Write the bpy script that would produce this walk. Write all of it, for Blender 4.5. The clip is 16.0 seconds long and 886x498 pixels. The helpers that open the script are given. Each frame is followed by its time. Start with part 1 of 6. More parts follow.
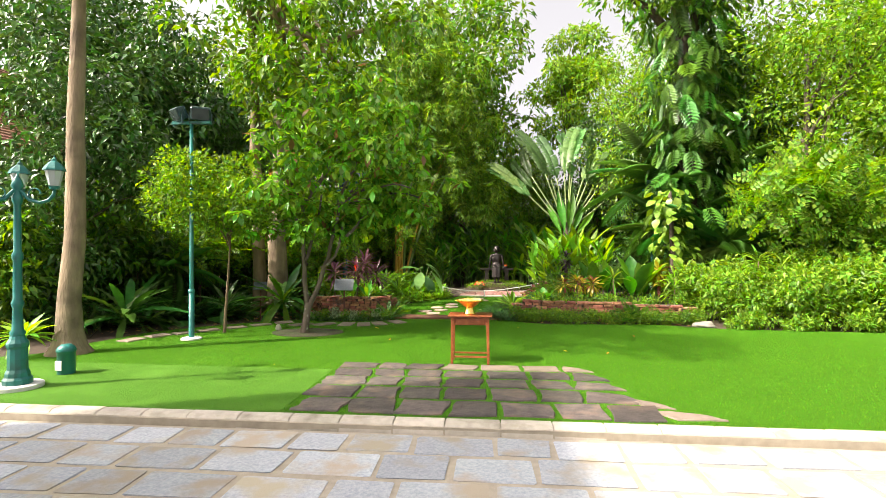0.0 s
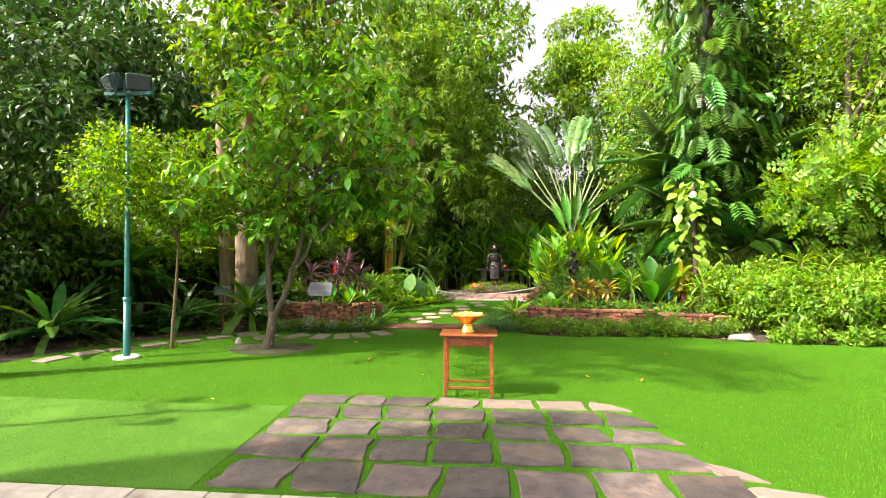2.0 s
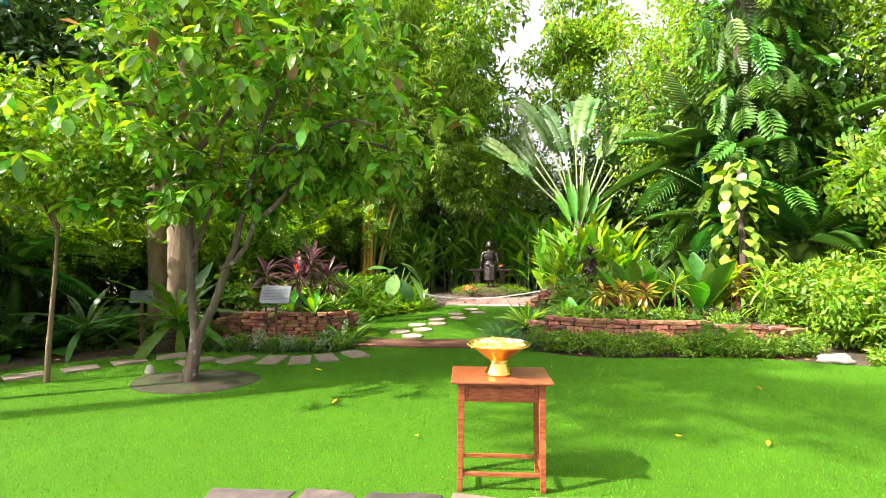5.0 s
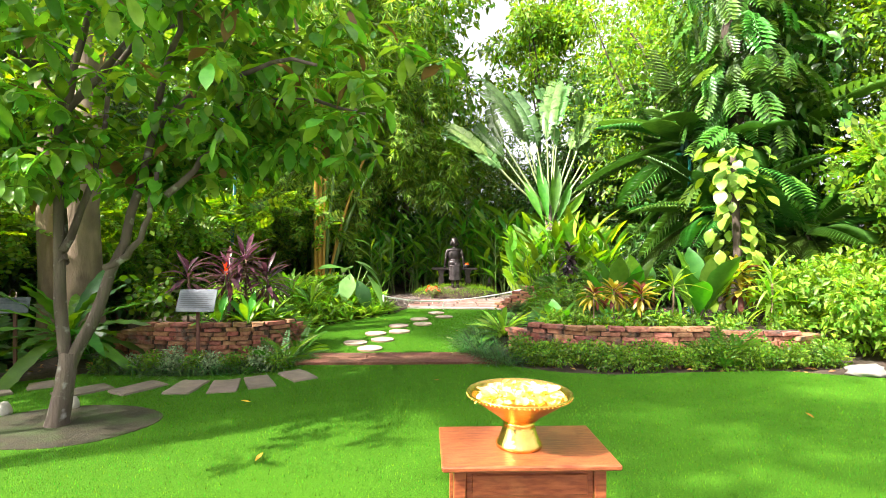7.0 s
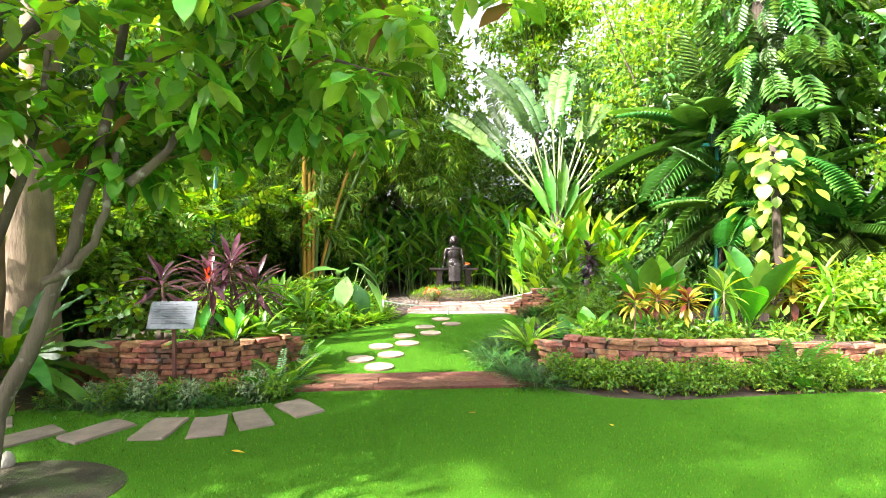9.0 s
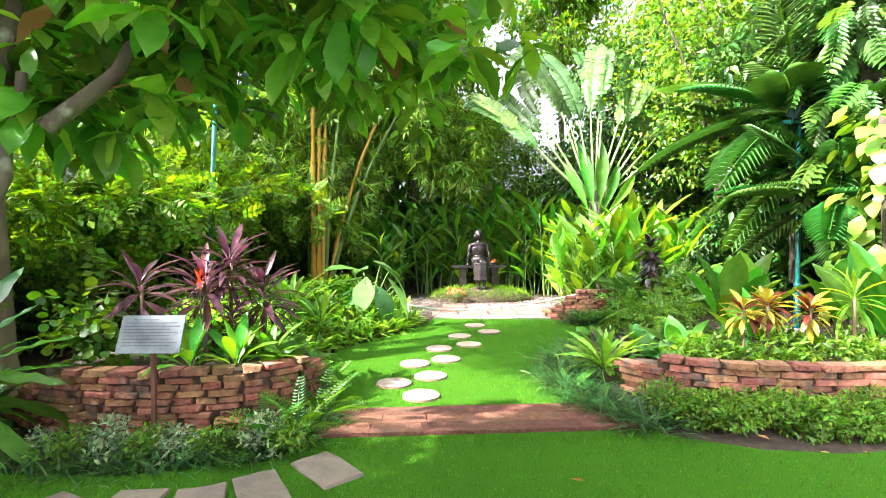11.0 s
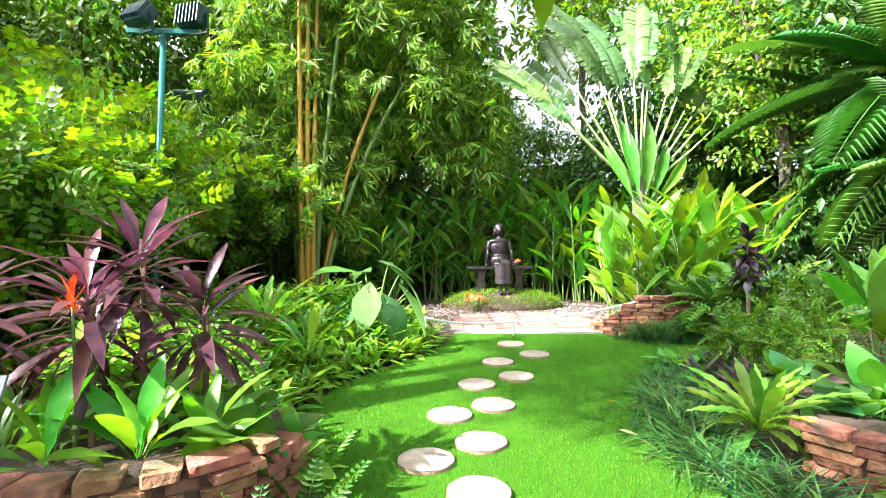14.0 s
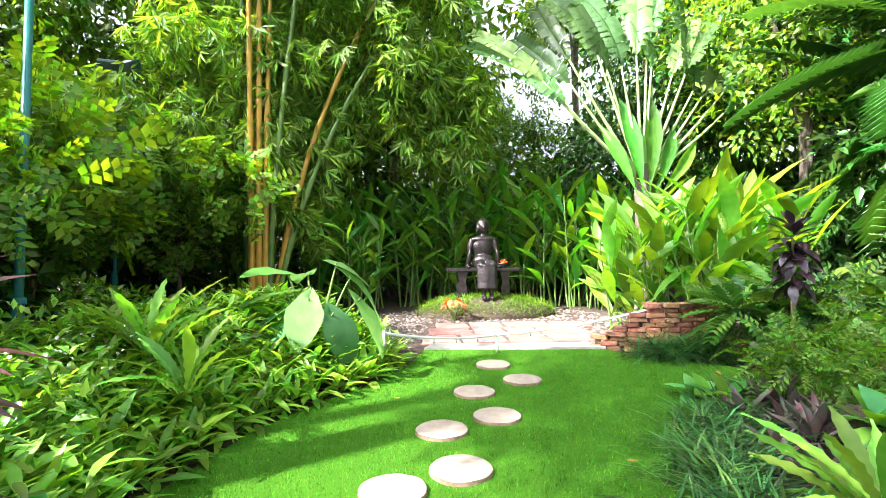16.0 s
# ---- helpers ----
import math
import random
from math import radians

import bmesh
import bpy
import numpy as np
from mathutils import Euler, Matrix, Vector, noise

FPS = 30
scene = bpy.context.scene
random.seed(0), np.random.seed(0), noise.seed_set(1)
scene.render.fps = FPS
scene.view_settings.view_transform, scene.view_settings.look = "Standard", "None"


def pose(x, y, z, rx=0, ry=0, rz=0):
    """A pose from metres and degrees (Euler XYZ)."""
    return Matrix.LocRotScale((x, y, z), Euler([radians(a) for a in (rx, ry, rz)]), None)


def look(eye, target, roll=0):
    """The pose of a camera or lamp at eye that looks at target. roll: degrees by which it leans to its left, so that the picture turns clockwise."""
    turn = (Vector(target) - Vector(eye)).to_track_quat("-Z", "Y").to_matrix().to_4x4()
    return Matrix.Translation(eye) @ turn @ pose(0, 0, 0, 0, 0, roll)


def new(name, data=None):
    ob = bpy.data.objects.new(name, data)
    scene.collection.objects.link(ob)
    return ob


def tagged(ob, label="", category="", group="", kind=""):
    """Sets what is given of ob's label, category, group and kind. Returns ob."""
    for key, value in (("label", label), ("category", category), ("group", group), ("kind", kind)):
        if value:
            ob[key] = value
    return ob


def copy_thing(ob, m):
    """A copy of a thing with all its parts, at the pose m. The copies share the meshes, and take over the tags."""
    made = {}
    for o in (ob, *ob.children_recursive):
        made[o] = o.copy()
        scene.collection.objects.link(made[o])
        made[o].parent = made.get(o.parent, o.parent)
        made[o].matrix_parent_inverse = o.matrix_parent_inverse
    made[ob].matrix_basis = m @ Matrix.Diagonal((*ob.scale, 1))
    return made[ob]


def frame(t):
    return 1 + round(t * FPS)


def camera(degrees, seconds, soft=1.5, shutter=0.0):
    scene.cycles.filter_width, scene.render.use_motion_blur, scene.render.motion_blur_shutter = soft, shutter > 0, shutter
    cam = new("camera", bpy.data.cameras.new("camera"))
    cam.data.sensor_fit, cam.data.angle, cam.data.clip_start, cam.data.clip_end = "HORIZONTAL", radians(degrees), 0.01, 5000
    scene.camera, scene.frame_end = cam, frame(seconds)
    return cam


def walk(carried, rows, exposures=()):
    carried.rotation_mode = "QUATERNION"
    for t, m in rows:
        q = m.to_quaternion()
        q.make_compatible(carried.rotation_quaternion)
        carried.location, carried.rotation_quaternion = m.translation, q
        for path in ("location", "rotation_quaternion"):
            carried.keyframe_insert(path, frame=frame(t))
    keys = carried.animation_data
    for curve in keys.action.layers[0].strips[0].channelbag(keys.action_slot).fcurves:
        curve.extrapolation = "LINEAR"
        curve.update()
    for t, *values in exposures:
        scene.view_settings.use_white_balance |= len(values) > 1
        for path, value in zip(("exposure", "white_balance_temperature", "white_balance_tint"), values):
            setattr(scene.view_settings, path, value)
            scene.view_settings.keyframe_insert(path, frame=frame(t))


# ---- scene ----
cam = camera(81.7, 16.0, soft=0.7)
PATH = [
    (0, (0.632, 1.307, 1.759), (0.441, 3.298, 1.755), 0.0),
    (0.5, (0.634, 1.786, 1.746), (0.445, 3.777, 1.74), -0.0),
    (1, (0.564, 2.24, 1.717), (0.375, 4.231, 1.711), 0.1),
    (1.5, (0.526, 2.675, 1.741), (0.344, 4.667, 1.736), 0.2),
    (2, (0.514, 3.076, 1.762), (0.342, 5.069, 1.753), 0.1),
    (2.5, (0.421, 3.51, 1.726), (0.251, 5.502, 1.718), 0.2),
    (3, (0.357, 3.916, 1.704), (0.197, 5.91, 1.694), 0.3),
    (3.5, (0.302, 4.382, 1.706), (0.15, 6.376, 1.693), 0.2),
    (4, (0.18, 4.802, 1.674), (0.032, 6.797, 1.664), 0.3),
    (4.2, (0.16, 4.974, 1.666), (0.015, 6.968, 1.657), 0.4),
    (6.3, (-0.031, 6.681, 1.537), (-0.004, 8.68, 1.536), -0.1),
    (6.5, (-0.018, 6.83, 1.575), (0.022, 8.83, 1.564), 0.1),
    (7, (-0.098, 7.122, 1.548), (-0.029, 9.12, 1.54), 0.2),
    (7.5, (-0.211, 7.418, 1.588), (-0.102, 9.415, 1.573), 0.4),
    (8, (-0.294, 7.669, 1.575), (-0.162, 9.664, 1.559), 0.0),
    (8.5, (-0.414, 7.969, 1.579), (-0.269, 9.964, 1.56), -0.0),
    (9, (-0.582, 8.238, 1.601), (-0.438, 10.233, 1.581), 0.0),
    (9.2, (-0.649, 8.345, 1.59), (-0.5, 10.339, 1.575), 0.0),
    (11.3, (-1.092, 9.985, 1.579), (-0.96, 11.98, 1.541), -0.2),
    (11.5, (-1.112, 10.132, 1.57), (-0.981, 12.127, 1.535), -0.4),
    (12, (-1.179, 10.456, 1.533), (-1.053, 12.452, 1.502), -0.4),
    (12.5, (-1.267, 10.837, 1.528), (-1.137, 12.833, 1.496), -0.4),
    (13, (-1.299, 11.226, 1.508), (-1.153, 13.22, 1.475), -0.5),
    (13.5, (-1.356, 11.621, 1.473), (-1.205, 13.615, 1.439), -0.4),
    (14, (-1.364, 11.964, 1.47), (-1.201, 13.957, 1.438), -0.4),
    (14.5, (-1.288, 12.394, 1.445), (-1.107, 14.386, 1.413), -0.3),
    (15, (-1.229, 12.732, 1.396), (-1.046, 14.723, 1.367), -0.3),
    (15.5, (-1.146, 13.089, 1.399), (-0.956, 15.08, 1.372), -0.3),
    (16, (-0.97, 13.391, 1.372), (-0.767, 15.38, 1.351), -0.4),
]
EXPOSURES = [(0, 1.2, 6950, 16), (4, 1.66, 6850, 21), (7, 1.85, 6500, 18), (9, 2.26, 6350, 18), (12, 2.4, 6000, 18), (14, 2.3, 5950, 18), (16, 2.36, 5900, 19)]
walk(cam, [(t, look(eye, target, roll)) for t, eye, target, roll in PATH], EXPOSURES)

# ---- light ----
SUN_EL, SUN_AZ = 43.0, 67.0  # height, and the way it shines: degrees from +y towards +x
world = bpy.data.worlds.new("sky")
scene.world = world
world.use_nodes = True
wn = world.node_tree.nodes
sky = wn.new("ShaderNodeTexSky")
sky.sky_type, sky.sun_disc = "NISHITA", False
sky.sun_elevation, sky.sun_rotation = radians(SUN_EL), radians(SUN_AZ + 180)
sky.air_density, sky.dust_density, sky.ozone_density = 1.0, 7.0, 0.8
haze = wn.new("ShaderNodeHueSaturation")
haze.inputs["Saturation"].default_value, haze.inputs["Value"].default_value = 0.22, 1.1
world.node_tree.links.new(sky.outputs[0], haze.inputs["Color"])
world.node_tree.links.new(haze.outputs[0], wn["Background"].inputs[0])
wn["Background"].inputs[1].default_value = 0.15
sun = new("sun", bpy.data.lights.new("sun", "SUN"))
sun.data.energy, sun.data.angle, sun.data.color = 4.2, radians(1.0), (1.0, 0.94, 0.82)
away = Vector((math.sin(radians(SUN_AZ)) * math.cos(radians(SUN_EL)), math.cos(radians(SUN_AZ)) * math.cos(radians(SUN_EL)), -math.sin(radians(SUN_EL))))
sun.matrix_world = look((-30, -10, 40), Vector((-30, -10, 40)) + away)

# ---- materials ----
rng = np.random.default_rng(7)


def material(name, color, color2=None, scale=6.0, rough=0.7, metal=0.0, bump=0.2, bump_scale=40.0, detail=6.0, spread=0.0, island=False, stains=None, stain_scale=1.2, stain_at=0.55, spec=0.5, sheet=None):
    """A procedural surface: two colours by noise, stains, a random shade for each piece and fine relief."""
    m = bpy.data.materials.new(name)
    m.use_nodes = True
    nt, n = m.node_tree, m.node_tree.nodes
    link = nt.links.new
    b = n["Principled BSDF"]
    geo = n.new("ShaderNodeNewGeometry")
    co = geo.outputs["Position"]
    if sheet:
        mp = n.new("ShaderNodeMapping")
        mp.inputs["Scale"].default_value = sheet
        link(co, mp.inputs[0])
        co = mp.outputs[0]
    t = n.new("ShaderNodeTexNoise")
    t.inputs["Scale"].default_value, t.inputs["Detail"].default_value = scale, detail
    link(co, t.inputs[0])
    mix = n.new("ShaderNodeMix")
    mix.data_type = "RGBA"
    mix.inputs["A"].default_value, mix.inputs["B"].default_value = (*color, 1), (*(color2 or color), 1)
    ramp = n.new("ShaderNodeMapRange")
    ramp.inputs["From Min"].default_value, ramp.inputs["From Max"].default_value = 0.3, 0.7
    link(t.outputs[0], ramp.inputs[0])
    link(ramp.outputs[0], mix.inputs["Factor"])
    out = mix.outputs["Result"]
    if stains:
        t2 = n.new("ShaderNodeTexNoise")
        t2.inputs["Scale"].default_value, t2.inputs["Detail"].default_value = stain_scale, 8
        link(geo.outputs["Position"], t2.inputs[0])
        r2 = n.new("ShaderNodeMapRange")
        r2.inputs["From Min"].default_value, r2.inputs["From Max"].default_value = stain_at, stain_at + 0.15
        link(t2.outputs[0], r2.inputs[0])
        mx = n.new("ShaderNodeMix")
        mx.data_type = "RGBA"
        mx.inputs["B"].default_value = (*stains, 1)
        link(r2.outputs[0], mx.inputs["Factor"])
        link(out, mx.inputs["A"])
        out = mx.outputs["Result"]
    if spread:
        hsv = n.new("ShaderNodeHueSaturation")
        if island:
            rnd = geo.outputs["Random Per Island"]
        else:
            rnd = n.new("ShaderNodeObjectInfo").outputs["Random"]
        r3 = n.new("ShaderNodeMapRange")
        r3.inputs["To Min"].default_value, r3.inputs["To Max"].default_value = 1 - spread, 1 + spread
        link(rnd, r3.inputs[0])
        link(r3.outputs[0], hsv.inputs["Value"])
        r4 = n.new("ShaderNodeMath")
        r4.operation = "MULTIPLY"
        r4.inputs[1].default_value = 7.31
        link(rnd, r4.inputs[0])
        r5 = n.new("ShaderNodeMath")
        r5.operation = "FRACT"
        link(r4.outputs[0], r5.inputs[0])
        r6 = n.new("ShaderNodeMapRange")
        r6.inputs["To Min"].default_value, r6.inputs["To Max"].default_value = 0.5 - spread * 0.06, 0.5 + spread * 0.06
        link(r5.outputs[0], r6.inputs[0])
        link(r6.outputs[0], hsv.inputs["Hue"])
        link(out, hsv.inputs["Color"])
        out = hsv.outputs[0]
    link(out, b.inputs["Base Color"])
    b.inputs["Roughness"].default_value, b.inputs["Metallic"].default_value = rough, metal
    b.inputs["Specular IOR Level"].default_value = spec
    if bump:
        t3 = n.new("ShaderNodeTexNoise")
        t3.inputs["Scale"].default_value, t3.inputs["Detail"].default_value = bump_scale, 5
        link(co, t3.inputs[0])
        bp = n.new("ShaderNodeBump")
        bp.inputs["Strength"].default_value, bp.inputs["Distance"].default_value = bump, 0.02
        link(t3.outputs[0], bp.inputs["Height"])
        link(bp.outputs[0], b.inputs["Normal"])
    return m


def leaf_material(name, color, color2, spread=0.55, island=True, rough=0.36, through_light=0.24, young=None, scale=9.0):
    """Leaves: two greens, a random shade for each leaf, some light through the blade."""
    m = material(name, color, color2, scale=scale, rough=rough, bump=0.12, bump_scale=60, spread=spread, island=island)
    nt, n = m.node_tree, m.node_tree.nodes
    b = n["Principled BSDF"]
    col = b.inputs["Base Color"].links[0].from_socket
    if young:
        geo = n.new("ShaderNodeNewGeometry") if island else n.new("ShaderNodeObjectInfo")
        rnd = geo.outputs["Random Per Island" if island else "Random"]
        mul = n.new("ShaderNodeMath")
        mul.operation = "MULTIPLY"
        mul.inputs[1].default_value = 13.7
        nt.links.new(rnd, mul.inputs[0])
        fr = n.new("ShaderNodeMath")
        fr.operation = "FRACT"
        nt.links.new(mul.outputs[0], fr.inputs[0])
        gt = n.new("ShaderNodeMath")
        gt.operation = "GREATER_THAN"
        gt.inputs[1].default_value = 1 - young[3]
        nt.links.new(fr.outputs[0], gt.inputs[0])
        mx = n.new("ShaderNodeMix")
        mx.data_type = "RGBA"
        mx.inputs["B"].default_value = (*young[:3], 1)
        nt.links.new(gt.outputs[0], mx.inputs["Factor"])
        nt.links.new(col, mx.inputs["A"])
        col = mx.outputs["Result"]
        nt.links.new(col, b.inputs["Base Color"])
    tr = n.new("ShaderNodeBsdfTranslucent")
    br = n.new("ShaderNodeHueSaturation")
    br.inputs["Value"].default_value, br.inputs["Saturation"].default_value, br.inputs["Hue"].default_value = 1.6, 1.1, 0.485
    nt.links.new(col, br.inputs["Color"])
    nt.links.new(br.outputs[0], tr.inputs[0])
    ms = n.new("ShaderNodeMixShader")
    ms.inputs[0].default_value = through_light
    nt.links.new(b.outputs[0], ms.inputs[1])
    nt.links.new(tr.outputs[0], ms.inputs[2])
    nt.links.new(ms.outputs[0], n["Material Output"].inputs[0])
    return m


M_GRASS = material("artificial_turf", (0.030, 0.115, 0.005), (0.085, 0.25, 0.013), scale=95, rough=0.65, bump=0.9, bump_scale=170, stains=(0.062, 0.195, 0.009), stain_scale=1.3, stain_at=0.5, spec=0.08)
M_GRASS_PALE = material("pale_artificial_turf", (0.048, 0.15, 0.014), (0.108, 0.27, 0.032), scale=95, rough=0.65, bump=0.9, bump_scale=170, stains=(0.11, 0.27, 0.035), stain_scale=1.3, stain_at=0.5, spec=0.08)
M_BLADE = leaf_material("turf_blade", (0.036, 0.13, 0.006), (0.09, 0.26, 0.014), spread=0.75, rough=0.7, through_light=0.12)
M_BLADE.node_tree.nodes["Principled BSDF"].inputs["Specular IOR Level"].default_value = 0.08
M_SOIL = material("garden_soil", (0.042, 0.029, 0.019), (0.095, 0.066, 0.045), scale=14, rough=0.95, bump=0.8, bump_scale=45, stains=(0.035, 0.03, 0.018))
M_MOSS = material("mossy_soil", (0.020, 0.020, 0.008), (0.045, 0.038, 0.017), scale=9, rough=0.95, bump=0.7, bump_scale=60, stains=(0.035, 0.055, 0.012), stain_scale=3, stain_at=0.46)
M_MORTAR = material("mortar_and_sand", (0.30, 0.26, 0.20), (0.40, 0.35, 0.27), scale=9, rough=0.95, bump=0.5, bump_scale=120)
M_GRANITE = material("granite_paver", (0.27, 0.30, 0.34), (0.41, 0.43, 0.46), scale=38, rough=0.85, bump=0.35, bump_scale=90, spread=0.22, stains=(0.34, 0.29, 0.22), stain_scale=2.2, stain_at=0.5)
M_KERB = material("kerb_concrete", (0.38, 0.345, 0.285), (0.48, 0.435, 0.365), scale=11, rough=0.9, bump=0.35, bump_scale=70, spread=0.1, stains=(0.26, 0.23, 0.18), stain_scale=3.0)
M_SLATE = material("slate_paver", (0.050, 0.043, 0.040), (0.105, 0.086, 0.076), scale=7, rough=0.75, bump=0.6, bump_scale=22, spread=0.35, stains=(0.15, 0.11, 0.08), stain_scale=2.6, stain_at=0.54)
M_PALE_SLATE = material("pale_slate_paver", (0.15, 0.122, 0.095), (0.225, 0.18, 0.14), scale=7, rough=0.8, bump=0.5, bump_scale=22, spread=0.2, stains=(0.22, 0.17, 0.13), stain_scale=3)
M_BRICK = material("old_clay_brick", (0.24, 0.088, 0.045), (0.42, 0.205, 0.115), scale=14, rough=0.92, bump=0.9, bump_scale=38, spread=0.38, stains=(0.12, 0.10, 0.075), stain_scale=5, stain_at=0.56)
# dark brown stands for soil and for the shade between the bricks
M_BRICK_CORE = material("joint_soil_shade", (0.07, 0.045, 0.03), (0.11, 0.07, 0.045), rough=0.95, bump=0.5)
M_LATERITE = material("laterite_paver", (0.125, 0.05, 0.03), (0.20, 0.088, 0.05), scale=22, rough=0.97, bump=1.0, bump_scale=48, spread=0.2, stains=(0.10, 0.05, 0.03), stain_scale=4)
M_DISC = material("cast_log_slice", (0.32, 0.255, 0.195), (0.43, 0.35, 0.275), scale=12, rough=0.85, bump=0.4, bump_scale=60, spread=0.1, stains=(0.40, 0.33, 0.27), stain_scale=6)
M_DISC_EDGE = material("log_slice_edge", (0.20, 0.13, 0.08), (0.30, 0.21, 0.14), scale=30, rough=0.9, bump=0.6, bump_scale=50)
M_WOOD = material("varnished_red_wood", (0.17, 0.038, 0.014), (0.37, 0.115, 0.04), scale=5, sheet=(3, 14, 14), rough=0.28, bump=0.08, bump_scale=30, stains=(0.42, 0.17, 0.06), stain_scale=4, stain_at=0.58)
M_GOLD = material("polished_brass", (0.95, 0.62, 0.12), (1.0, 0.70, 0.2), scale=20, rough=0.22, metal=1.0, bump=0.15, bump_scale=90)
M_PETAL = leaf_material("yellow_petals", (0.85, 0.62, 0.12), (0.95, 0.80, 0.40), spread=0.2, rough=0.6)
M_TEAL = material("teal_painted_iron", (0.008, 0.13, 0.115), (0.012, 0.17, 0.15), scale=6, rough=0.35, bump=0.06, bump_scale=40, stains=(0.02, 0.10, 0.085), stain_scale=5)
M_DARKTEAL = material("dark_green_iron", (0.006, 0.035, 0.035), (0.01, 0.05, 0.05), rough=0.4, bump=0.05)
M_BLACK = material("black_plastic", (0.012, 0.013, 0.015), (0.02, 0.02, 0.022), rough=0.5, bump=0.05)
M_WHITE = material("white_paint", (0.78, 0.77, 0.74), (0.70, 0.69, 0.65), scale=14, rough=0.6, bump=0.08)
M_FOOTING = material("white_footing_concrete", (0.55, 0.55, 0.52), (0.66, 0.66, 0.63), rough=0.85, bump=0.3, stains=(0.36, 0.36, 0.33))
M_STEEL = material("brushed_steel_plate", (0.095, 0.12, 0.14), (0.135, 0.16, 0.18), scale=30, rough=0.38, metal=0.0, bump=0.05, spec=0.4)
M_INK = material("engraved_ink", (0.04, 0.046, 0.055), rough=0.6, bump=0.0)
M_RUST = material("rust_brown_paint", (0.12, 0.045, 0.032), (0.16, 0.065, 0.045), rough=0.6, bump=0.1)
M_BRONZE = material("dark_bronze", (0.035, 0.03, 0.03), (0.07, 0.06, 0.058), scale=12, rough=0.38, metal=0.75, bump=0.35, bump_scale=30)
M_STONE = material("pale_stone", (0.30, 0.28, 0.24), (0.42, 0.39, 0.33), scale=9, rough=0.9, bump=0.5, bump_scale=50, spread=0.15)
M_PEBBLE = material("river_pebbles", (0.13, 0.105, 0.085), (0.22, 0.18, 0.15), scale=12, rough=0.85, bump=0.1, spread=0.45, island=True)
M_REDSLAB = material("red_sandstone_slab", (0.24, 0.11, 0.09), (0.32, 0.165, 0.13), scale=8, rough=0.85, bump=0.4, bump_scale=45, spread=0.15, stains=(0.36, 0.28, 0.24), stain_scale=3)
M_BARK = material("grey_brown_bark", (0.065, 0.05, 0.036), (0.14, 0.11, 0.082), scale=9, sheet=(1, 1, 0.25), rough=0.95, bump=0.9, bump_scale=26, stains=(0.32, 0.31, 0.27), stain_scale=9, stain_at=0.6)
M_PALEBARK = material("pale_smooth_bark", (0.17, 0.125, 0.08), (0.28, 0.215, 0.14), scale=7, sheet=(1, 1, 0.3), rough=0.92, bump=1.0, bump_scale=18, stains=(0.12, 0.09, 0.06), stain_scale=1.6, stain_at=0.5)
M_DARKBARK = material("dark_wet_bark", (0.05, 0.036, 0.027), (0.10, 0.075, 0.055), scale=9, sheet=(1, 1, 0.25), rough=0.95, bump=0.9, bump_scale=26)
M_TWIG = material("young_brown_bark", (0.13, 0.085, 0.05), (0.20, 0.14, 0.085), scale=12, sheet=(1, 1, 0.3), rough=0.9, bump=0.5)
M_BAMBOO = material("golden_bamboo_culm", (0.40, 0.22, 0.025), (0.52, 0.31, 0.04), scale=5, rough=0.35, bump=0.05, stains=(0.26, 0.26, 0.05), stain_scale=1.5, stain_at=0.6)
M_STALK = material("green_stalk", (0.09, 0.17, 0.035), (0.15, 0.25, 0.05), rough=0.5, bump=0.1, spread=0.2)
M_ROOF = material("clay_roof_tile", (0.27, 0.12, 0.08), (0.36, 0.18, 0.125), scale=9, rough=0.9, bump=0.3, spread=0.3, island=True)
M_GREENWALL = material("pale_green_boards", (0.36, 0.42, 0.24), (0.42, 0.48, 0.29), scale=6, rough=0.7, bump=0.1)
M_WALL = material("weathered_garden_wall", (0.24, 0.23, 0.20), (0.34, 0.32, 0.28), scale=3, rough=0.95, bump=0.4, stains=(0.10, 0.10, 0.08), stain_scale=1.0)
L_DARK = leaf_material("dark_glossy_leaf", (0.034, 0.105, 0.016), (0.064, 0.16, 0.024), rough=0.3, through_light=0.14)
L_MID = leaf_material("mid_green_leaf", (0.075, 0.185, 0.016), (0.125, 0.255, 0.024), through_light=0.4)
L_LIGHT = leaf_material("light_green_leaf", (0.11, 0.24, 0.018), (0.175, 0.33, 0.028), rough=0.5, through_light=0.45)
L_LIME = leaf_material("lime_green_leaf", (0.12, 0.26, 0.02), (0.20, 0.36, 0.032), rough=0.45, through_light=0.45)
L_MANGO = leaf_material("glossy_broad_leaf", (0.095, 0.25, 0.024), (0.17, 0.36, 0.042), rough=0.27, through_light=0.42, young=(0.22, 0.13, 0.05, 0.035))
L_BAMBOO = leaf_material("bamboo_leaf", (0.13, 0.27, 0.024), (0.21, 0.36, 0.042), rough=0.45, through_light=0.5)
L_GINGER = leaf_material("ginger_blade", (0.075, 0.235, 0.02), (0.125, 0.32, 0.03), island=False, rough=0.4, through_light=0.4)
# paler copy of ginger_blade with sunlight put into its yellow-green
L_GINGER_LIT = leaf_material("sunlit_yellow_green_blade", (0.13, 0.31, 0.022), (0.21, 0.41, 0.045), island=False, rough=0.4, through_light=0.45)
L_FERN = leaf_material("birds_nest_blade", (0.05, 0.16, 0.014), (0.085, 0.235, 0.022), island=False, rough=0.4, through_light=0.4)
# darker leaf green with the left bed's shade put into the colour
L_SHADE = leaf_material("shaded_blade", (0.03, 0.105, 0.014), (0.055, 0.165, 0.02), island=False, rough=0.4, through_light=0.18)
L_FERNLIME = leaf_material("lime_fern_blade", (0.14, 0.31, 0.03), (0.21, 0.39, 0.05), island=False, rough=0.45, through_light=0.4)
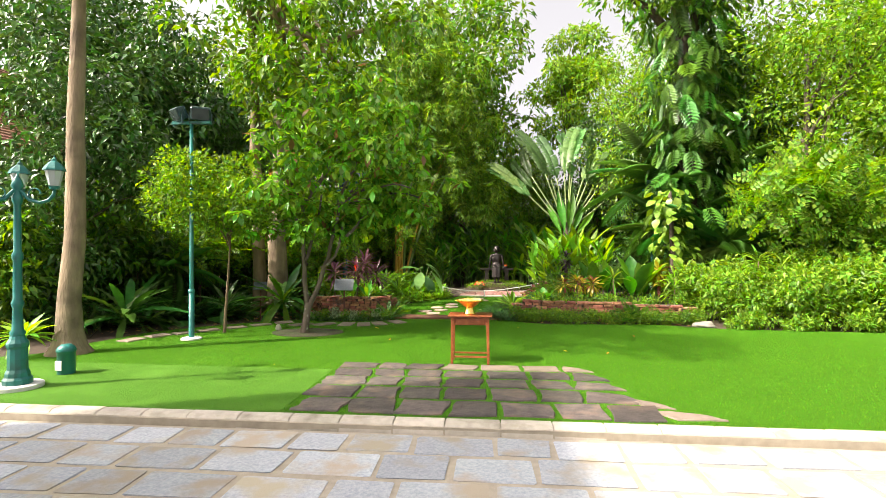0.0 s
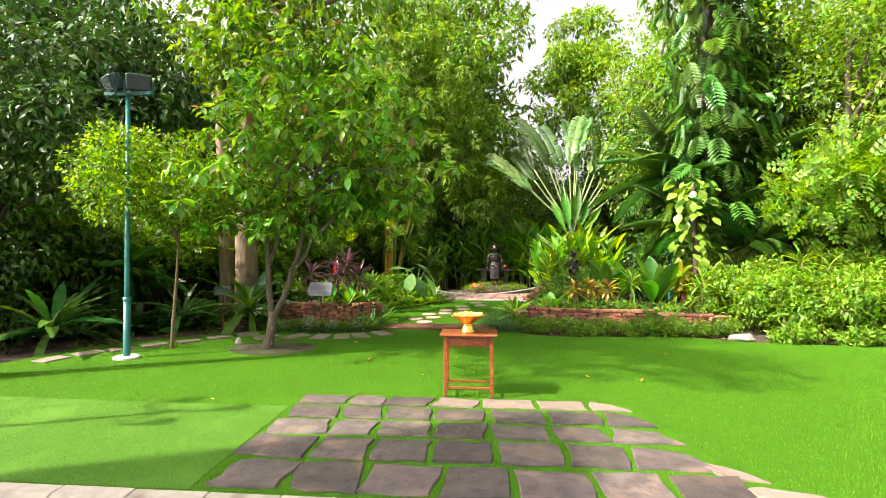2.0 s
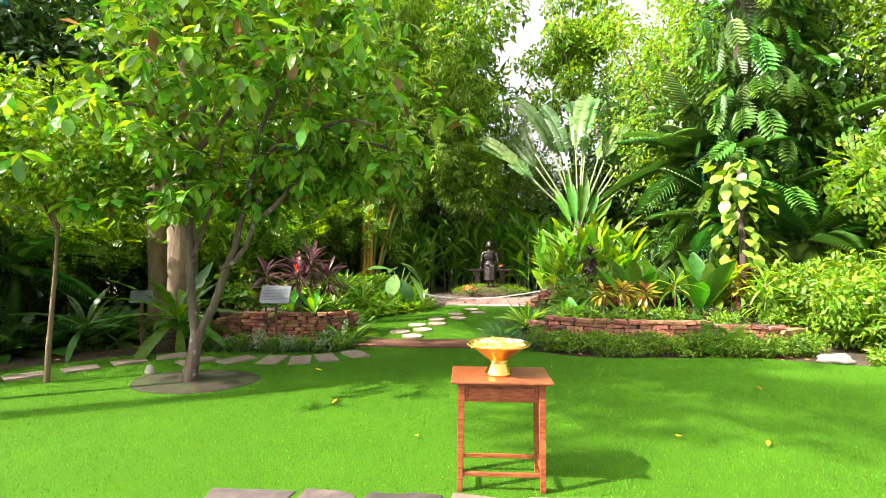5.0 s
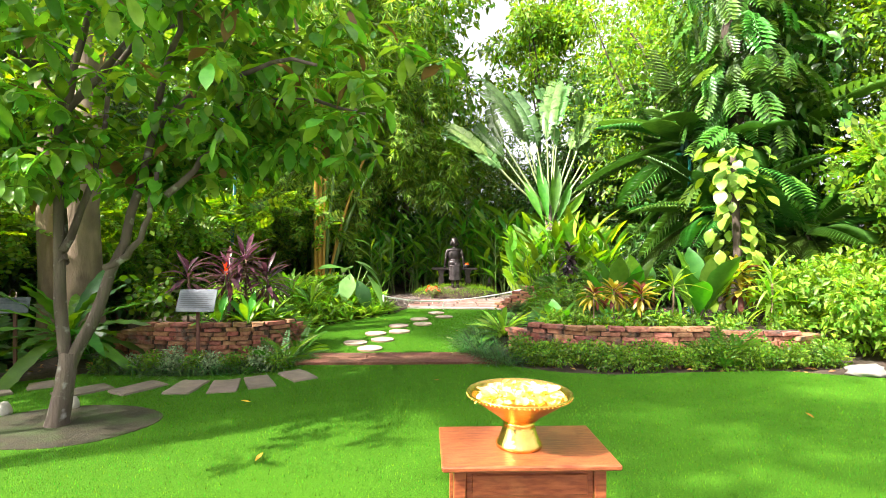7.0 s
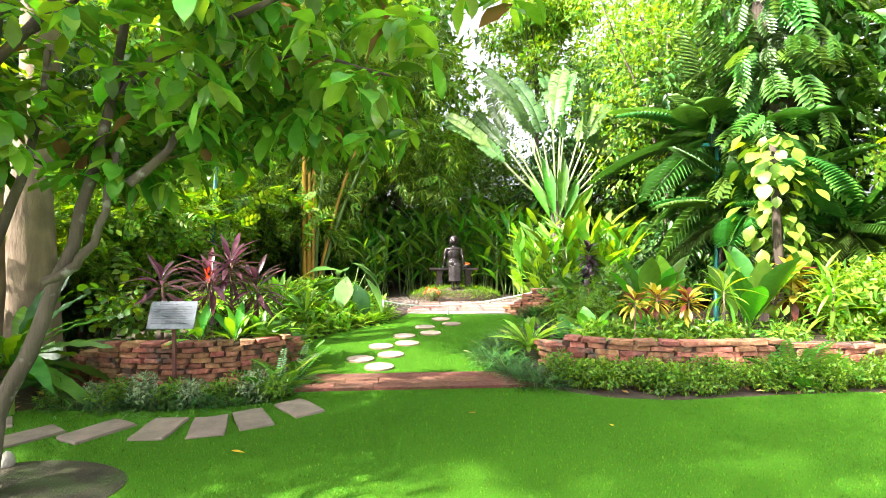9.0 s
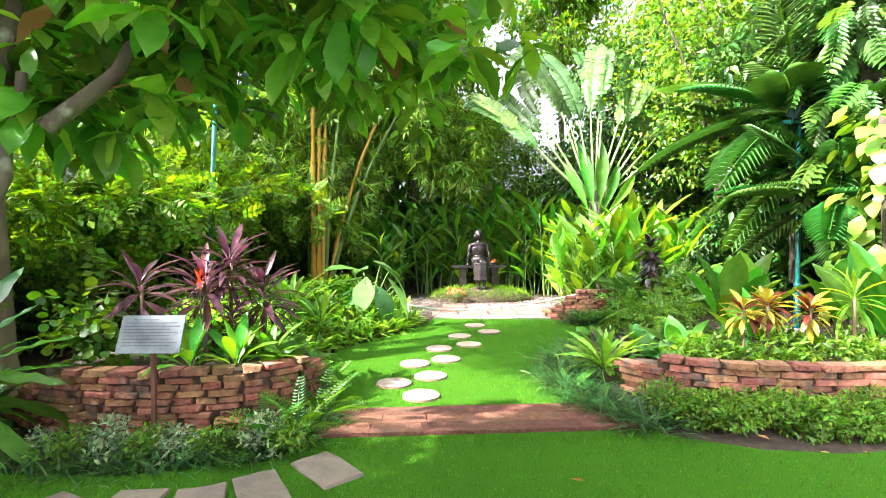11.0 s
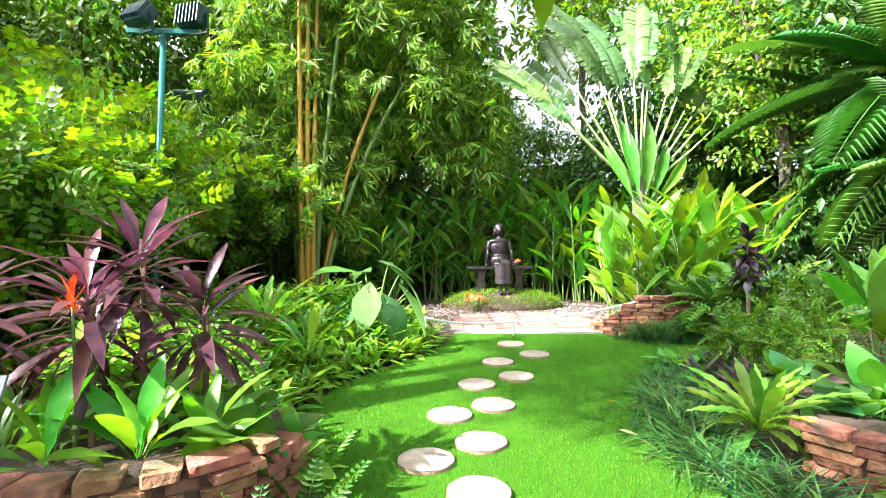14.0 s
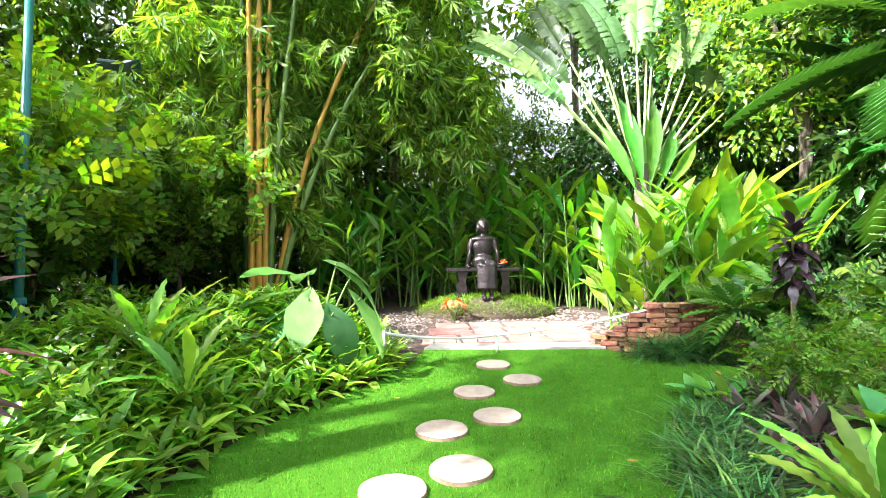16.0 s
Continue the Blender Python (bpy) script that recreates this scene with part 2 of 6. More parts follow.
L_PURPLE = leaf_material("purple_blade", (0.05, 0.018, 0.025), (0.15, 0.055, 0.07), island=False, rough=0.3, through_light=0.25, spread=0.45)
L_BLACK = leaf_material("near_black_blade", (0.022, 0.014, 0.018), (0.05, 0.025, 0.035), island=False, rough=0.3, through_light=0.1)
L_CROTON = leaf_material("croton_blade", (0.30, 0.25, 0.025), (0.42, 0.36, 0.04), island=False, rough=0.4, through_light=0.35, young=(0.13, 0.03, 0.018, 0.4), spread=0.3)
L_TARO = leaf_material("taro_blade", (0.07, 0.22, 0.055), (0.11, 0.28, 0.08), island=False, rough=0.38, through_light=0.35)
L_GREY = leaf_material("grey_green_leaf", (0.17, 0.26, 0.12), (0.28, 0.36, 0.20), rough=0.6, through_light=0.25)
L_DARKGRASS = leaf_material("dark_lily_turf", (0.02, 0.085, 0.016), (0.075, 0.20, 0.04), rough=0.35, spread=0.85, through_light=0.25)
L_LANCE = leaf_material("lance_leaf", (0.15, 0.34, 0.028), (0.25, 0.45, 0.055), rough=0.4, through_light=0.4)
L_LITTER = leaf_material("dry_leaf", (0.30, 0.15, 0.05), (0.45, 0.28, 0.09), rough=0.8, through_light=0.2)
L_RED = leaf_material("orange_red_bract", (0.70, 0.12, 0.03), (0.80, 0.30, 0.06), rough=0.5, through_light=0.3)

# ---- building helpers ----


def place(ob, parent=None, m=None):
    if parent is not None:
        ob.parent = parent
    if m is not None:
        ob.matrix_basis = m
    return ob


def np_mesh(name, verts, tris, mat, smooth=True):
    """A mesh from arrays of vertices and triangles."""
    me = bpy.data.meshes.new(name)
    verts, tris = np.asarray(verts, np.float32), np.asarray(tris, np.int32)
    me.vertices.add(len(verts))
    me.vertices.foreach_set("co", verts.ravel())
    me.loops.add(tris.size)
    me.loops.foreach_set("vertex_index", tris.ravel())
    me.polygons.add(len(tris))
    me.polygons.foreach_set("loop_start", np.arange(0, tris.size, 3, dtype=np.int32))
    me.polygons.foreach_set("use_smooth", np.full(len(tris), smooth))
    me.update(calc_edges=True)
    if mat:
        me.materials.append(mat)
    return me


def bm_mesh(name, bm, mat, smooth=False):
    me = bpy.data.meshes.new(name)
    bmesh.ops.recalc_face_normals(bm, faces=bm.faces)
    for f in bm.faces:
        f.smooth = smooth
    bm.to_mesh(me)
    bm.free()
    if mat:
        me.materials.append(mat)
    return me


def part(name, mesh, parent, label="", m=None):
    ob = place(new(name, mesh), parent, m)
    return tagged(ob, label)


def empty(name, x, y, z, label, category, group="", rz=0, kind=""):
    ob = new(name)
    ob.matrix_basis = pose(x, y, z, 0, 0, rz)
    return tagged(ob, label, category, group, kind)


def box_bm(sx, sy, sz, bevel=0.0, jitter=0.0, at=(0, 0, 0), bm=None):
    bm2 = bmesh.new()
    bmesh.ops.create_cube(bm2, size=1)
    for v in bm2.verts:
        v.co = Vector((v.co.x * sx, v.co.y * sy, v.co.z * sz)) + Vector([random.uniform(-jitter, jitter) for _ in range(3)])
    if bevel:
        bmesh.ops.bevel(bm2, geom=bm2.edges[:], offset=bevel, segments=1, affect="EDGES")
    for v in bm2.verts:
        v.co += Vector(at)
    if bm is None:
        return bm2
    me = bpy.data.meshes.new("t")
    bm2.to_mesh(me)
    bm2.free()
    bm.from_mesh(me)
    bpy.data.meshes.remove(me)
    return bm


def lathe(profile, n=24, bm=None, at=(0, 0, 0)):
    """A turned body from (radius, height) pairs."""
    bm = bm or bmesh.new()
    rings = []
    for r, z in profile:
        if r < 1e-5:
            rings.append([bm.verts.new((at[0], at[1], at[2] + z))])
        else:
            rings.append([bm.verts.new((at[0] + r * math.cos(2 * math.pi * i / n), at[1] + r * math.sin(2 * math.pi * i / n), at[2] + z)) for i in range(n)])
    for a, b in zip(rings, rings[1:]):
        for i in range(n):
            j = (i + 1) % n
            q = [a[i % len(a)], a[j % len(a)], b[j % len(b)], b[i % len(b)]]
            q = list(dict.fromkeys(q))
            if len(q) > 2:
                bm.faces.new(q)
    return bm


def tube_arrays(points, radii, n=8):
    """Vertices and triangles of a tapered tube along points."""
    p, r = np.asarray(points, float), np.asarray(radii, float)
    t = np.gradient(p, axis=0)
    t /= np.linalg.norm(t, axis=1, keepdims=True) + 1e-9
    ref = np.where(np.abs(t[:, 2:3]) > 0.9, [[1.0, 0, 0]], [[0, 0, 1.0]])
    u = np.cross(t, ref)
    u /= np.linalg.norm(u, axis=1, keepdims=True) + 1e-9
    for i in range(1, len(u)):
        w = u[i - 1] - t[i] * np.dot(u[i - 1], t[i])
        u[i] = w / (np.linalg.norm(w) + 1e-9)
    v = np.cross(t, u)
    a = np.linspace(0, 2 * np.pi, n, endpoint=False)
    ring = np.cos(a)[None, :, None] * u[:, None] + np.sin(a)[None, :, None] * v[:, None]
    verts = (p[:, None] + ring * r[:, None, None]).reshape(-1, 3)
    tris = []
    for i in range(len(p) - 1):
        for j in range(n):
            k = (j + 1) % n
            a0, a1, b0, b1 = i * n + j, i * n + k, (i + 1) * n + j, (i + 1) * n + k
            tris += [(a0, a1, b1), (a0, b1, b0)]
    c = len(verts)
    verts = np.vstack([verts, p[-1:]])
    tris += [((len(p) - 1) * n + j, (len(p) - 1) * n + (j + 1) % n, c) for j in range(n)]
    return verts, np.array(tris)


def tube(name, points, radii, mat, n=8):
    return np_mesh(name, *tube_arrays(points, radii, n), mat)


def curve_points(a, b, bend=(0, 0, 0), n=8, wobble=0.0):
    t = np.linspace(0, 1, n)[:, None]
    p = np.array(a) * (1 - t) + np.array(b) * t + np.array(bend) * 4 * t * (1 - t)
    w = rng.normal(0, wobble, p.shape) if wobble else 0
    if wobble:
        w[0] = 0
    return p + w


# ---- leaf shapes: along +y, one long, face up ----


def t_simple(w=0.4, fold=0.1, droop=0.12):
    v = [(0, 0, 0), (-w / 2, 0.42, fold), (w / 2, 0.42, fold), (0, 1, -droop), (0, 0.5, 0)]
    return np.array(v), np.array([(0, 2, 4), (2, 3, 4), (4, 3, 1), (0, 4, 1)])


def t_blade(n=6, w=0.2, peak=0.5, droop=0.3, fold=0.06, wave=0.0, tip=1.0, stem=0.0, lobes=0.0, notch=0.0):
    """A long blade of n sections; wave ruffles its edges, notch cuts them, stem is the bare stalk's share."""
    v, f = [], []
    for i in range(n + 1):
        t = i / n
        s = stem + (1 - stem) * t
        prof = (t / peak) ** 0.7 if t < peak else max(0.0, 1 - ((t - peak) / (1 - peak)) ** (2.2 * tip))
        hw = max(0.006, w / 2 * prof)
        if notch and i % 2:
            hw *= 1 - notch
        z = -droop * s * s
        wv = wave * (1 if i % 2 else -1)
        back = -lobes * (1 - t) ** 3
        v += [(-hw, s + back, z + fold * prof + wv), (0, s, z), (hw, s + back, z + fold * prof - wv)]
    for i in range(n):
        a, b = 3 * i, 3 * i + 3
        f += [(a, a + 1, b + 1), (a, b + 1, b), (a + 1, a + 2, b + 2), (a + 1, b + 2, b + 1)]
    if stem:
        k = len(v)
        v += [(-0.008, 0, 0.0), (0.008, 0, 0.0), (0.008, stem, -droop * stem ** 2), (-0.008, stem, -droop * stem ** 2)]
        f += [(k, k + 1, k + 2), (k, k + 2, k + 3)]
    return np.array(v), np.array(f)


def t_frond(pairs=16, length=0.35, w=0.035, droop=0.3, stem=0.12, hang=0.15, angle=60, taper=0.7):
    """A feather-shaped frond: a thin rib with pairs of leaflets."""
    v, f = [], []
    for i in range(9):
        t = i / 8
        v += [(-0.006 * (1.3 - t), t, -droop * t * t), (0.006 * (1.3 - t), t, -droop * t * t)]
    for i in range(8):
        a = 2 * i
        f += [(a, a + 1, a + 3), (a, a + 3, a + 2)]
    ca, sa = math.cos(radians(angle)), math.sin(radians(angle))
    for i in range(pairs):
        t = stem + (1 - stem) * (i + 0.5) / pairs
        L = length * (math.sin(math.pi * (0.15 + 0.8 * (i + 0.5) / pairs)) ** taper)
        for s in (-1, 1):
            k = len(v)
            y, z = t, -droop * t * t
            dx, dy = s * sa * L, ca * L
            v += [(0, y, z), (dx * 0.45 - s * ca * w, y + dy * 0.45 + w * 0.8, z + 0.02), (dx, y + dy, z - hang * L), (dx * 0.45 + s * ca * w, y + dy * 0.45 - w * 0.8, z + 0.02)]
            f += [(k, k + 1, k + 2), (k, k + 2, k + 3)]
    return np.array(v), np.array(f)


def t_round(n=8, w=1.0, cup=0.1):
    v, f = [(0, 0.12, 0)], []
    for i in range(n):
        a = 2 * math.pi * i / n - math.pi / 2
        v.append((w / 2 * math.cos(a), 0.5 + 0.5 * math.sin(a), cup * abs(math.cos(a))))
    for i in range(n):
        f.append((0, 1 + i, 1 + (i + 1) % n))
    return np.array(v), np.array(f)


def t_torn(strips=18, w=0.26, droop=0.3, fold=0.05, seed=1):
    """A banana-like paddle torn into strips along a stout rib."""
    r = random.Random(seed)
    v, f = [], []
    for i in range(strips):
        t = i / strips
        v += [(-0.007 * (1.3 - t), t, -droop * t * t), (0.007 * (1.3 - t), t, -droop * t * t)]
    v += [(0, 1, -droop)]
    for i in range(strips - 1):
        a = 2 * i
        f += [(a, a + 1, a + 3), (a, a + 3, a + 2)]
    for side in (-1, 1):
        sag = 0.0
        for i in range(strips):
            t0, t1 = i / strips, (i + 1) / strips
            if r.random() < 0.35:
                sag = r.uniform(-0.05, 0.03)
            hw = w / 2 * min(1.0, ((t0 + 0.02) / 0.16) ** 0.6) * (1 - 0.6 * max(0.0, (t0 - 0.8) / 0.2) ** 2) * r.uniform(0.93, 1.04)
            t1 -= r.choice((0.0, 0.0, 0.0, 0.012))
            k = len(v)
            z0, z1 = -droop * t0 * t0, -droop * t1 * t1
            v += [(0, t0, z0), (0, t1, z1), (side * hw * 0.55, t1 + 0.02, z1 + fold), (side * hw * 0.55, t0 + 0.02, z0 + fold), (side * hw, t1 + 0.03 - 0.01 * abs(sag) * 20, z1 + fold * 0.4 + sag), (side * hw, t0 + 0.03, z0 + fold * 0.4 + sag)]
            f += [(k, k + 1, k + 2), (k, k + 2, k + 3), (k + 3, k + 2, k + 4), (k + 3, k + 4, k + 5)]
    return np.array(v), np.array(f)


def t_fan(leaves=6, w=0.13, seed=1):
    """A hanging spray of narrow bamboo leaves."""
    r = random.Random(seed)
    v, f = [], []
    for i in range(leaves):
        a = radians(-65 + 130 * i / (leaves - 1) + r.uniform(-12, 12))
        L, k = r.uniform(0.7, 1.05), len(v)
        c, s_ = math.sin(a), math.cos(a)
        d = r.uniform(0.1, 0.4)
        v += [(0, 0, 0), (c * L * 0.45 - s_ * w / 2 * L, s_ * L * 0.45 + c * w / 2 * L, -d * 0.15), (c * L, s_ * L, -d), (c * L * 0.45 + s_ * w / 2 * L, s_ * L * 0.45 - c * w / 2 * L, -d * 0.15)]
        f += [(k, k + 2, k + 1), (k, k + 3, k + 2)]
    return np.array(v), np.array(f)


def unit(a):
    return a / (np.linalg.norm(a, axis=1, keepdims=True) + 1e-9)


def scatter(template, P, D, U, S):
    """Copies of a leaf shape at places P, along D, facing U, S long."""
    V, F = template
    P, D, U, S = np.asarray(P, float), unit(np.asarray(D, float)), np.asarray(U, float), np.asarray(S, float)
    X = unit(np.cross(D, U))
    Z = np.cross(X, D)
    verts = P[:, None] + S[:, None, None] * (V[None, :, 0:1] * X[:, None] + V[None, :, 1:2] * D[:, None] + V[None, :, 2:3] * Z[:, None])
    tris = F[None] + (np.arange(len(P)) * len(V))[:, None, None]
    return verts.reshape(-1, 3), tris.reshape(-1, 3)


def sphere_dirs(n):
    return unit(rng.normal(size=(n, 3)))


def crown_arrays(clumps, count, template, size, hang=0.4, flat=0.75, shell=0.55):
    """Leaves in clumps of (x, y, z, radius), most of them near each clump's skin."""
    c = np.array(clumps, float)
    wgt = c[:, 3] ** 2
    k = rng.choice(len(c), count, p=wgt / wgt.sum())
    d = sphere_dirs(count)
    r = c[k, 3] * (shell + (1.12 - shell) * rng.random(count) ** 0.6)
    P = c[k, :3] + d * r[:, None] * [1, 1, flat]
    D = d * 0.7 + rng.normal(0, 0.55, d.shape)
    D[:, 2] -= hang
    U = d * 0.5 + rng.normal(0, 0.55, d.shape) + [0, 0, 0.9]
    return scatter(template, P, D, U, size * rng.uniform(0.65, 1.3, count))


def crown_clumps(center, radii, n, r, low=-1.0):
    out = []
    while len(out) < n:
        d = rng.normal(size=3)
        d /= np.linalg.norm(d)
        q = rng.random() ** 0.45
        if d[2] * q < low:
            continue
        out.append((center[0] + d[0] * radii[0] * q, center[1] + d[1] * radii[1] * q, center[2] + d[2] * radii[2] * q, r * rng.uniform(0.65, 1.3)))
    return out


def tree(name, x, y, label, height, radius, center, radii, clumps=40, clump_r=0.8, count=9000, template=None, size=0.2, leaf=None, bark=None, limbs=7, lean=(0, 0), fork=0.45, category="tree", hang=0.4, group="", flare=1.5, twig=True):
    """A tree: a tapered trunk, limbs into the crown, a crown of many leaves with gaps."""
    e = empty(name, x, y, 0, label, category, group)
    top = np.array((lean[0], lean[1], height * 0.8))
    pts = curve_points((0, 0, -0.15), top, n=10, wobble=radius * 0.1)
    rad = np.linspace(1, 0.35, 10) * radius
    foot = [pts[0] + (pts[1] - pts[0]) * (h / (height * 0.089)) for h in (0.15, 0.28, 0.5)]
    full = np.vstack([pts[:1], foot, pts[1:]]) if height > 4 else pts
    frad = np.r_[radius * flare * 1.05, radius * flare, radius * (1 + (flare - 1) * 0.45), radius * (1 + (flare - 1) * 0.12), rad[1:]] if height > 4 else rad
    part("trunk", tube("trunk", full, frad, bark, 14), e)
    cl = crown_clumps(center, radii, clumps, clump_r)
    pick = rng.choice(len(cl), min(limbs, len(cl)), replace=False)
    for i in pick:
        t0 = fork + (1 - fork) * rng.random() * 0.9
        a = pts[int(t0 * 9)]
        part("limb", tube("limb", curve_points(a, cl[i][:3], (0, 0, 0.25), 7, radius * 0.18), np.linspace(radius * 0.42, radius * 0.06, 7), bark, 7), e)
    part("crown", np_mesh("crown", *crown_arrays(cl, count, template, size, hang), leaf), e)
    return e


def rosette(name, x, y, z, label, category, mesh_list, n, length, tilt=(20, 75), stalk=0.0, group="", leaf_name="leaf", seed=0, spread=0.05, rise=0.0, roll=15):
    """Leaves round one heart; tilt: their angles above the ground, inner to outer."""
    r = random.Random(seed or len(bpy.data.objects))
    e = empty(name, x, y, z, label, category, group)
    for i in range(n):
        t = i / max(1, n - 1)
        az = i * 137.5 + r.uniform(-18, 18)
        el = tilt[1] + (tilt[0] - tilt[1]) * t + r.uniform(-7, 7)
        s = length * r.uniform(0.8, 1.12) * (0.75 + 0.25 * math.sin(math.pi * (0.25 + 0.6 * t)))
        m = pose(0, 0, rise * (1 - t), 0, 0, az) @ pose(0, spread * t, 0, el, r.uniform(-roll, roll), 0) @ Matrix.Diagonal((s, s, s, 1))
        part(leaf_name, r.choice(mesh_list), e, m=m)
    return e


def leafy(name, x, y, z, label, category, arrays, mat, group="", stems=None, stem_mat=None, part_name="foliage"):
    """A plant whose small leaves are one part, with its stems."""
    e = empty(name, x, y, z, label, category, group)
    part(part_name, np_mesh(part_name, *arrays, mat), e)
    for s in stems or ():
        part("stem", np_mesh("stem", *s, stem_mat or M_TWIG), e)
    return e

# ---- ground, lawn, beds ----


def sheet(name, outline, z, depth, mat, label, bevel=0.0):
    bm = bmesh.new()
    f = bm.faces.new([bm.verts.new((x, y, z)) for x, y in outline])
    if depth:
        r = bmesh.ops.extrude_face_region(bm, geom=[f])
        for v in r["geom"]:
            if isinstance(v, bmesh.types.BMVert):
                v.co.z -= depth
    bmesh.ops.triangulate(bm, faces=bm.faces[:])
    return tagged(new(name, bm_mesh(name, bm, mat)), label, name, kind="structure")


def smooth_line(pts, n=6):
    """A rounded line through points."""
    p = [np.array(q, float) for q in pts]
    p = [2 * p[0] - p[1]] + p + [2 * p[-1] - p[-2]]
    out = []
    for i in range(1, len(p) - 2):
        for k in range(n):
            t = k / n
            out.append(0.5 * (2 * p[i] + (p[i + 1] - p[i - 1]) * t + (2 * p[i - 1] - 5 * p[i] + 4 * p[i + 1] - p[i + 2]) * t * t + (3 * p[i] - p[i - 1] - 3 * p[i + 1] + p[i + 2]) * t ** 3))
    out.append(p[-2])
    return [tuple(q) for q in out]


def wavy_grid(name, x0, x1, y0, y1, z, step, mat, label, height=0.02):
    nx, ny = int((x1 - x0) / step) + 1, int((y1 - y0) / step) + 1
    xs, ys = np.linspace(x0, x1, nx), np.linspace(y0, y1, ny)
    v = np.array([(a, b, z + height * noise.noise((a * 0.8, b * 0.8, 0))) for b in ys for a in xs])
    t = []
    for j in range(ny - 1):
        for i in range(nx - 1):
            a = j * nx + i
            t += [(a, a + 1, a + nx + 1), (a, a + nx + 1, a + nx)]
    return tagged(new(name, np_mesh(name, v, t, mat)), label, name, kind="structure")


bm = bmesh.new()
bmesh.ops.create_grid(bm, x_segments=8, y_segments=8, size=900)
tagged(new("ground", bm_mesh("ground", bm, M_SOIL)), "dark garden earth reaching to the horizon", "ground", kind="structure").location = (0, 0, -0.14)

sheet("road", [(-26, -14), (26, -14), (26, 6.5), (-26, 6.5)], -0.108, 0.05, M_MORTAR, "sand and mortar bed of the paved drive")
LAWN = [(-9.5, 6.58), (14, 6.58), (14, 12.6), (9, 12.75), (6.5, 12.85), (5.5, 13.0), (4.4, 13.42), (3.3, 13.38), (2.2, 13.28), (1.6, 13.4), (1.0, 13.75), (0.6, 14.5), (0.48, 15.2), (0.62, 15.95), (0.95, 16.6), (1.45, 17.1), (2.2, 17.65), (2.85, 18.2), (2.8, 18.6), (2.3, 19.0), (1.75, 19.72),
        (-0.55, 19.98), (-0.78, 19.2), (-1.15, 18.45), (-1.6, 17.9), (-2.0, 17.25), (-2.28, 16.35), (-2.1, 15.3), (-1.78, 14.5), (-1.75, 13.8), (-2.1, 13.45), (-3.0, 13.3), (-4.2, 13.45), (-5.0, 12.9), (-5.8, 12.2), (-6.5, 11.3), (-6.75, 10.2), (-6.85, 9.2), (-7.6, 8.6), (-9.5, 8.2)]
sheet("lawn", LAWN, 0.0, 0.12, M_GRASS, "flat bright green artificial turf lawn")
sheet("turf_panel", [(-7.3, 6.6), (-1.64, 6.6), (-1.66, 8.54), (-7.3, 8.6)], 0.005, 0.02, M_GRASS_PALE, "paler rectangle of newer turf beside the landing")
wavy_grid("bed_ground", -26, 26, 8.3, 42, -0.055, 0.7, M_SOIL, "brown leaf-strewn soil of the planting beds", 0.05)

# laterite strip across the mouth of the inner lawn
strip = sheet("laterite_strip", [(-1.82, 13.86), (0.95, 13.86), (0.66, 14.52), (-1.82, 14.5)], 0.006, 0.05, M_LATERITE, "band of red laterite blocks set in the lawn")
random.seed(5)
piece = [bm_mesh("laterite_block", box_bm(1, 1, 1, 0.022, 0.012), M_LATERITE) for _ in range(4)]
for r in range(3):
    y = 13.965 + r * 0.212
    x = -1.82 + (0.17 if r % 2 else 0)
    end = 0.93 - 0.11 * r
    while x < end - 0.06:
        w = min(random.uniform(0.34, 0.5), end - x)
        part("laterite_block", random.choice(piece), strip, m=pose(x + w / 2, y, 0.006, random.uniform(-0.6, 0.6), random.uniform(-0.6, 0.6), random.uniform(-0.8, 0.8)) @ Matrix.Diagonal((w - 0.005, 0.208, 0.05, 1)))
        x += w


def flat_stone(name, outline, z, thick, mat, parent=None, cat="", label="", group="", rough=0.012, seed=1, rise=0.0):
    """An uneven slab cut to an outline: chipped edges, slightly domed."""
    r = random.Random(seed)
    c = Vector((sum(p[0] for p in outline) / len(outline), sum(p[1] for p in outline) / len(outline)))
    pts = []
    for i, a in enumerate(outline):
        b = outline[(i + 1) % len(outline)]
        for k in range(3):
            t = k / 3
            pts.append((a[0] + (b[0] - a[0]) * t + r.uniform(-rough, rough), a[1] + (b[1] - a[1]) * t + r.uniform(-rough, rough)))
    bm = bmesh.new()
    rings = []
    for s, dz in ((1.0, -thick), (1.0, -0.012), (0.965, 0.0), (0.6, 0.002)):
        rings.append([bm.verts.new(((p[0] - c.x) * s, (p[1] - c.y) * s, dz + (r.uniform(-0.004, 0.004) if dz >= -0.012 else 0))) for p in pts])
    for a, b in zip(rings, rings[1:]):
        for i in range(len(a)):
            bm.faces.new((a[i], a[(i + 1) % len(a)], b[(i + 1) % len(b)], b[i]))
    bm.faces.new(rings[-1])
    ob = new(name, bm_mesh(name, bm, mat))
    ob.matrix_basis = pose(c.x, c.y, z + rise, r.uniform(-0.6, 0.6), r.uniform(-0.6, 0.6), 0)
    if parent:
        ob.parent = parent
    return tagged(ob, label, cat, group)


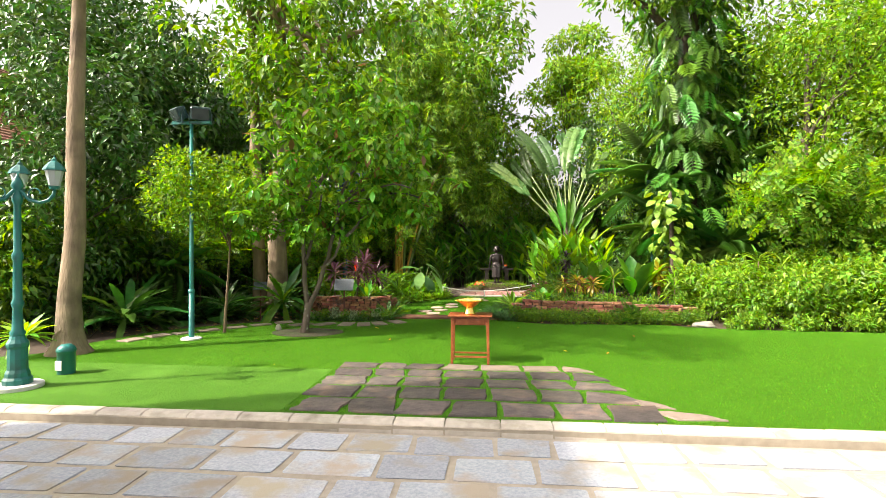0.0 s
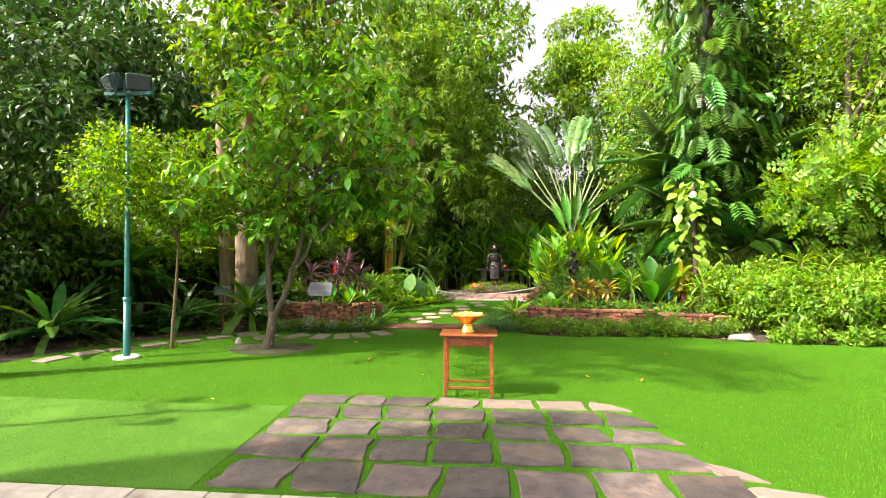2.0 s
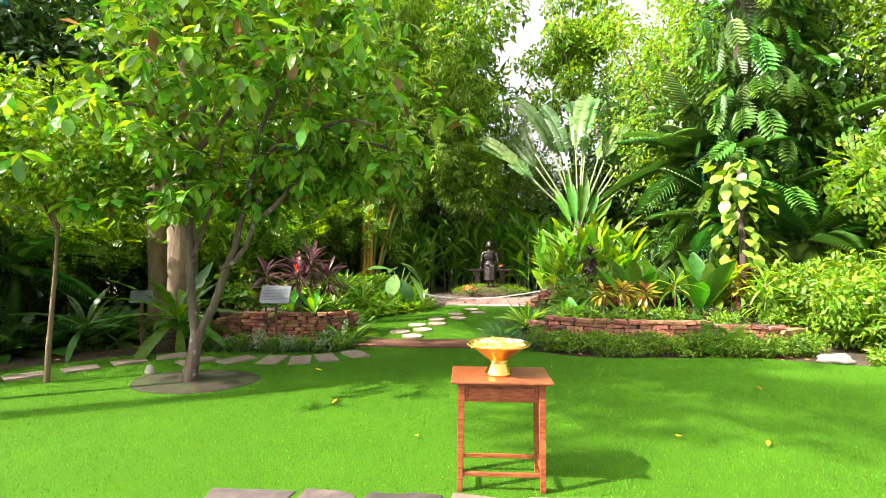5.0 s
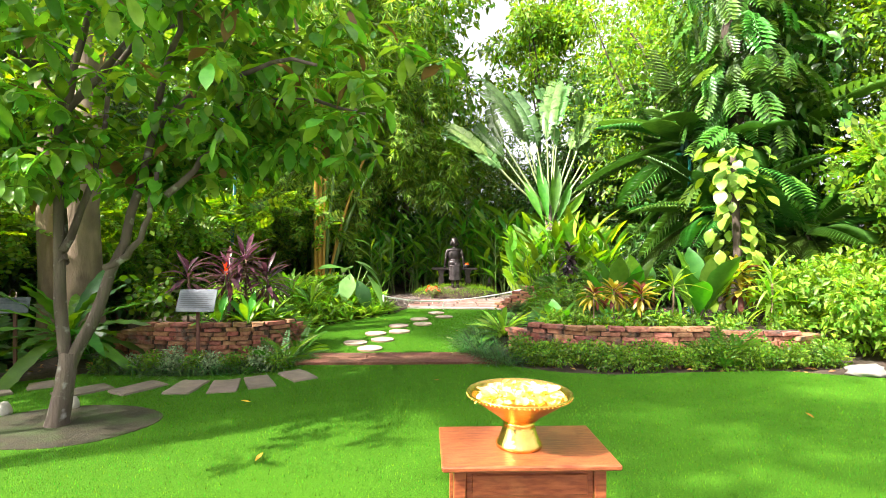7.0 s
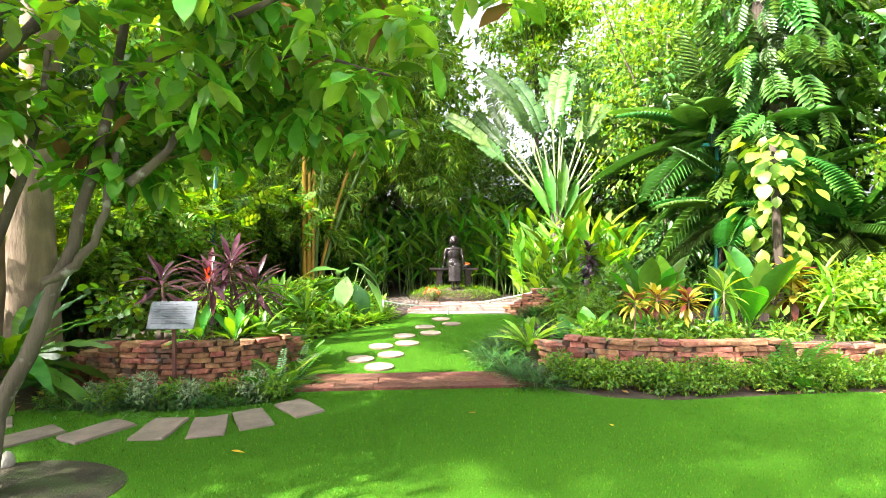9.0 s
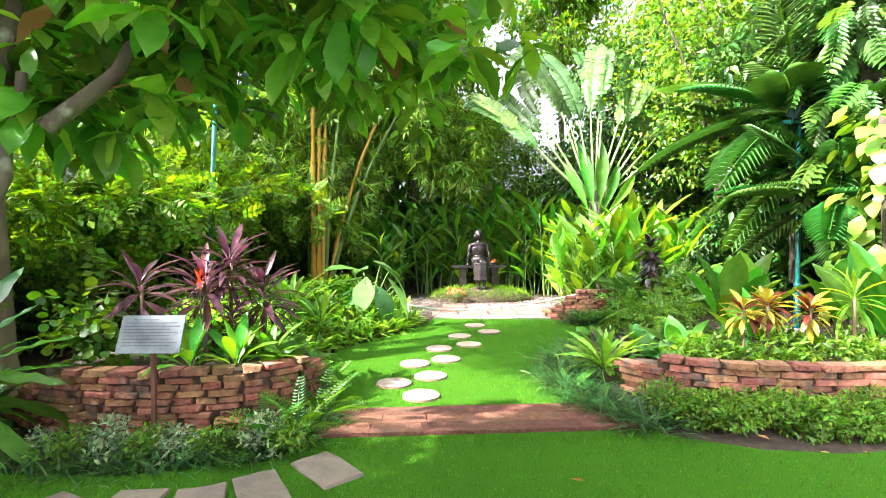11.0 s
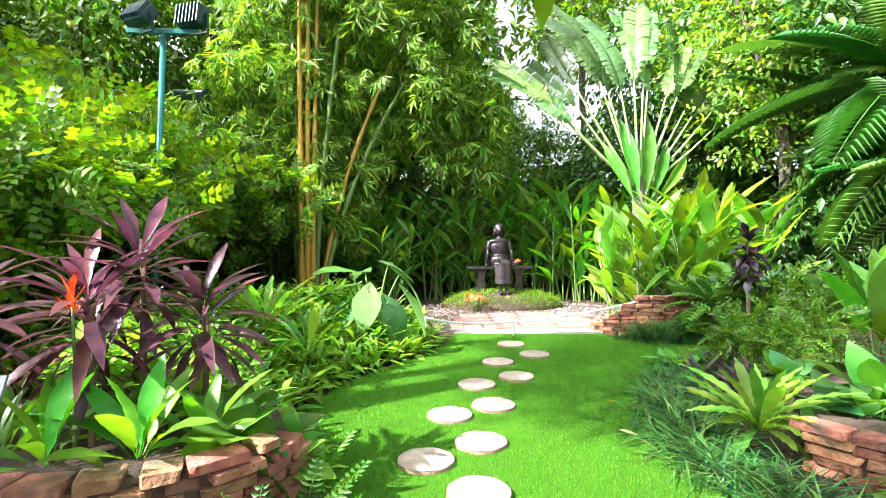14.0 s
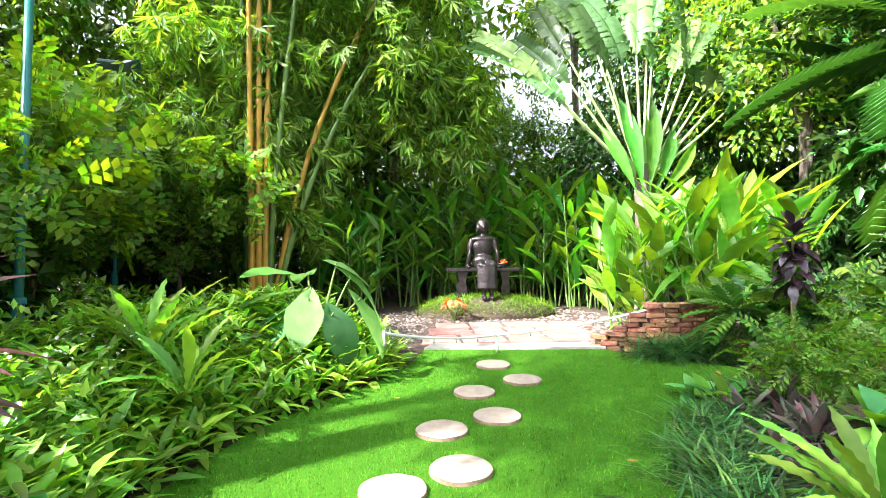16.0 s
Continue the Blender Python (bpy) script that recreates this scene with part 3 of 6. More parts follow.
# slate landing in front of the lawn, row by row
landing = sheet("slate_landing", [(-1.45, 6.6), (2.9, 6.66), (2.3, 7.5), (2.1, 8.3), (1.9, 8.95), (-1.6, 8.98)], 0.003, 0.02, M_SOIL, "landing of dark slate slabs with turf in the joints")
landing.data.materials[0] = M_GRASS
ROWS_OF_SLATE = [
    (6.63, 7.14, [(-1.52, -1.00), (-0.95, -0.44), (-0.40, 0.14), (0.20, 0.68), (0.74, 1.28), (1.33, 1.83), (1.88, 2.42)]),
    (7.20, 7.68, [(-1.61, -1.02), (-0.96, -0.51), (-0.46, 0.01), (0.07, 0.57), (0.63, 1.15), (1.21, 1.68), (1.74, 2.36)]),
    (7.74, 8.14, [(-1.60, -1.03), (-0.97, -0.57), (-0.52, -0.03), (0.03, 0.50), (0.57, 1.09), (1.15, 1.62), (1.69, 2.28)]),
    (8.20, 8.58, [(-1.58, -1.06), (-1.01, -0.58), (-0.53, -0.06), (-0.01, 0.50), (0.57, 1.09), (1.15, 1.66), (1.73, 2.20)]),
    (8.64, 8.98, [(-1.60, -1.06), (-1.01, -0.65), (-0.60, -0.11), (-0.06, 0.41), (0.47, 1.02), (1.08, 1.58), (1.66, 2.05)]),
]
k = 0
for y0, y1, cells in ROWS_OF_SLATE:
    for i, (a, b) in enumerate(cells):
        k += 1
        rr = random.Random(k)
        pale = y0 > 8.6 and i >= 3
        q = rr.uniform(-0.03, 0.03)
        cut = 0.18 if i == 6 and y0 > 7 else 0.0
        flat_stone("slate_slab", [(a + q, y0 + rr.uniform(0, 0.03)), (b + q, y0 + rr.uniform(0, 0.03)), (b - q - cut, y1 - rr.uniform(0, 0.04) - cut * 0.4), (a - q, y1 - rr.uniform(0, 0.03))], 0.02, 0.04, M_PALE_SLATE if pale else M_SLATE, landing, seed=k, rough=0.02)
flat_stone("slate_slab", [(2.52, 6.70), (3.02, 6.74), (2.86, 6.88), (2.50, 6.98), (2.36, 6.92)], 0.02, 0.04, M_PALE_SLATE, landing, seed=61)
flat_stone("slate_slab", [(2.30, 7.12), (2.62, 7.06), (2.50, 7.22), (2.20, 7.42)], 0.02, 0.04, M_PALE_SLATE, landing, seed=62)

# stepping discs
DISCS = [(-0.93, 14.88), (-1.21, 15.34), (-0.80, 15.61), (-0.97, 16.21), (-0.56, 16.43), (-0.61, 17.09), (-0.15, 17.34), (-0.22, 18.01), (0.32, 18.36), (0.16, 19.02)]
for i, (x, y) in enumerate(DISCS):
    r = random.Random(i + 40)
    e = empty("stepping_stone", x, y, 0.0, "round pale cast log-slice stepping stone in turf", "stepping stone", "stepping stones up the lawn", rz=r.uniform(0, 360))
    bm = bmesh.new()
    n = 32
    base = [0.19 * (1 + 0.035 * noise.noise((math.cos(a) * 1.5, math.sin(a) * 1.5, i * 3.7)) - (0.12 if abs(a - 1.3) < 0.07 else 0)) for a in [2 * math.pi * q / n for q in range(n)]]
    rings = [[bm.verts.new((base[q] * s * math.cos(2 * math.pi * q / n), base[q] * s * math.sin(2 * math.pi * q / n), z + 0.002 * math.sin(q * 5 + s * 30))) for q in range(n)] for s, z in ((0.99, 0.024), (0.93, 0.030), (0.75, 0.028), (0.5, 0.031), (0.25, 0.029))]
    for a, b in zip(rings, rings[1:]):
        for q in range(n):
            bm.faces.new((a[q], a[(q + 1) % n], b[(q + 1) % n], b[q]))
    bm.faces.new(rings[-1])
    part("face", bm_mesh("face", bm, M_DISC, True), e)
    bm = bmesh.new()
    ra = [[bm.verts.new((base[q] * s * math.cos(2 * math.pi * q / n), base[q] * s * math.sin(2 * math.pi * q / n), z)) for q in range(n)] for s, z in ((0.97, -0.03), (1.01 + 0.0, 0.0), (0.995, 0.022))]
    for a, b in zip(ra, ra[1:]):
        for q in range(n):
            bm.faces.new((a[q], a[(q + 1) % n], b[(q + 1) % n], b[q]))
    part("bark_rim", bm_mesh("bark_rim", bm, M_DISC_EDGE), e, "rough brown bark-like rim")

# grey flat pavers along the bed
PAVERS = [(-1.62, 13.28, 38), (-1.98, 13.0, 26), (-2.30, 12.83, 14), (-2.70, 12.80, 0), (-3.2, 12.78, -30), (-3.72, 12.68, -40), (-4.25, 12.95, -55), (-4.62, 12.55, -45), (-4.98, 12.12, -42), (-5.38, 11.7, -40), (-5.68, 11.3, -35), (-6.0, 10.95, -28), (-6.2, 10.45, -15)]
for i, (x, y, a) in enumerate(PAVERS):
    ca, sa = math.cos(radians(a)), math.sin(radians(a))
    hw, hl = 0.145, 0.25 if i < 6 else 0.2
    o = [(x + ca * u - sa * v, y + sa * u + ca * v) for u, v in ((-hw, -hl), (hw, -hl), (hw, hl), (-hw, hl))]
    flat_stone("flat_paver", o, 0.022, 0.05, M_PALE_SLATE, cat="paving stone", label="oblong grey-brown sandstone paver laid in turf", group="pavers beside the bed", seed=80 + i, rough=0.008)

# white rock at the bed's edge
bm = bmesh.new()
bmesh.ops.create_icosphere(bm, subdivisions=3, radius=1)
for v in bm.verts:
    q = 1 + 0.35 * noise.noise(v.co * 1.7) + 0.12 * noise.noise(v.co * 5)
    v.co = Vector((v.co.x * 0.25 * q, v.co.y * 0.18 * q, max(v.co.z, -0.35) * 0.09 * q))
tagged(new("garden_rock", bm_mesh("garden_rock", bm, M_STONE, True)), "low pale rough rock lying at the bed edge", "rock").matrix_basis = pose(5.35, 13.25, 0.03, 0, 0, 15)

# kerb and paved drive
kerb = sheet("kerb_bed", [(-14, 6.38), (14, 6.38), (14, 6.57), (-14, 6.57)], -0.03, 0.08, M_MORTAR, "mortar under the kerb stones")
km = []
for i in range(3):
    bm = bmesh.new()
    prof = [(0.10, -0.12), (0.10, -0.005), (0.085, 0.006), (-0.03, 0.0), (-0.075, -0.022), (-0.105, -0.06), (-0.115, -0.12)]
    a = [bm.verts.new((-0.5, y, z + random.uniform(-0.003, 0.003))) for y, z in prof]
    b = [bm.verts.new((0.5, y, z + random.uniform(-0.003, 0.003))) for y, z in prof]
    for j in range(len(prof) - 1):
        bm.faces.new((a[j], a[j + 1], b[j + 1], b[j]))
    bm.faces.new(a), bm.faces.new(b[::-1])
    bmesh.ops.bevel(bm, geom=[e for e in bm.edges if abs(e.verts[0].co.x - e.verts[1].co.x) < 0.01], offset=0.012, segments=1, affect="EDGES")
    km.append(bm_mesh("kerb_stone", bm, M_KERB))
x = -9.0
i = 0
while x < 12:
    L = random.uniform(0.50, 0.56)
    part("kerb_stone", km[i % 3], kerb, m=pose(x + L / 2, 6.48 + 0.012 * abs(x) ** 0.8 * 0.6, 0, 0, 0, random.uniform(-0.5, 0.5)) @ Matrix.Diagonal((L - 0.006, 1, 1, 1)))
    x += L
    i += 1
drive = sheet("paved_drive", [(-12, 0.2), (12, 0.2), (12, 6.36), (-12, 6.36)], -0.100, 0.01, M_MORTAR, "drive of blue-grey granite setts in sandy mortar")
gm = [bm_mesh("granite_sett", box_bm(1, 1, 1, 0.035, 0.03), M_GRANITE) for _ in range(6)]
random.seed(11)
y = 6.33
count = 0
while y > 2.2:
    d = random.uniform(0.44, 0.52)
    x = -7.5 + random.uniform(0, 0.5)
    while x < 7.5:
        w = random.choice((0.55, 0.64, 0.7, 0.78)) * random.uniform(0.95, 1.05)
        part("granite_sett", random.choice(gm), drive, m=pose(x + w / 2, y - d / 2 + random.uniform(-0.015, 0.015), -0.10, random.uniform(-0.6, 0.6), random.uniform(-0.6, 0.6), random.uniform(-1.5, 1.5)) @ Matrix.Diagonal((w - 0.06, d - 0.07, 0.018, 1)))
        x += w
        count += 1
    y -= d

# ---- brick planter walls ----
random.seed(21)
brick_meshes = [bm_mesh("brick", box_bm(1, 1, 1, 0.07, 0.06), M_BRICK) for _ in range(9)]


def brick_wall(name, line, height_at, label, course=0.066, length=(0.19, 0.33), depth=0.15, gaps=0.12, cap=True):
    """A dry-laid wall of old bricks along a line of (x, y)."""
    p = np.array(line, float)
    seg = np.linalg.norm(np.diff(p, axis=0), axis=1)
    s = np.r_[0, np.cumsum(seg)]
    total = s[-1]

    def at(d):
        d = min(max(d, 0), total)
        return np.array([np.interp(d, s, p[:, 0]), np.interp(d, s, p[:, 1])])
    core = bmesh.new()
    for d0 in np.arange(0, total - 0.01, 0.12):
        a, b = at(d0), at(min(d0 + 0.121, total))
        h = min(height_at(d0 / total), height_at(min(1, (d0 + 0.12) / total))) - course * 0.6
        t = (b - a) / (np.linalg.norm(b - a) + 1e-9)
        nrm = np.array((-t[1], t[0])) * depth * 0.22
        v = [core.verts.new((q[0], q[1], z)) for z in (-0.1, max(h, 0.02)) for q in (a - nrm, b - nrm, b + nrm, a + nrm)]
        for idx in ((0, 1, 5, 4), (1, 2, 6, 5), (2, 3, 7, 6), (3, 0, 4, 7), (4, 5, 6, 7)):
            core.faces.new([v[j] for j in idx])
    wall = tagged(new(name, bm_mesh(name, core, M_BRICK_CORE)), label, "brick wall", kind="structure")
    c = 0
    while c * course < 0.9:
        z = c * course + course / 2 - 0.02
        d = -random.uniform(0, 0.15)
        while d < total - 0.04:
            L = random.uniform(*length)
            mid = d + L / 2
            h = height_at(min(max(mid / total, 0), 1))
            if z + course * 0.3 < h and mid > 0 and mid < total:
                a, b = at(mid - 0.08), at(mid + 0.08)
                q = at(mid)
                ang = math.degrees(math.atan2(b[1] - a[1], b[0] - a[0]))
                topmost = z + course > h
                gap = random.uniform(0.005, 0.035) if random.random() > gaps else 0.06
                part("brick", random.choice(brick_meshes), wall, m=pose(q[0] + random.uniform(-0.012, 0.012), q[1] + random.uniform(-0.012, 0.012), z + random.uniform(-0.004, 0.004), random.uniform(-2, 2), random.uniform(-2, 2), ang + random.uniform(-6, 6)) @ Matrix.Diagonal((L - gap, depth * random.uniform(0.9, 1.12) * (1.2 if topmost and cap else 1), course * random.uniform(0.84, 0.97), 1)))
            d += L
        c += 1
    return wall


line_l = smooth_line([(-4.6, 14.65), (-4.15, 14.34), (-3.6, 14.2), (-3.05, 14.15), (-2.5, 14.22), (-2.12, 14.45), (-1.95, 14.85), (-2.05, 15.25)])
brick_wall("planter_wall_1", line_l, lambda t: 0.50 if 0.24 < t < 0.8 else (0.14 + 1.6 * t if t <= 0.24 else 0.50 - (t - 0.8) * 1.9), "curved dry-laid planter wall of weathered red bricks", course=0.059, length=(0.13, 0.29), gaps=0.25)
line_r = smooth_line([(1.28, 15.0), (1.5, 14.6), (2.0, 14.33), (2.7, 14.2), (3.4, 14.16), (3.95, 14.2)])
brick_wall("planter_wall_2", line_r, lambda t: 0.44 if t > 0.12 else 0.3, "low curved planter wall of old red bricks", gaps=0.03)
line_r2 = smooth_line([(4.02, 14.3), (4.6, 14.22), (5.2, 14.25), (5.7, 14.5)])
brick_wall("planter_wall_3", line_r2, lambda t: 0.42 if t < 0.7 else 0.3, "sunlit low planter wall of old red bricks", gaps=0.03)
line_b = smooth_line([(1.72, 19.92), (1.95, 19.75), (2.3, 19.62), (2.8, 19.6), (3.3, 19.75)])
brick_wall("planter_wall_4", line_b, lambda t: 0.2 if t < 0.12 else (0.62 if t > 0.38 else 0.2 + (t - 0.12) * 1.6), "stepped end wall of orange-red bricks beside the path", course=0.062, gaps=0.02, length=(0.16, 0.26))
line_e = smooth_line([(-1.7, 19.2), (-1.45, 19.7), (-1.6, 20.3)])
brick_wall("planter_wall_5", line_e, lambda t: 0.3, "low brick edge behind the taro plant", gaps=0.02)

# paved court before the statue
court = sheet("gravel_court", smooth_line([(-1.3, 20.05), (1.9, 19.85), (2.6, 20.3), (3.2, 21.6), (3.3, 23.5), (2.3, 24.6), (-0.6, 24.6), (-1.6, 23.2), (-1.7, 21.3)], 3), 0.006, 0.05, M_SOIL, "gravel-strewn court before the statue")
sheet("threshold", [(-0.55, 19.98), (1.78, 19.74), (1.86, 20.02), (-0.42, 20.28)], 0.028, 0.06, M_STONE, "pale concrete threshold at the end of the lawn")
random.seed(3)
k = 200
for r, (ya, yb) in enumerate(((20.3, 20.85), (20.9, 21.45), (21.5, 22.0))):
    x = -0.55 + 0.15 * r
    while x < 1.75:
        w = random.uniform(0.5, 0.8)
        k += 1
        flat_stone("sandstone_slab", [(x, ya - 0.1 * (x / 2)), (x + w - 0.04, ya - 0.1 * ((x + w) / 2)), (x + w - 0.05, yb - 0.1 * ((x + w) / 2)), (x + 0.02, yb - 0.1 * (x / 2))], 0.03, 0.04, M_REDSLAB, court, seed=k, rough=0.02)
        x += w
n = 2600
ang, rad = rng.random(n) * 6.283, np.sqrt(rng.random(n))
P = np.c_[0.8 + 2.3 * rad * np.cos(ang), 22.1 + 2.2 * rad * np.sin(ang), np.full(n, 0.012)]
P = P[(P[:, 1] > 20.05) & ~((np.abs(P[:, 0] - 0.6) < 1.0) & (P[:, 1] < 21.9) & (rng.random(n) > 0.12)) & ~((P[:, 0] < -1.2) & (P[:, 1] < 20.4))]
oct_v = np.array([(1, 0, 0), (0.3, 0.8, 0), (-0.7, 0.6, 0.0), (-0.9, -0.3, 0), (-0.1, -0.8, 0), (0.7, -0.6, 0), (0, 0, 0.55), (0.4, 0.1, 0.5)])
oct_f = np.array([(0, 1, 7), (1, 2, 6), (2, 3, 6), (3, 4, 6), (4, 5, 7), (5, 0, 7), (1, 6, 7), (4, 7, 6)])
aa = rng.random(len(P)) * 6.283
g = tagged(new("gravel", np_mesh("gravel", *scatter((oct_v, oct_f), P, np.c_[np.cos(aa), np.sin(aa), 0 * aa], np.tile((0, 0, 1.0), (len(P), 1)), rng.uniform(0.018, 0.045, len(P))), M_PEBBLE, False)), "loose brown and grey river pebbles", "gravel", kind="stuff")

# perimeter wall behind the planting
for nm, pts_ in (("wall_back", [(-24, 36), (24, 36), (24, 36.2), (-24, 36.2)]), ("wall_left", [(-24, 18), (-23.8, 18), (-23.8, 36), (-24, 36)]), ("wall_right", [(23.8, 10), (24, 10), (24, 36), (23.8, 36)])):
    sheet(nm, pts_, 2.4, 2.5, M_WALL, "weathered rendered garden wall behind the trees")
# plain unseen wall, added to keep the sun off the drive
sheet("unseen_shade_wall", [(-9.9, -12), (-9.5, -12), (-9.5, 3.9), (-9.9, 3.9)], 11.0, 11.2, M_WALL, "plain rendered wall added out of view to shade the drive")

# ---- table and brass bowl ----


def side_table():
    e = empty("side_table", 0.30, 9.20, 0, "small varnished red-brown wooden side table on turf", "table")
    bm = box_bm(0.67, 0.43, 0.022, 0.006, at=(0, 0, 0.733))
    part("tabletop", bm_mesh("tabletop", bm, M_WOOD), e)
    bm = box_bm(0.60, 0.36, 0.012, 0.003, at=(0, 0, 0.716))
    part("moulding", bm_mesh("moulding", bm, M_WOOD), e)
    for sx in (-1, 1):
        for sy in (-1, 1):
            bm = bmesh.new()
            v0 = [bm.verts.new((sx * 0.275 + a * 0.018, sy * 0.155 + b * 0.018, 0)) for a, b in ((-1, -1), (1, -1), (1, 1), (-1, 1))]
            v1 = [bm.verts.new((sx * 0.265 + a * 0.023, sy * 0.15 + b * 0.023, 0.71)) for a, b in ((-1, -1), (1, -1), (1, 1), (-1, 1))]
            for i in range(4):
                bm.faces.new((v0[i], v0[(i + 1) % 4], v1[(i + 1) % 4], v1[i]))
            bm.faces.new(v0), bm.faces.new(v1)
            bmesh.ops.bevel(bm, geom=bm.edges[:], offset=0.003, segments=1, affect="EDGES")
            part("leg", bm_mesh("leg", bm, M_WOOD), e)
    for sy, nm in ((-1, "drawer_front"), (1, "back_apron")):
        bm = box_bm(0.485, 0.018, 0.115, 0.003, at=(0, sy * 0.15, 0.652))
        if sy < 0:
            box_bm(0.44, 0.008, 0.08, 0.003, at=(0, -0.162, 0.652), bm=bm)
        part(nm, bm_mesh(nm, bm, M_WOOD), e)
    for sx in (-1, 1):
        part("side_apron", bm_mesh("side_apron", box_bm(0.018, 0.255, 0.115, 0.003, at=(sx * 0.265, 0, 0.652)), M_WOOD), e)
        part("side_stretcher", bm_mesh("side_stretcher", box_bm(0.02, 0.27, 0.028, 0.003, at=(sx * 0.272, 0, 0.13)), M_WOOD), e)
    for sy in (-1, 1):
        part("stretcher", bm_mesh("stretcher", box_bm(0.505, 0.02, 0.028, 0.003, at=(0, sy * 0.153, 0.115)), M_WOOD), e)
    return e


side_table()
bowl = empty("pedestal_bowl", 0.285, 9.19, 0.7445, "polished gold brass footed offering bowl with yellow petals", "bowl")
part("foot", bm_mesh("foot", lathe([(0, 0), (0.092, 0), (0.094, 0.012), (0.088, 0.02), (0.083, 0.03), (0.072, 0.055), (0.066, 0.075), (0.06, 0.088), (0.066, 0.095), (0.055, 0.104), (0, 0.104)], 40), M_GOLD, True), bowl)
prof = [(0, 0.104), (0.06, 0.104), (0.078, 0.112), (0.082, 0.12), (0.12, 0.145), (0.165, 0.175), (0.198, 0.2), (0.212, 0.212), (0.214, 0.218), (0.208, 0.219), (0.19, 0.203), (0.155, 0.178), (0.1, 0.158), (0, 0.152)]
part("dish", bm_mesh("dish", lathe(prof, 56), M_GOLD, True), bowl)
bm = bmesh.new()
for i in range(72):
    a = 2 * math.pi * i / 72
    lathe([(0, -0.0055), (0.0055, 0), (0, 0.0055)], 6, bm, (0.2115 * math.cos(a), 0.2115 * math.sin(a), 0.2085))
part("beaded_rim", bm_mesh("beaded_rim", bm, M_GOLD, True), bowl)
n = 240
a, r = rng.random(n) * 6.283, np.sqrt(rng.random(n)) * 0.15
P = np.c_[r * np.cos(a), r * np.sin(a), 0.168 + 0.03 * (1 - (r / 0.15) ** 2) + rng.random(n) * 0.012 + 0.03 * (r / 0.15) ** 2]
petals = part("petal_heap", np_mesh("petal_heap", *scatter(t_round(7, 0.8, 0.25), P, np.c_[np.cos(a * 3), np.sin(a * 3), rng.normal(0, 0.3, n)], np.c_[rng.normal(0, 0.4, n), rng.normal(0, 0.4, n), np.ones(n)], rng.uniform(0.03, 0.055, n)), M_PETAL), bowl)
tagged(petals, "heaped pale yellow petals", kind="stuff")

# ---- lamps ----


def flood_lamp(parent, x, y, z, yaw, pitch, mat=None, s=1.0):
    """A floodlight: ribbed housing, glass, yoke."""
    bm = box_bm(0.36 * s, 0.14 * s, 0.26 * s, 0.02)
    m = pose(x, y, z, pitch, 0, yaw)
    head = part("housing", bm_mesh("housing", bm, mat or M_DARKTEAL), parent, m=m)
    fin = bm_mesh("cooling_fin", box_bm(0.012, 0.05 * s, 0.24 * s), mat or M_DARKTEAL)
    for i in range(7):
        part("cooling_fin", fin, head, m=pose(-0.15 * s + i * 0.05 * s, 0.09 * s, 0))
    part("glass", bm_mesh("glass", box_bm(0.31 * s, 0.012, 0.21 * s, 0.003, at=(0, -0.074 * s, 0)), M_DARKGLASS), head)
    bm = box_bm(0.02, 0.03, 0.22 * s, at=(-0.2 * s, 0, -0.09 * s))
    box_bm(0.02, 0.03, 0.22 * s, at=(0.2 * s, 0, -0.09 * s), bm=bm)
    box_bm(0.42 * s, 0.03, 0.02, at=(0, 0, -0.2 * s), bm=bm)
    part("yoke", bm_mesh("yoke", bm, mat or M_DARKTEAL), parent, m=pose(x, y, z, 0, 0, yaw))


M_DARKGLASS = material("dark_lamp_glass", (0.03, 0.045, 0.045), (0.04, 0.055, 0.055), rough=0.15, bump=0.0)
M_LAMPGLASS = bpy.data.materials.new("lamp_glass")
M_LAMPGLASS.use_nodes = True
b = M_LAMPGLASS.node_tree.nodes["Principled BSDF"]
b.inputs["Base Color"].default_value, b.inputs["Roughness"].default_value = (0.55, 0.62, 0.62, 1), 0.12
b.inputs["Transmission Weight"].default_value = 0.3


def lamp_pole(x, y, height, lean, label, heads, footing=True, arm=0.4, yaw=0.0, z=0.0):
    e = empty("floodlight_pole", x, y, z, label, "floodlight pole", "floodlight poles", rz=yaw)
    lx, ly = lean
    part("lower_pole", tube("lower_pole", [(0, 0, -0.1), (lx * 0.22, ly * 0.22, height * 0.22)], [0.052, 0.052], M_TEAL, 16), e)
    part("collar", tube("collar", [(lx * 0.22, ly * 0.22, height * 0.22 - 0.03), (lx * 0.23, ly * 0.23, height * 0.22 + 0.03)], [0.062, 0.062], M_TEAL, 16), e)
    part("upper_pole", tube("upper_pole", [(lx * 0.22, ly * 0.22, height * 0.22), (lx, ly, height)], [0.04, 0.034], M_TEAL, 14), e)
    part("crossarm", bm_mesh("crossarm", box_bm(2 * arm, 0.06, 0.06, 0.006, at=(lx, ly, height)), M_TEAL), e)
    if footing:
        part("footing", bm_mesh("footing", lathe([(0.19, -0.05), (0.19, 0.025), (0.17, 0.035), (0.05, 0.04)], 28), M_FOOTING), e, "round white concrete footing")
    for dx, yw, pt in heads:
        flood_lamp(e, lx + dx, ly - 0.02, height + 0.17, yw, pt)
    return e


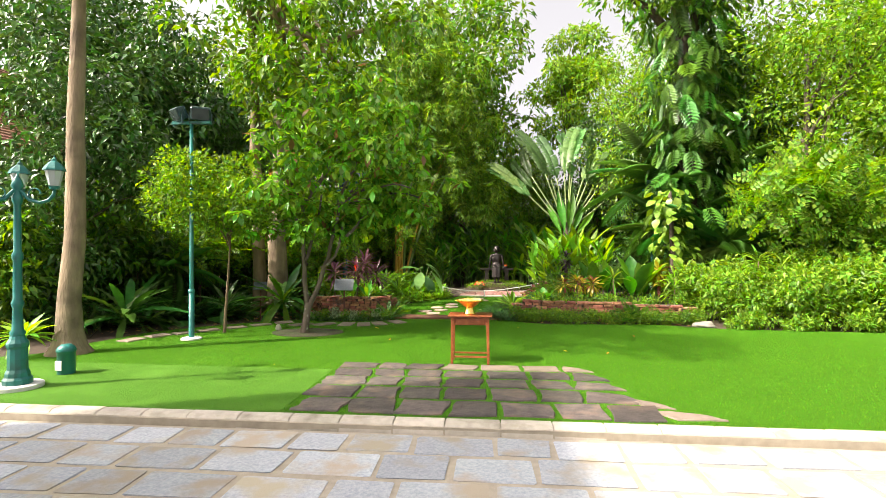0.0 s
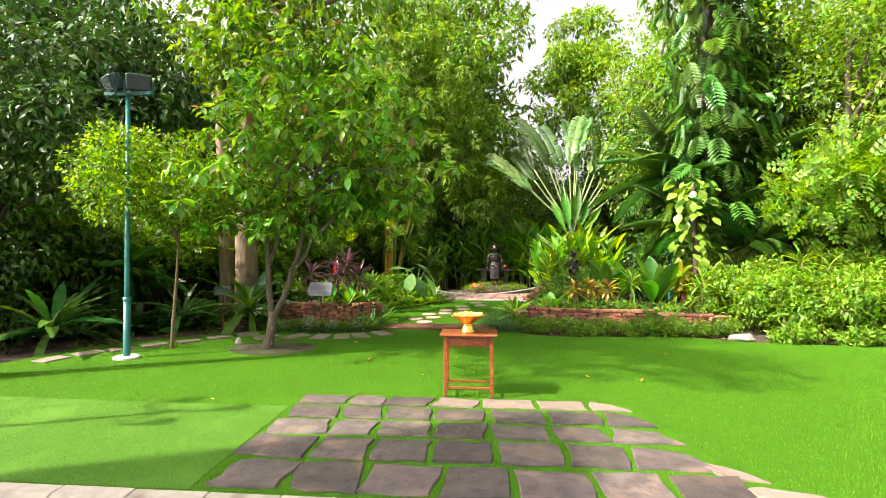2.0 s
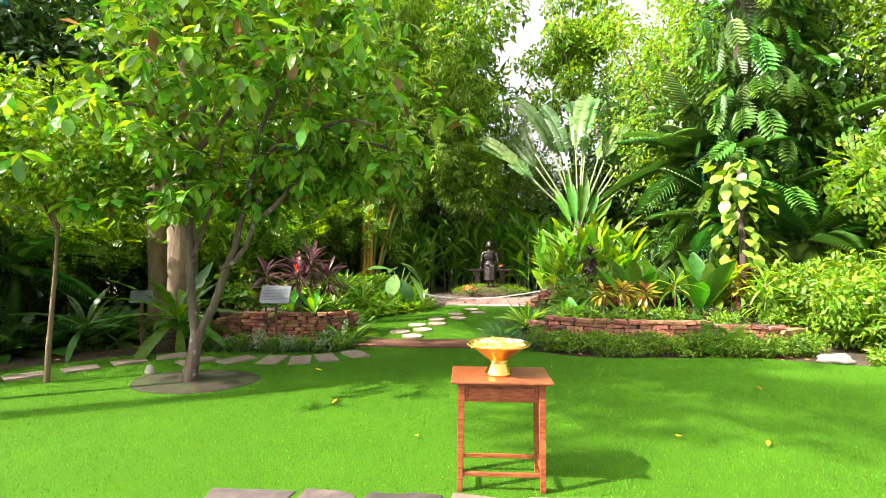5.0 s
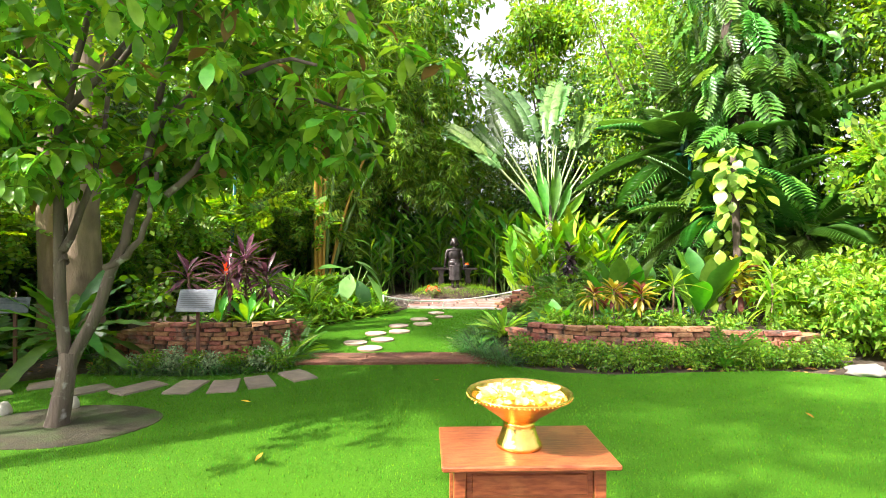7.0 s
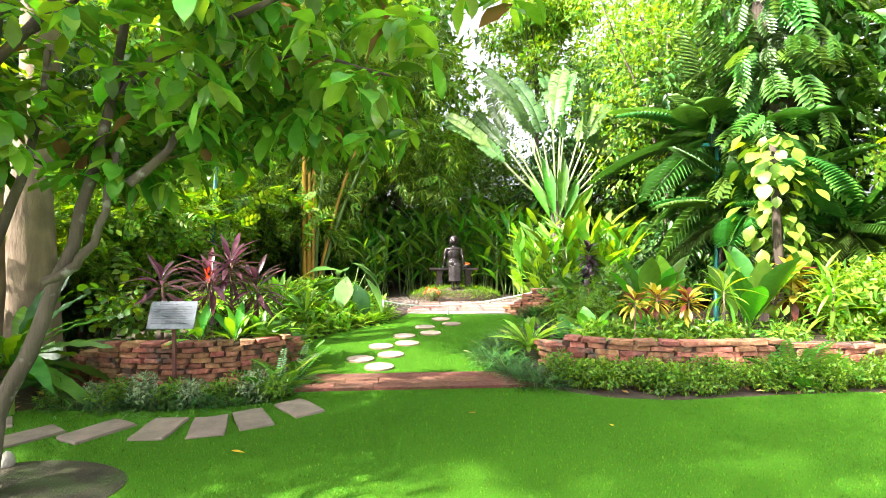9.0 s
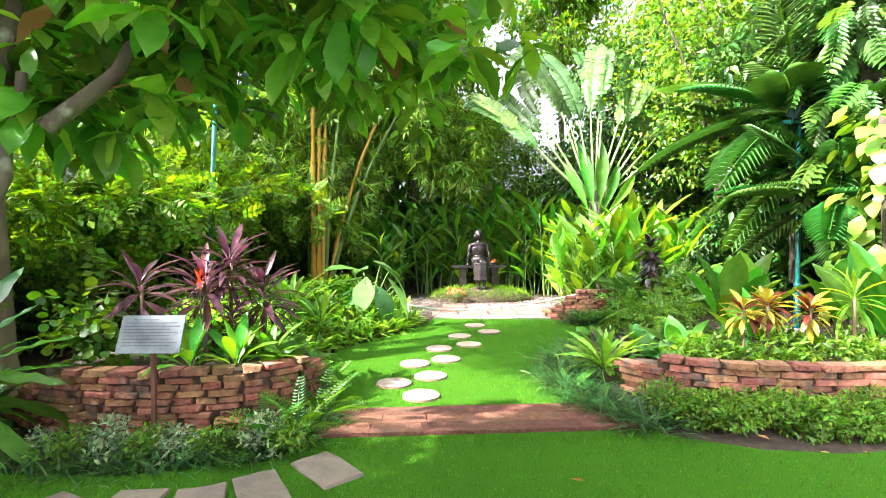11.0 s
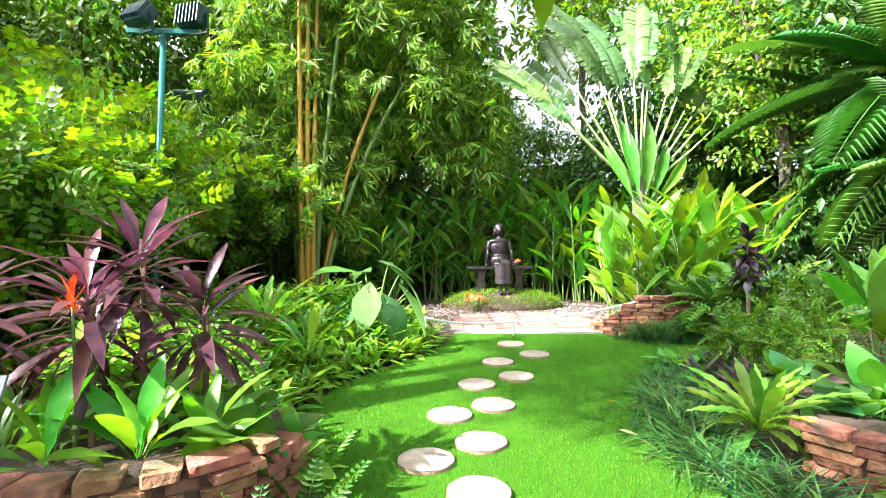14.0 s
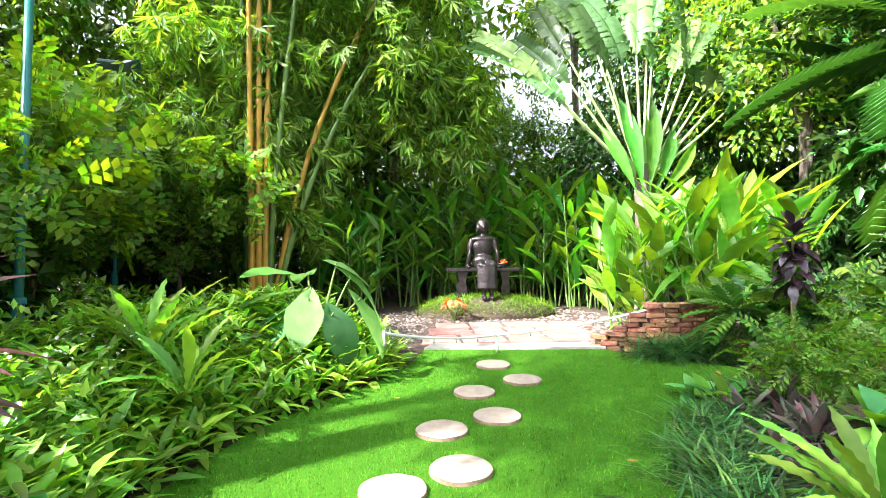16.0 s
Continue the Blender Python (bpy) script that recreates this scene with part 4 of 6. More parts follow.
lamp_pole(-5.14, 10.68, 4.22, (-0.12, 0.2), "tall teal floodlight pole with two dark lamp heads", [(-0.27, -35, 25), (0.2, 30, 20)])
lamp_pole(-4.38, 18.4, 4.0, (0.2, 0.0), "teal floodlight pole rising among feathery shrubs", [(-0.25, 150, 35), (0.35, 160, 10)], arm=0.42, yaw=0)
lamp_pole(-5.65, 22.6, 4.2, (0.05, 0.0), "teal floodlight pole half hidden in bamboo", [(-0.05, 20, 25), (0.25, -20, 25)], arm=0.35)
lamp_pole(5.7, 18.2, 3.6, (0.0, 0.0), "teal floodlight pole hidden behind palm fronds", [(0.0, 20, 25)], arm=0.3)


def ornate_lamp(x, y):
    e = empty("street_lamp", x, y, 0, "ornate teal cast-iron lamp post with glass lanterns", "street lamp")
    part("footing", bm_mesh("footing", lathe([(0.27, -0.05), (0.27, 0.05), (0.25, 0.06), (0.1, 0.06)], 32), M_FOOTING), e, "round white concrete footing")
    part("base", bm_mesh("base", lathe([(0.16, 0.06), (0.16, 0.12), (0.135, 0.15), (0.13, 0.2), (0.11, 0.24), (0.105, 0.5), (0.12, 0.53), (0.12, 0.57), (0.09, 0.62), (0.075, 0.66)], 12), M_TEAL), e)
    part("shaft", bm_mesh("shaft", lathe([(0.075, 0.66), (0.085, 0.7), (0.062, 0.74), (0.05, 1.0), (0.062, 1.03), (0.07, 1.07), (0.05, 1.12), (0.046, 1.6), (0.06, 1.63), (0.06, 1.68), (0.042, 1.72), (0.038, 2.3), (0.055, 2.34), (0.06, 2.4), (0.04, 2.44), (0.05, 2.5), (0.07, 2.54), (0.05, 2.6), (0.02, 2.66), (0.0, 2.72)], 16), M_TEAL, True), e)
    for a in (12, 132, 252):
        ca, sa = math.cos(radians(a)), math.sin(radians(a))
        pts_ = [(r_ * ca, r_ * sa, z_) for r_, z_ in ((0.04, 2.48), (0.14, 2.36), (0.26, 2.33), (0.36, 2.36), (0.42, 2.43), (0.43, 2.5))]
        part("bracket", tube("bracket", pts_, [0.022] * 6, M_TEAL, 8), e)
        part("scroll", tube("scroll", [((0.2 + 0.07 * math.cos(q)) * ca, (0.2 + 0.07 * math.cos(q)) * sa, 2.44 + 0.07 * math.sin(q)) for q in np.linspace(0, 5, 12)], np.linspace(0.012, 0.006, 12), M_TEAL, 6), e)
        lan = part("lantern", bm_mesh("lantern", lathe([(0.0, 0.0), (0.05, 0.0), (0.06, 0.03), (0.07, 0.04), (0.0, 0.045)], 8), M_TEAL), e, m=pose(0.43 * ca, 0.43 * sa, 2.5))
        part("glass_globe", bm_mesh("glass_globe", lathe([(0.06, 0.045), (0.1, 0.23), (0.09, 0.24)], 8), M_LAMPGLASS), lan, "clear glass panes")
        part("cap", bm_mesh("cap", lathe([(0.125, 0.235), (0.12, 0.26), (0.07, 0.33), (0.03, 0.36), (0.03, 0.38), (0.012, 0.4), (0.0, 0.44)], 8), M_TEAL), lan)
    return e


ornate_lamp(-5.3, 7.2)
bol = empty("bollard_light", -5.31, 7.95, 0, "short dark teal bollard light with a white plate", "bollard light")
part("post", bm_mesh("post", lathe([(0.11, -0.02), (0.11, 0.3), (0.12, 0.305), (0.12, 0.34), (0.1, 0.38), (0.06, 0.41), (0, 0.42)], 24), M_TEAL, True), bol)
part("plate", bm_mesh("plate", box_bm(0.1, 0.012, 0.13, 0.003, at=(-0.02, -0.113, 0.13)), M_WHITE), bol, "small white plate")

# ---- signs ----


def plaque(name, x, y, z, w, h, yaw, post_h, label, tilt=24, lines=9):
    e = empty(name, x, y, 0, label, "plant sign", "garden signs", rz=yaw)
    part("post", bm_mesh("post", box_bm(0.035, 0.035, post_h + 0.1, 0.003, at=(0, 0, post_h / 2 - 0.05)), M_RUST), e, "thin rust-brown post")
    pl = part("plate", bm_mesh("plate", box_bm(w, 0.012, h, 0.003), M_STEEL), e, "brushed steel plate", m=pose(0, -0.03, z, -tilt, 0, 0))
    for i in range(lines):
        ww = w * (0.4 if i == 0 else random.uniform(0.7, 0.86))
        part("text_line", bm_mesh("text_line", box_bm(ww, 0.002, h * 0.018, at=(-(w * 0.86 - ww) / 2 + (0.12 * w if i == 0 else 0), -0.0075, h * (0.38 - i * 0.085))), M_INK), pl)
    return e


plaque("plant_sign", -3.1, 14.0, 0.83, 0.50, 0.31, -2, 0.74, "steel information plate on a rust-brown post")
plaque("plant_sign", -5.1, 13.55, 0.82, 0.32, 0.2, 15, 0.74, "small pale plant label plate among ferns", lines=4)

# ---- statue, bench, mound ----
bm = bmesh.new()
bmesh.ops.create_uvsphere(bm, u_segments=40, v_segments=14, radius=1)
for v in bm.verts:
    v.co = Vector((v.co.x * 1.35, v.co.y * 0.8, max(v.co.z, -0.1) * 0.34 + 0.03 * noise.noise(v.co * 3)))
md = tagged(new("planted_mound", bm_mesh("planted_mound", bm, M_SOIL, True)), "low oval earth mound covered in tufted grass", "mound", kind="structure")
md.location = (0.85, 23.1, 0.0)


def ellipsoid(bm, c, r, rot=(0, 0, 0), seg=18):
    r2 = bmesh.ops.create_uvsphere(bm, u_segments=seg, v_segments=12, radius=1)
    m = pose(*c, *rot) @ Matrix.Diagonal((*r, 1))
    for v in r2["verts"]:
        v.co = m @ v.co
    return bm


bm = bmesh.new()
ellipsoid(bm, (0, 0.02, 1.33), (0.085, 0.1, 0.125))
ellipsoid(bm, (0, 0.06, 1.37), (0.125, 0.12, 0.125))
for s in (-1, 1):
    ellipsoid(bm, (s * 0.1, 0.05, 1.3), (0.04, 0.08, 0.09))
ellipsoid(bm, (0, 0.13, 1.3), (0.085, 0.07, 0.09))
ellipsoid(bm, (0, -0.075, 1.32), (0.018, 0.03, 0.03))
ellipsoid(bm, (0, 0.04, 1.17), (0.055, 0.055, 0.1))
ellipsoid(bm, (0, 0.05, 0.93), (0.2, 0.13, 0.25))
ellipsoid(bm, (0, 0.05, 1.09), (0.22, 0.11, 0.08))
ellipsoid(bm, (0, 0.03, 0.66), (0.22, 0.2, 0.16))
for s in (-1, 1):
    ellipsoid(bm, (s * 0.1, -0.18, 0.6), (0.1, 0.3, 0.1), (0, 0, s * 4))
    ellipsoid(bm, (s * 0.245, 0.05, 0.96), (0.062, 0.07, 0.17), (0, s * -10, 0))
    ellipsoid(bm, (s * 0.285, 0.0, 0.72), (0.045, 0.05, 0.17), (10, s * -8, 0))
    ellipsoid(bm, (s * 0.3, -0.03, 0.555), (0.05, 0.09, 0.03))
    ellipsoid(bm, (s * 0.075, -0.42, 0.16), (0.05, 0.055, 0.2))
    ellipsoid(bm, (s * 0.075, -0.48, 0.0), (0.05, 0.12, 0.05))
ring = []
for z, rx, ry, cy in ((0.62, 0.2, 0.13, -0.36), (0.45, 0.19, 0.12, -0.4), (0.28, 0.19, 0.12, -0.42), (0.17, 0.2, 0.13, -0.43)):
    ring.append([bm.verts.new((rx * math.cos(q) * (1 + 0.06 * math.sin(6 * q)), cy + ry * math.sin(q) * (1 + 0.06 * math.sin(6 * q)), z)) for q in np.linspace(0, 2 * math.pi, 28, endpoint=False)])
for a, b in zip(ring, ring[1:]):
    for i in range(28):
        bm.faces.new((a[i], a[(i + 1) % 28], b[(i + 1) % 28], b[i]))
bm.faces.new(ring[0])
bm.faces.new(ring[-1])
figure = tagged(new("statue", bm_mesh("statue", bm, M_BRONZE, True)), "dark bronze statue of a seated figure in a wrap skirt", "statue")
figure.matrix_basis = pose(0.82, 23.22, 0.36)
skin = figure.modifiers.new("one_skin", "REMESH")
skin.mode, skin.voxel_size, skin.use_smooth_shade = "VOXEL", 0.014, True
bench = empty("stone_bench", 0.82, 23.3, 0.30, "dark bronze bench with carved scroll legs on mound", "bench")
part("seat", bm_mesh("seat", box_bm(1.42, 0.42, 0.06, 0.012, at=(0, 0, 0.56)), M_BRONZE), bench)
for s in (-1, 1):
    bm = bmesh.new()
    prof = [(0.09, 0), (0.1, 0.05), (0.07, 0.1), (0.09, 0.2), (0.06, 0.32), (0.08, 0.42), (0.1, 0.5), (0.11, 0.53)]
    a = [bm.verts.new((s * 0.42 - q, -0.16, z)) for q, z in prof] + [bm.verts.new((s * 0.42 + q, -0.16, z)) for q, z in reversed(prof)]
    b = [bm.verts.new((v.co.x, 0.16, v.co.z)) for v in a]
    for i in range(len(a)):
        bm.faces.new((a[i], a[(i + 1) % len(a)], b[(i + 1) % len(a)], b[i]))
    bm.faces.new(a), bm.faces.new(b[::-1])
    part("leg", bm_mesh("leg", bm, M_BRONZE), bench)
pot = empty("offering_bowl", 1.2, 23.2, 0.89, "small dark bowl with orange marigolds on the bench", "bowl")
part("cup", bm_mesh("cup", lathe([(0, 0), (0.06, 0), (0.05, 0.02), (0.1, 0.07), (0.11, 0.1), (0.09, 0.1), (0, 0.07)], 20), M_BLACK, True), pot)
P = np.c_[rng.normal(0, 0.035, 40), rng.normal(0, 0.035, 40), 0.1 + rng.random(40) * 0.04]
part("marigold_head", np_mesh("marigold_head", *scatter(t_round(6, 0.9, 0.2), P, rng.normal(size=(40, 3)), np.tile((0, 0, 1.0), (40, 1)), np.full(40, 0.05)), L_RED), pot, "orange marigold heads")

# rope barrier with little hanging stakes
rope = empty("rope_barrier", 0, 0, 0, "sagging white rope barrier on short white stakes", "rope barrier")
knots = [(-1.05, 18.9, 0.42), (0.36, 19.72, 0.22), (2.42, 19.6, 0.55)]
for a, b in zip(knots, knots[1:]):
    part("rope", tube("rope", curve_points(a, b, (0, 0, -0.05), 16), [0.015] * 16, M_WHITE, 8), rope)
    for t in (0.2, 0.4, 0.6, 0.8):
        q = np.array(a) * (1 - t) + np.array(b) * t + np.array((0, 0, -0.2 * t * (1 - t)))
        part("peg", tube("peg", [q, q - (0, 0, 0.055)], [0.008, 0.011], M_WHITE, 6), rope)
for q in knots:
    part("stake", bm_mesh("stake", lathe([(0, -q[2] if q[2] < 0.3 else -0.14), (0.012, -q[2] if q[2] < 0.3 else -0.14), (0.026, -0.1), (0.015, -0.09), (0.02, -0.02), (0.024, 0.01), (0.0, 0.03)], 10), M_WHITE, True), rope, m=pose(*q))

# ---- house behind the trees ----
house = empty("house", -13.5, 14.5, 0, "pale green wooden house with a red clay tile roof", "house")
part("wall", bm_mesh("wall", box_bm(7, 9, 4.4, at=(-2.2, 0, 2.1)), M_GREENWALL), house)
for i in range(16):
    part("board", bm_mesh("board", box_bm(0.03, 9.02, 0.2, 0.005, at=(1.315, 0, 1.1 + i * 0.215)), M_GREENWALL), house)
bm = bmesh.new()
prof = [(2.1, 4.22), (2.1, 4.34), (-2.2, 7.7), (-6.5, 4.34), (-6.5, 4.22), (-2.2, 7.5)]
a = [bm.verts.new((x, -5.2, z)) for x, z in prof]
b = [bm.verts.new((x, 5.2, z)) for x, z in prof]
for i in range(6):
    bm.faces.new((a[i], a[(i + 1) % 6], b[(i + 1) % 6], b[i]))
roof = part("roof", bm_mesh("roof", bm, M_ROOF), house)
vs, ts = [], []
rows_, cols_ = 34, 52
for i in range(rows_):
    for j in range(cols_):
        t = i / rows_
        x, z = 2.15 - 4.3 * t, 4.35 + 3.36 * t + 0.02
        y = -5.2 + 10.4 * (j + (0.5 if i % 2 else 0)) / cols_
        k = len(vs)
        w = 0.19
        vs += [(x + 0.03, y, z + 0.02), (x + 0.03, y + w, z + 0.02), (x - 0.15, y + w, z + 0.115), (x - 0.15, y, z + 0.115), (x + 0.03, y, z - 0.02), (x + 0.03, y + w, z - 0.02)]
        ts += [(k, k + 1, k + 2), (k, k + 2, k + 3), (k, k + 5, k + 1), (k, k + 4, k + 5)]
tagged(part("roof_tiles", np_mesh("roof_tiles", vs, ts, M_ROOF, False), roof), kind="stuff")

# ---- large trees ----
T_SMALL, T_MED, T_BROAD = t_simple(0.5, 0.1, 0.1), t_simple(0.42, 0.12, 0.2), t_blade(3, 0.42, 0.5, 0.25, 0.05)
T_FEATHER = t_simple(0.45, 0.06, 0.1)


def at_spots(proto, spots):
    """Copies of one plant at (x, y, turn, size)."""
    for x, y, turn, s in spots:
        c = copy_thing(proto, pose(x, y, 0, 0, 0, turn) @ Matrix.Diagonal((s, s, s, 1)))


# leaf-rich woodland trees behind the beds
dark_tree = tree("woodland_tree", -10.4, 17.6, "tall shade tree with dense dark glossy leaves", 9.5, 0.16, (0, 0, 5.6), (2.7, 2.7, 4.0), 54, 0.85, 7600, T_MED, 0.29, L_DARK, M_DARKBARK, 8, group="woodland trees", twig=True)
at_spots(dark_tree, [(-9.6, 20.2, 200, 0.8), (-11.8, 23.4, 140, 0.9), (-8.6, 11.9, 75, 0.64), (7.9, 19.6, 60, 0.95), (9.2, 23.6, 250, 1.1), (5.6, 26.0, 10, 0.8), (-12.8, 19.0, 260, 1.2), (-16.5, 20.5, 33, 1.3), (-13.2, 16.0, 120, 1.0)])
mid_tree = tree("canopy_tree", -6.5, 26.5, "tall canopy tree with mid-green foliage", 11.5, 0.17, (0, 0, 7.4), (3.0, 3.0, 5.0), 56, 0.95, 7200, T_MED, 0.30, L_MID, M_BARK, 8, group="canopy trees")
at_spots(mid_tree, [(-11.5, 27.5, 70, 1.15), (-0.9, 27.6, 170, 1.12), (-1.6, 30.0, 250, 1.45), (-3.6, 28.0, 60, 0.62), (0.6, 28.6, 100, 0.42), (3.4, 28.6, 15, 0.5), (10.0, 31.5, 120, 0.9), (11.8, 27.0, 310, 1.1), (14.5, 20.0, 200, 1.1), (-4.4, 31.5, 40, 1.2), (-13.5, 24.0, 130, 0.9), (-8.8, 24.6, 44, 0.9), (2.4, 31.5, 222, 0.55), (17.5, 14.5, 90, 1.0)])
light_tree = tree("feathery_tree", 9.4, 16.6, "spreading tree with feathery yellow-green foliage", 9.0, 0.15, (0, 0, 6.2), (2.9, 2.7, 3.4), 64, 0.72, 9500, T_FEATHER, 0.15, L_LIME, M_BARK, 8, group="feathery trees", hang=0.15)
at_spots(light_tree, [(12.4, 14.6, 100, 1.1), (11.6, 19.0, 220, 1.2), (8.3, 26.5, 40, 1.15), (0.8, 34.0, 160, 0.9), (15.5, 11.6, 300, 1.0), (6.9, 22.4, 150, 1.05), (-2.2, 34.0, 20, 1.3)])

slim = tree("slender_tree", 4.7, 28.6, "slender tree with sparse light green foliage", 13.5, 0.13, (0.5, 0, 10.3), (2.3, 1.9, 3.9), 60, 0.62, 9500, T_MED, 0.26, L_LIME, M_BARK, 9, group="slender trees")
at_spots(slim, [(9.8, 29.0, 90, 0.95), (2.6, 33.0, 200, 0.62)])

# the two big trunks on the left
tree("shade_tree", -6.42, 9.25, "tall shade tree with a flared grey-brown trunk on turf", 11.5, 0.185, (0.9, -0.7, 8.3), (3.0, 2.4, 1.7), 26, 0.6, 3400, T_MED, 0.25, L_LIGHT, M_PALEBARK, 8, lean=(-0.15, 0.5), fork=0.6, flare=1.9)
for x, y, r, ln in ((-6.0, 15.45, 0.2, (-0.4, 0.2)), (-5.35, 15.15, 0.29, (0.05, 0.3))):
    tree("shade_tree", x, y, "tall shade tree with a pale ridged trunk among ferns", 13, r, (1.2, -0.6, 7.9), (2.9, 2.5, 2.8), 40, 0.68, 3600, T_MED, 0.26, L_MID, M_PALEBARK, 7, lean=ln, fork=0.65, flare=1.5)


def broadleaf_tree(x, y):
    """The multi-stemmed tree whose branch hangs over the walk."""
    e = empty("broadleaf_tree", x, y, 0, "multi-stemmed young tree with large glossy drooping leaves", "tree")
    part("trunk", tube("trunk", [(-0.08, 0, -0.1), (-0.06, 0, 0.05), (-0.02, 0.01, 0.3), (0.02, 0.02, 0.62)], [0.12, 0.088, 0.075, 0.07], M_BARK, 12), e)
    stems = [((0.0, 0.02, 0.5), (-0.1, 0.1, 2.9), (-0.05, 0, 0.0), 0.055), ((0.02, 0.02, 0.5), (0.62, 0.3, 2.7), (0.02, 0, -0.15), 0.056), ((0.26, 0.12, 1.35), (0.72, 0.1, 2.2), (0.1, 0, -0.12), 0.034), ((-0.03, 0.03, 1.4), (-0.55, 0.6, 2.95), (-0.02, 0.05, -0.1), 0.04), ((-0.05, 0.04, 1.5), (0.25, 0.2, 2.9), (0.0, 0.05, -0.1), 0.036)]
    for a, b, bend, r in stems:
        part("stem", tube("stem", curve_points(a, b, bend, 10, 0.012), np.linspace(r, r * 0.55, 10), M_BARK, 10), e)
    tips = []
    limbs = [((0.5, 0.5, 2.6), (2.55, 0.1, 2.75), (0, 0, 0.2)), ((0.8, 0.1, 2.0), (1.35, 0.4, 2.9), (0.1, 0, 0)), ((-0.05, 0.1, 2.75), (1.3, 0.6, 4.7), (0, 0, 0.1)), ((-0.5, 0.75, 2.95), (-0.9, -0.3, 3.9), (0, 0, 0.1)),
             ((0.5, 0.5, 2.7), (1.6, -0.9, 3.6), (0, 0, 0.2)), ((-0.05, 0.1, 2.75), (0.6, 1.7, 4.3), (0, 0, 0.2)), ((-0.5, 0.75, 2.95), (-0.1, -1.2, 3.0), (0, 0, 0.2)), ((-0.05, 0.1, 2.75), (0.4, 0.3, 5.3), (0, 0, 0.1)), ((0.5, 0.5, 2.7), (2.2, 0.9, 3.7), (0, 0, 0.2)), ((0.5, 0.5, 2.6), (2.3, -0.7, 2.9), (0, 0, 0.25))]
    for a, b, bend in limbs:
        p = curve_points(a, b, bend, 9, 0.02)
        part("branch", tube("branch", p, np.linspace(0.034, 0.012, 9), M_BARK, 7), e)
        tips += [p[-1], p[-3], p[-5]]
    P, D, U, S = [], [], [], []
    r = np.random.default_rng(4)
    hearts = []
    for q in tips:
        for _ in range(7):
            hearts.append(q + r.normal(0, 0.3, 3) * [1, 1, 0.8])
    c = np.array((0.85, 0.15, 3.9))
    for _ in range(270):
        d = r.normal(size=3)
        d /= np.linalg.norm(d)
        q = c + d * np.array((1.75, 1.5, 1.75)) * r.random() ** 0.4
        if q[2] > 2.35 or (q[2] > 2.0 and q[0] < 0.3):
            hearts.append(q)
    for _ in range(46):
        hearts.append(np.array((r.uniform(0.45, 1.35), r.uniform(0.15, 0.95), r.uniform(2.1, 2.75))))
    for _ in range(34):
        hearts.append(np.array((r.uniform(1.2, 2.6), r.uniform(0.2, 1.3), r.uniform(2.45, 3.0))))
    for _ in range(70):
        hearts.append(np.array((r.uniform(-0.1, 2.3), r.uniform(0.9, 1.9), r.uniform(2.38, 2.95))))
    for _ in range(60):
        hearts.append(np.array((r.uniform(-1.3, 0.4), r.uniform(-0.8, 0.8), r.uniform(2.0, 2.8))))
    for h in hearts:
        n = r.integers(6, 11)
        a0 = r.random() * 6.28
        for i in range(n):
            a = a0 + i * 2.4
            el = r.uniform(-1.0, 0.25)
            P.append(h + r.normal(0, 0.03, 3))
            D.append((math.cos(a) * math.cos(el), math.sin(a) * math.cos(el), math.sin(el)))
            U.append((-math.cos(a) * math.sin(el) + r.normal(0, 0.2), -math.sin(a) * math.sin(el) + r.normal(0, 0.2), math.cos(el)))
            S.append(r.uniform(0.15, 0.29))
    part("crown", np_mesh("crown", *scatter(t_blade(5, 0.42, 0.55, 0.28, 0.05, 0.015, 1.0, 0.06), P, D, U, S), L_MANGO), e)
    return e


broadleaf_tree(-3.2, 11.65)
sheet("tree_pit", [(-3.2 + 0.75 * math.cos(q) * (1 + 0.05 * math.sin(3 * q)), 11.65 + 0.55 * math.sin(q)) for q in np.linspace(0, 2 * math.pi, 40, endpoint=False)], 0.005, 0.05, M_MOSS, "bare mossy soil ring round the young tree")
tree("small_round_tree", -4.92, 11.47, "slender young tree with a rounded crown of small leaves", 2.9, 0.035, (-0.05, 0.1, 2.85), (1.5, 1.35, 0.95), 80, 0.33, 13500, T_SMALL, 0.095, L_LIGHT, M_TWIG, 12, lean=(0.12, 0.1), fork=0.78, flare=1.4, hang=0.15)
# feathery low tree in the left bed
tree("feathery_shrub", -6.4, 18.6, "low spreading shrub with layered feathery light leaves", 2.2, 0.05, (0.2, 0, 2.35), (2.1, 1.5, 0.95), 46, 0.5, 1250, t_frond(5, 0.3, 0.1, 0.2, 0.08, 0.1, 65), 0.5, L_LIGHT, M_TWIG, 9, category="shrub", hang=0.05, group="feathery shrubs")
copy_thing(bpy.data.objects["feathery_shrub"], pose(-7.8, 15.4, 0, 0, 0, 120) @ Matrix.Diagonal((0.8, 0.8, 0.8, 1)))
for x_, y_, t_, s_ in ((-5.9, 21.0, 77, 1.05), (-7.9, 20.6, 200, 1.25), (-4.9, 23.4, 310, 0.95), (-5.3, 16.9, 25, 0.8), (-6.2, 17.5, 140, 0.8)):
    copy_thing(bpy.data.objects["feathery_shrub"], pose(x_, y_, 0, 0, 0, t_) @ Matrix.Diagonal((s_, s_, s_, 1)))
copy_thing(bpy.data.objects["feathery_shrub"], pose(9.0, 15.6, 0.3, 0, 0, 190) @ Matrix.Diagonal((1.0, 0.9, 1.1, 1)))

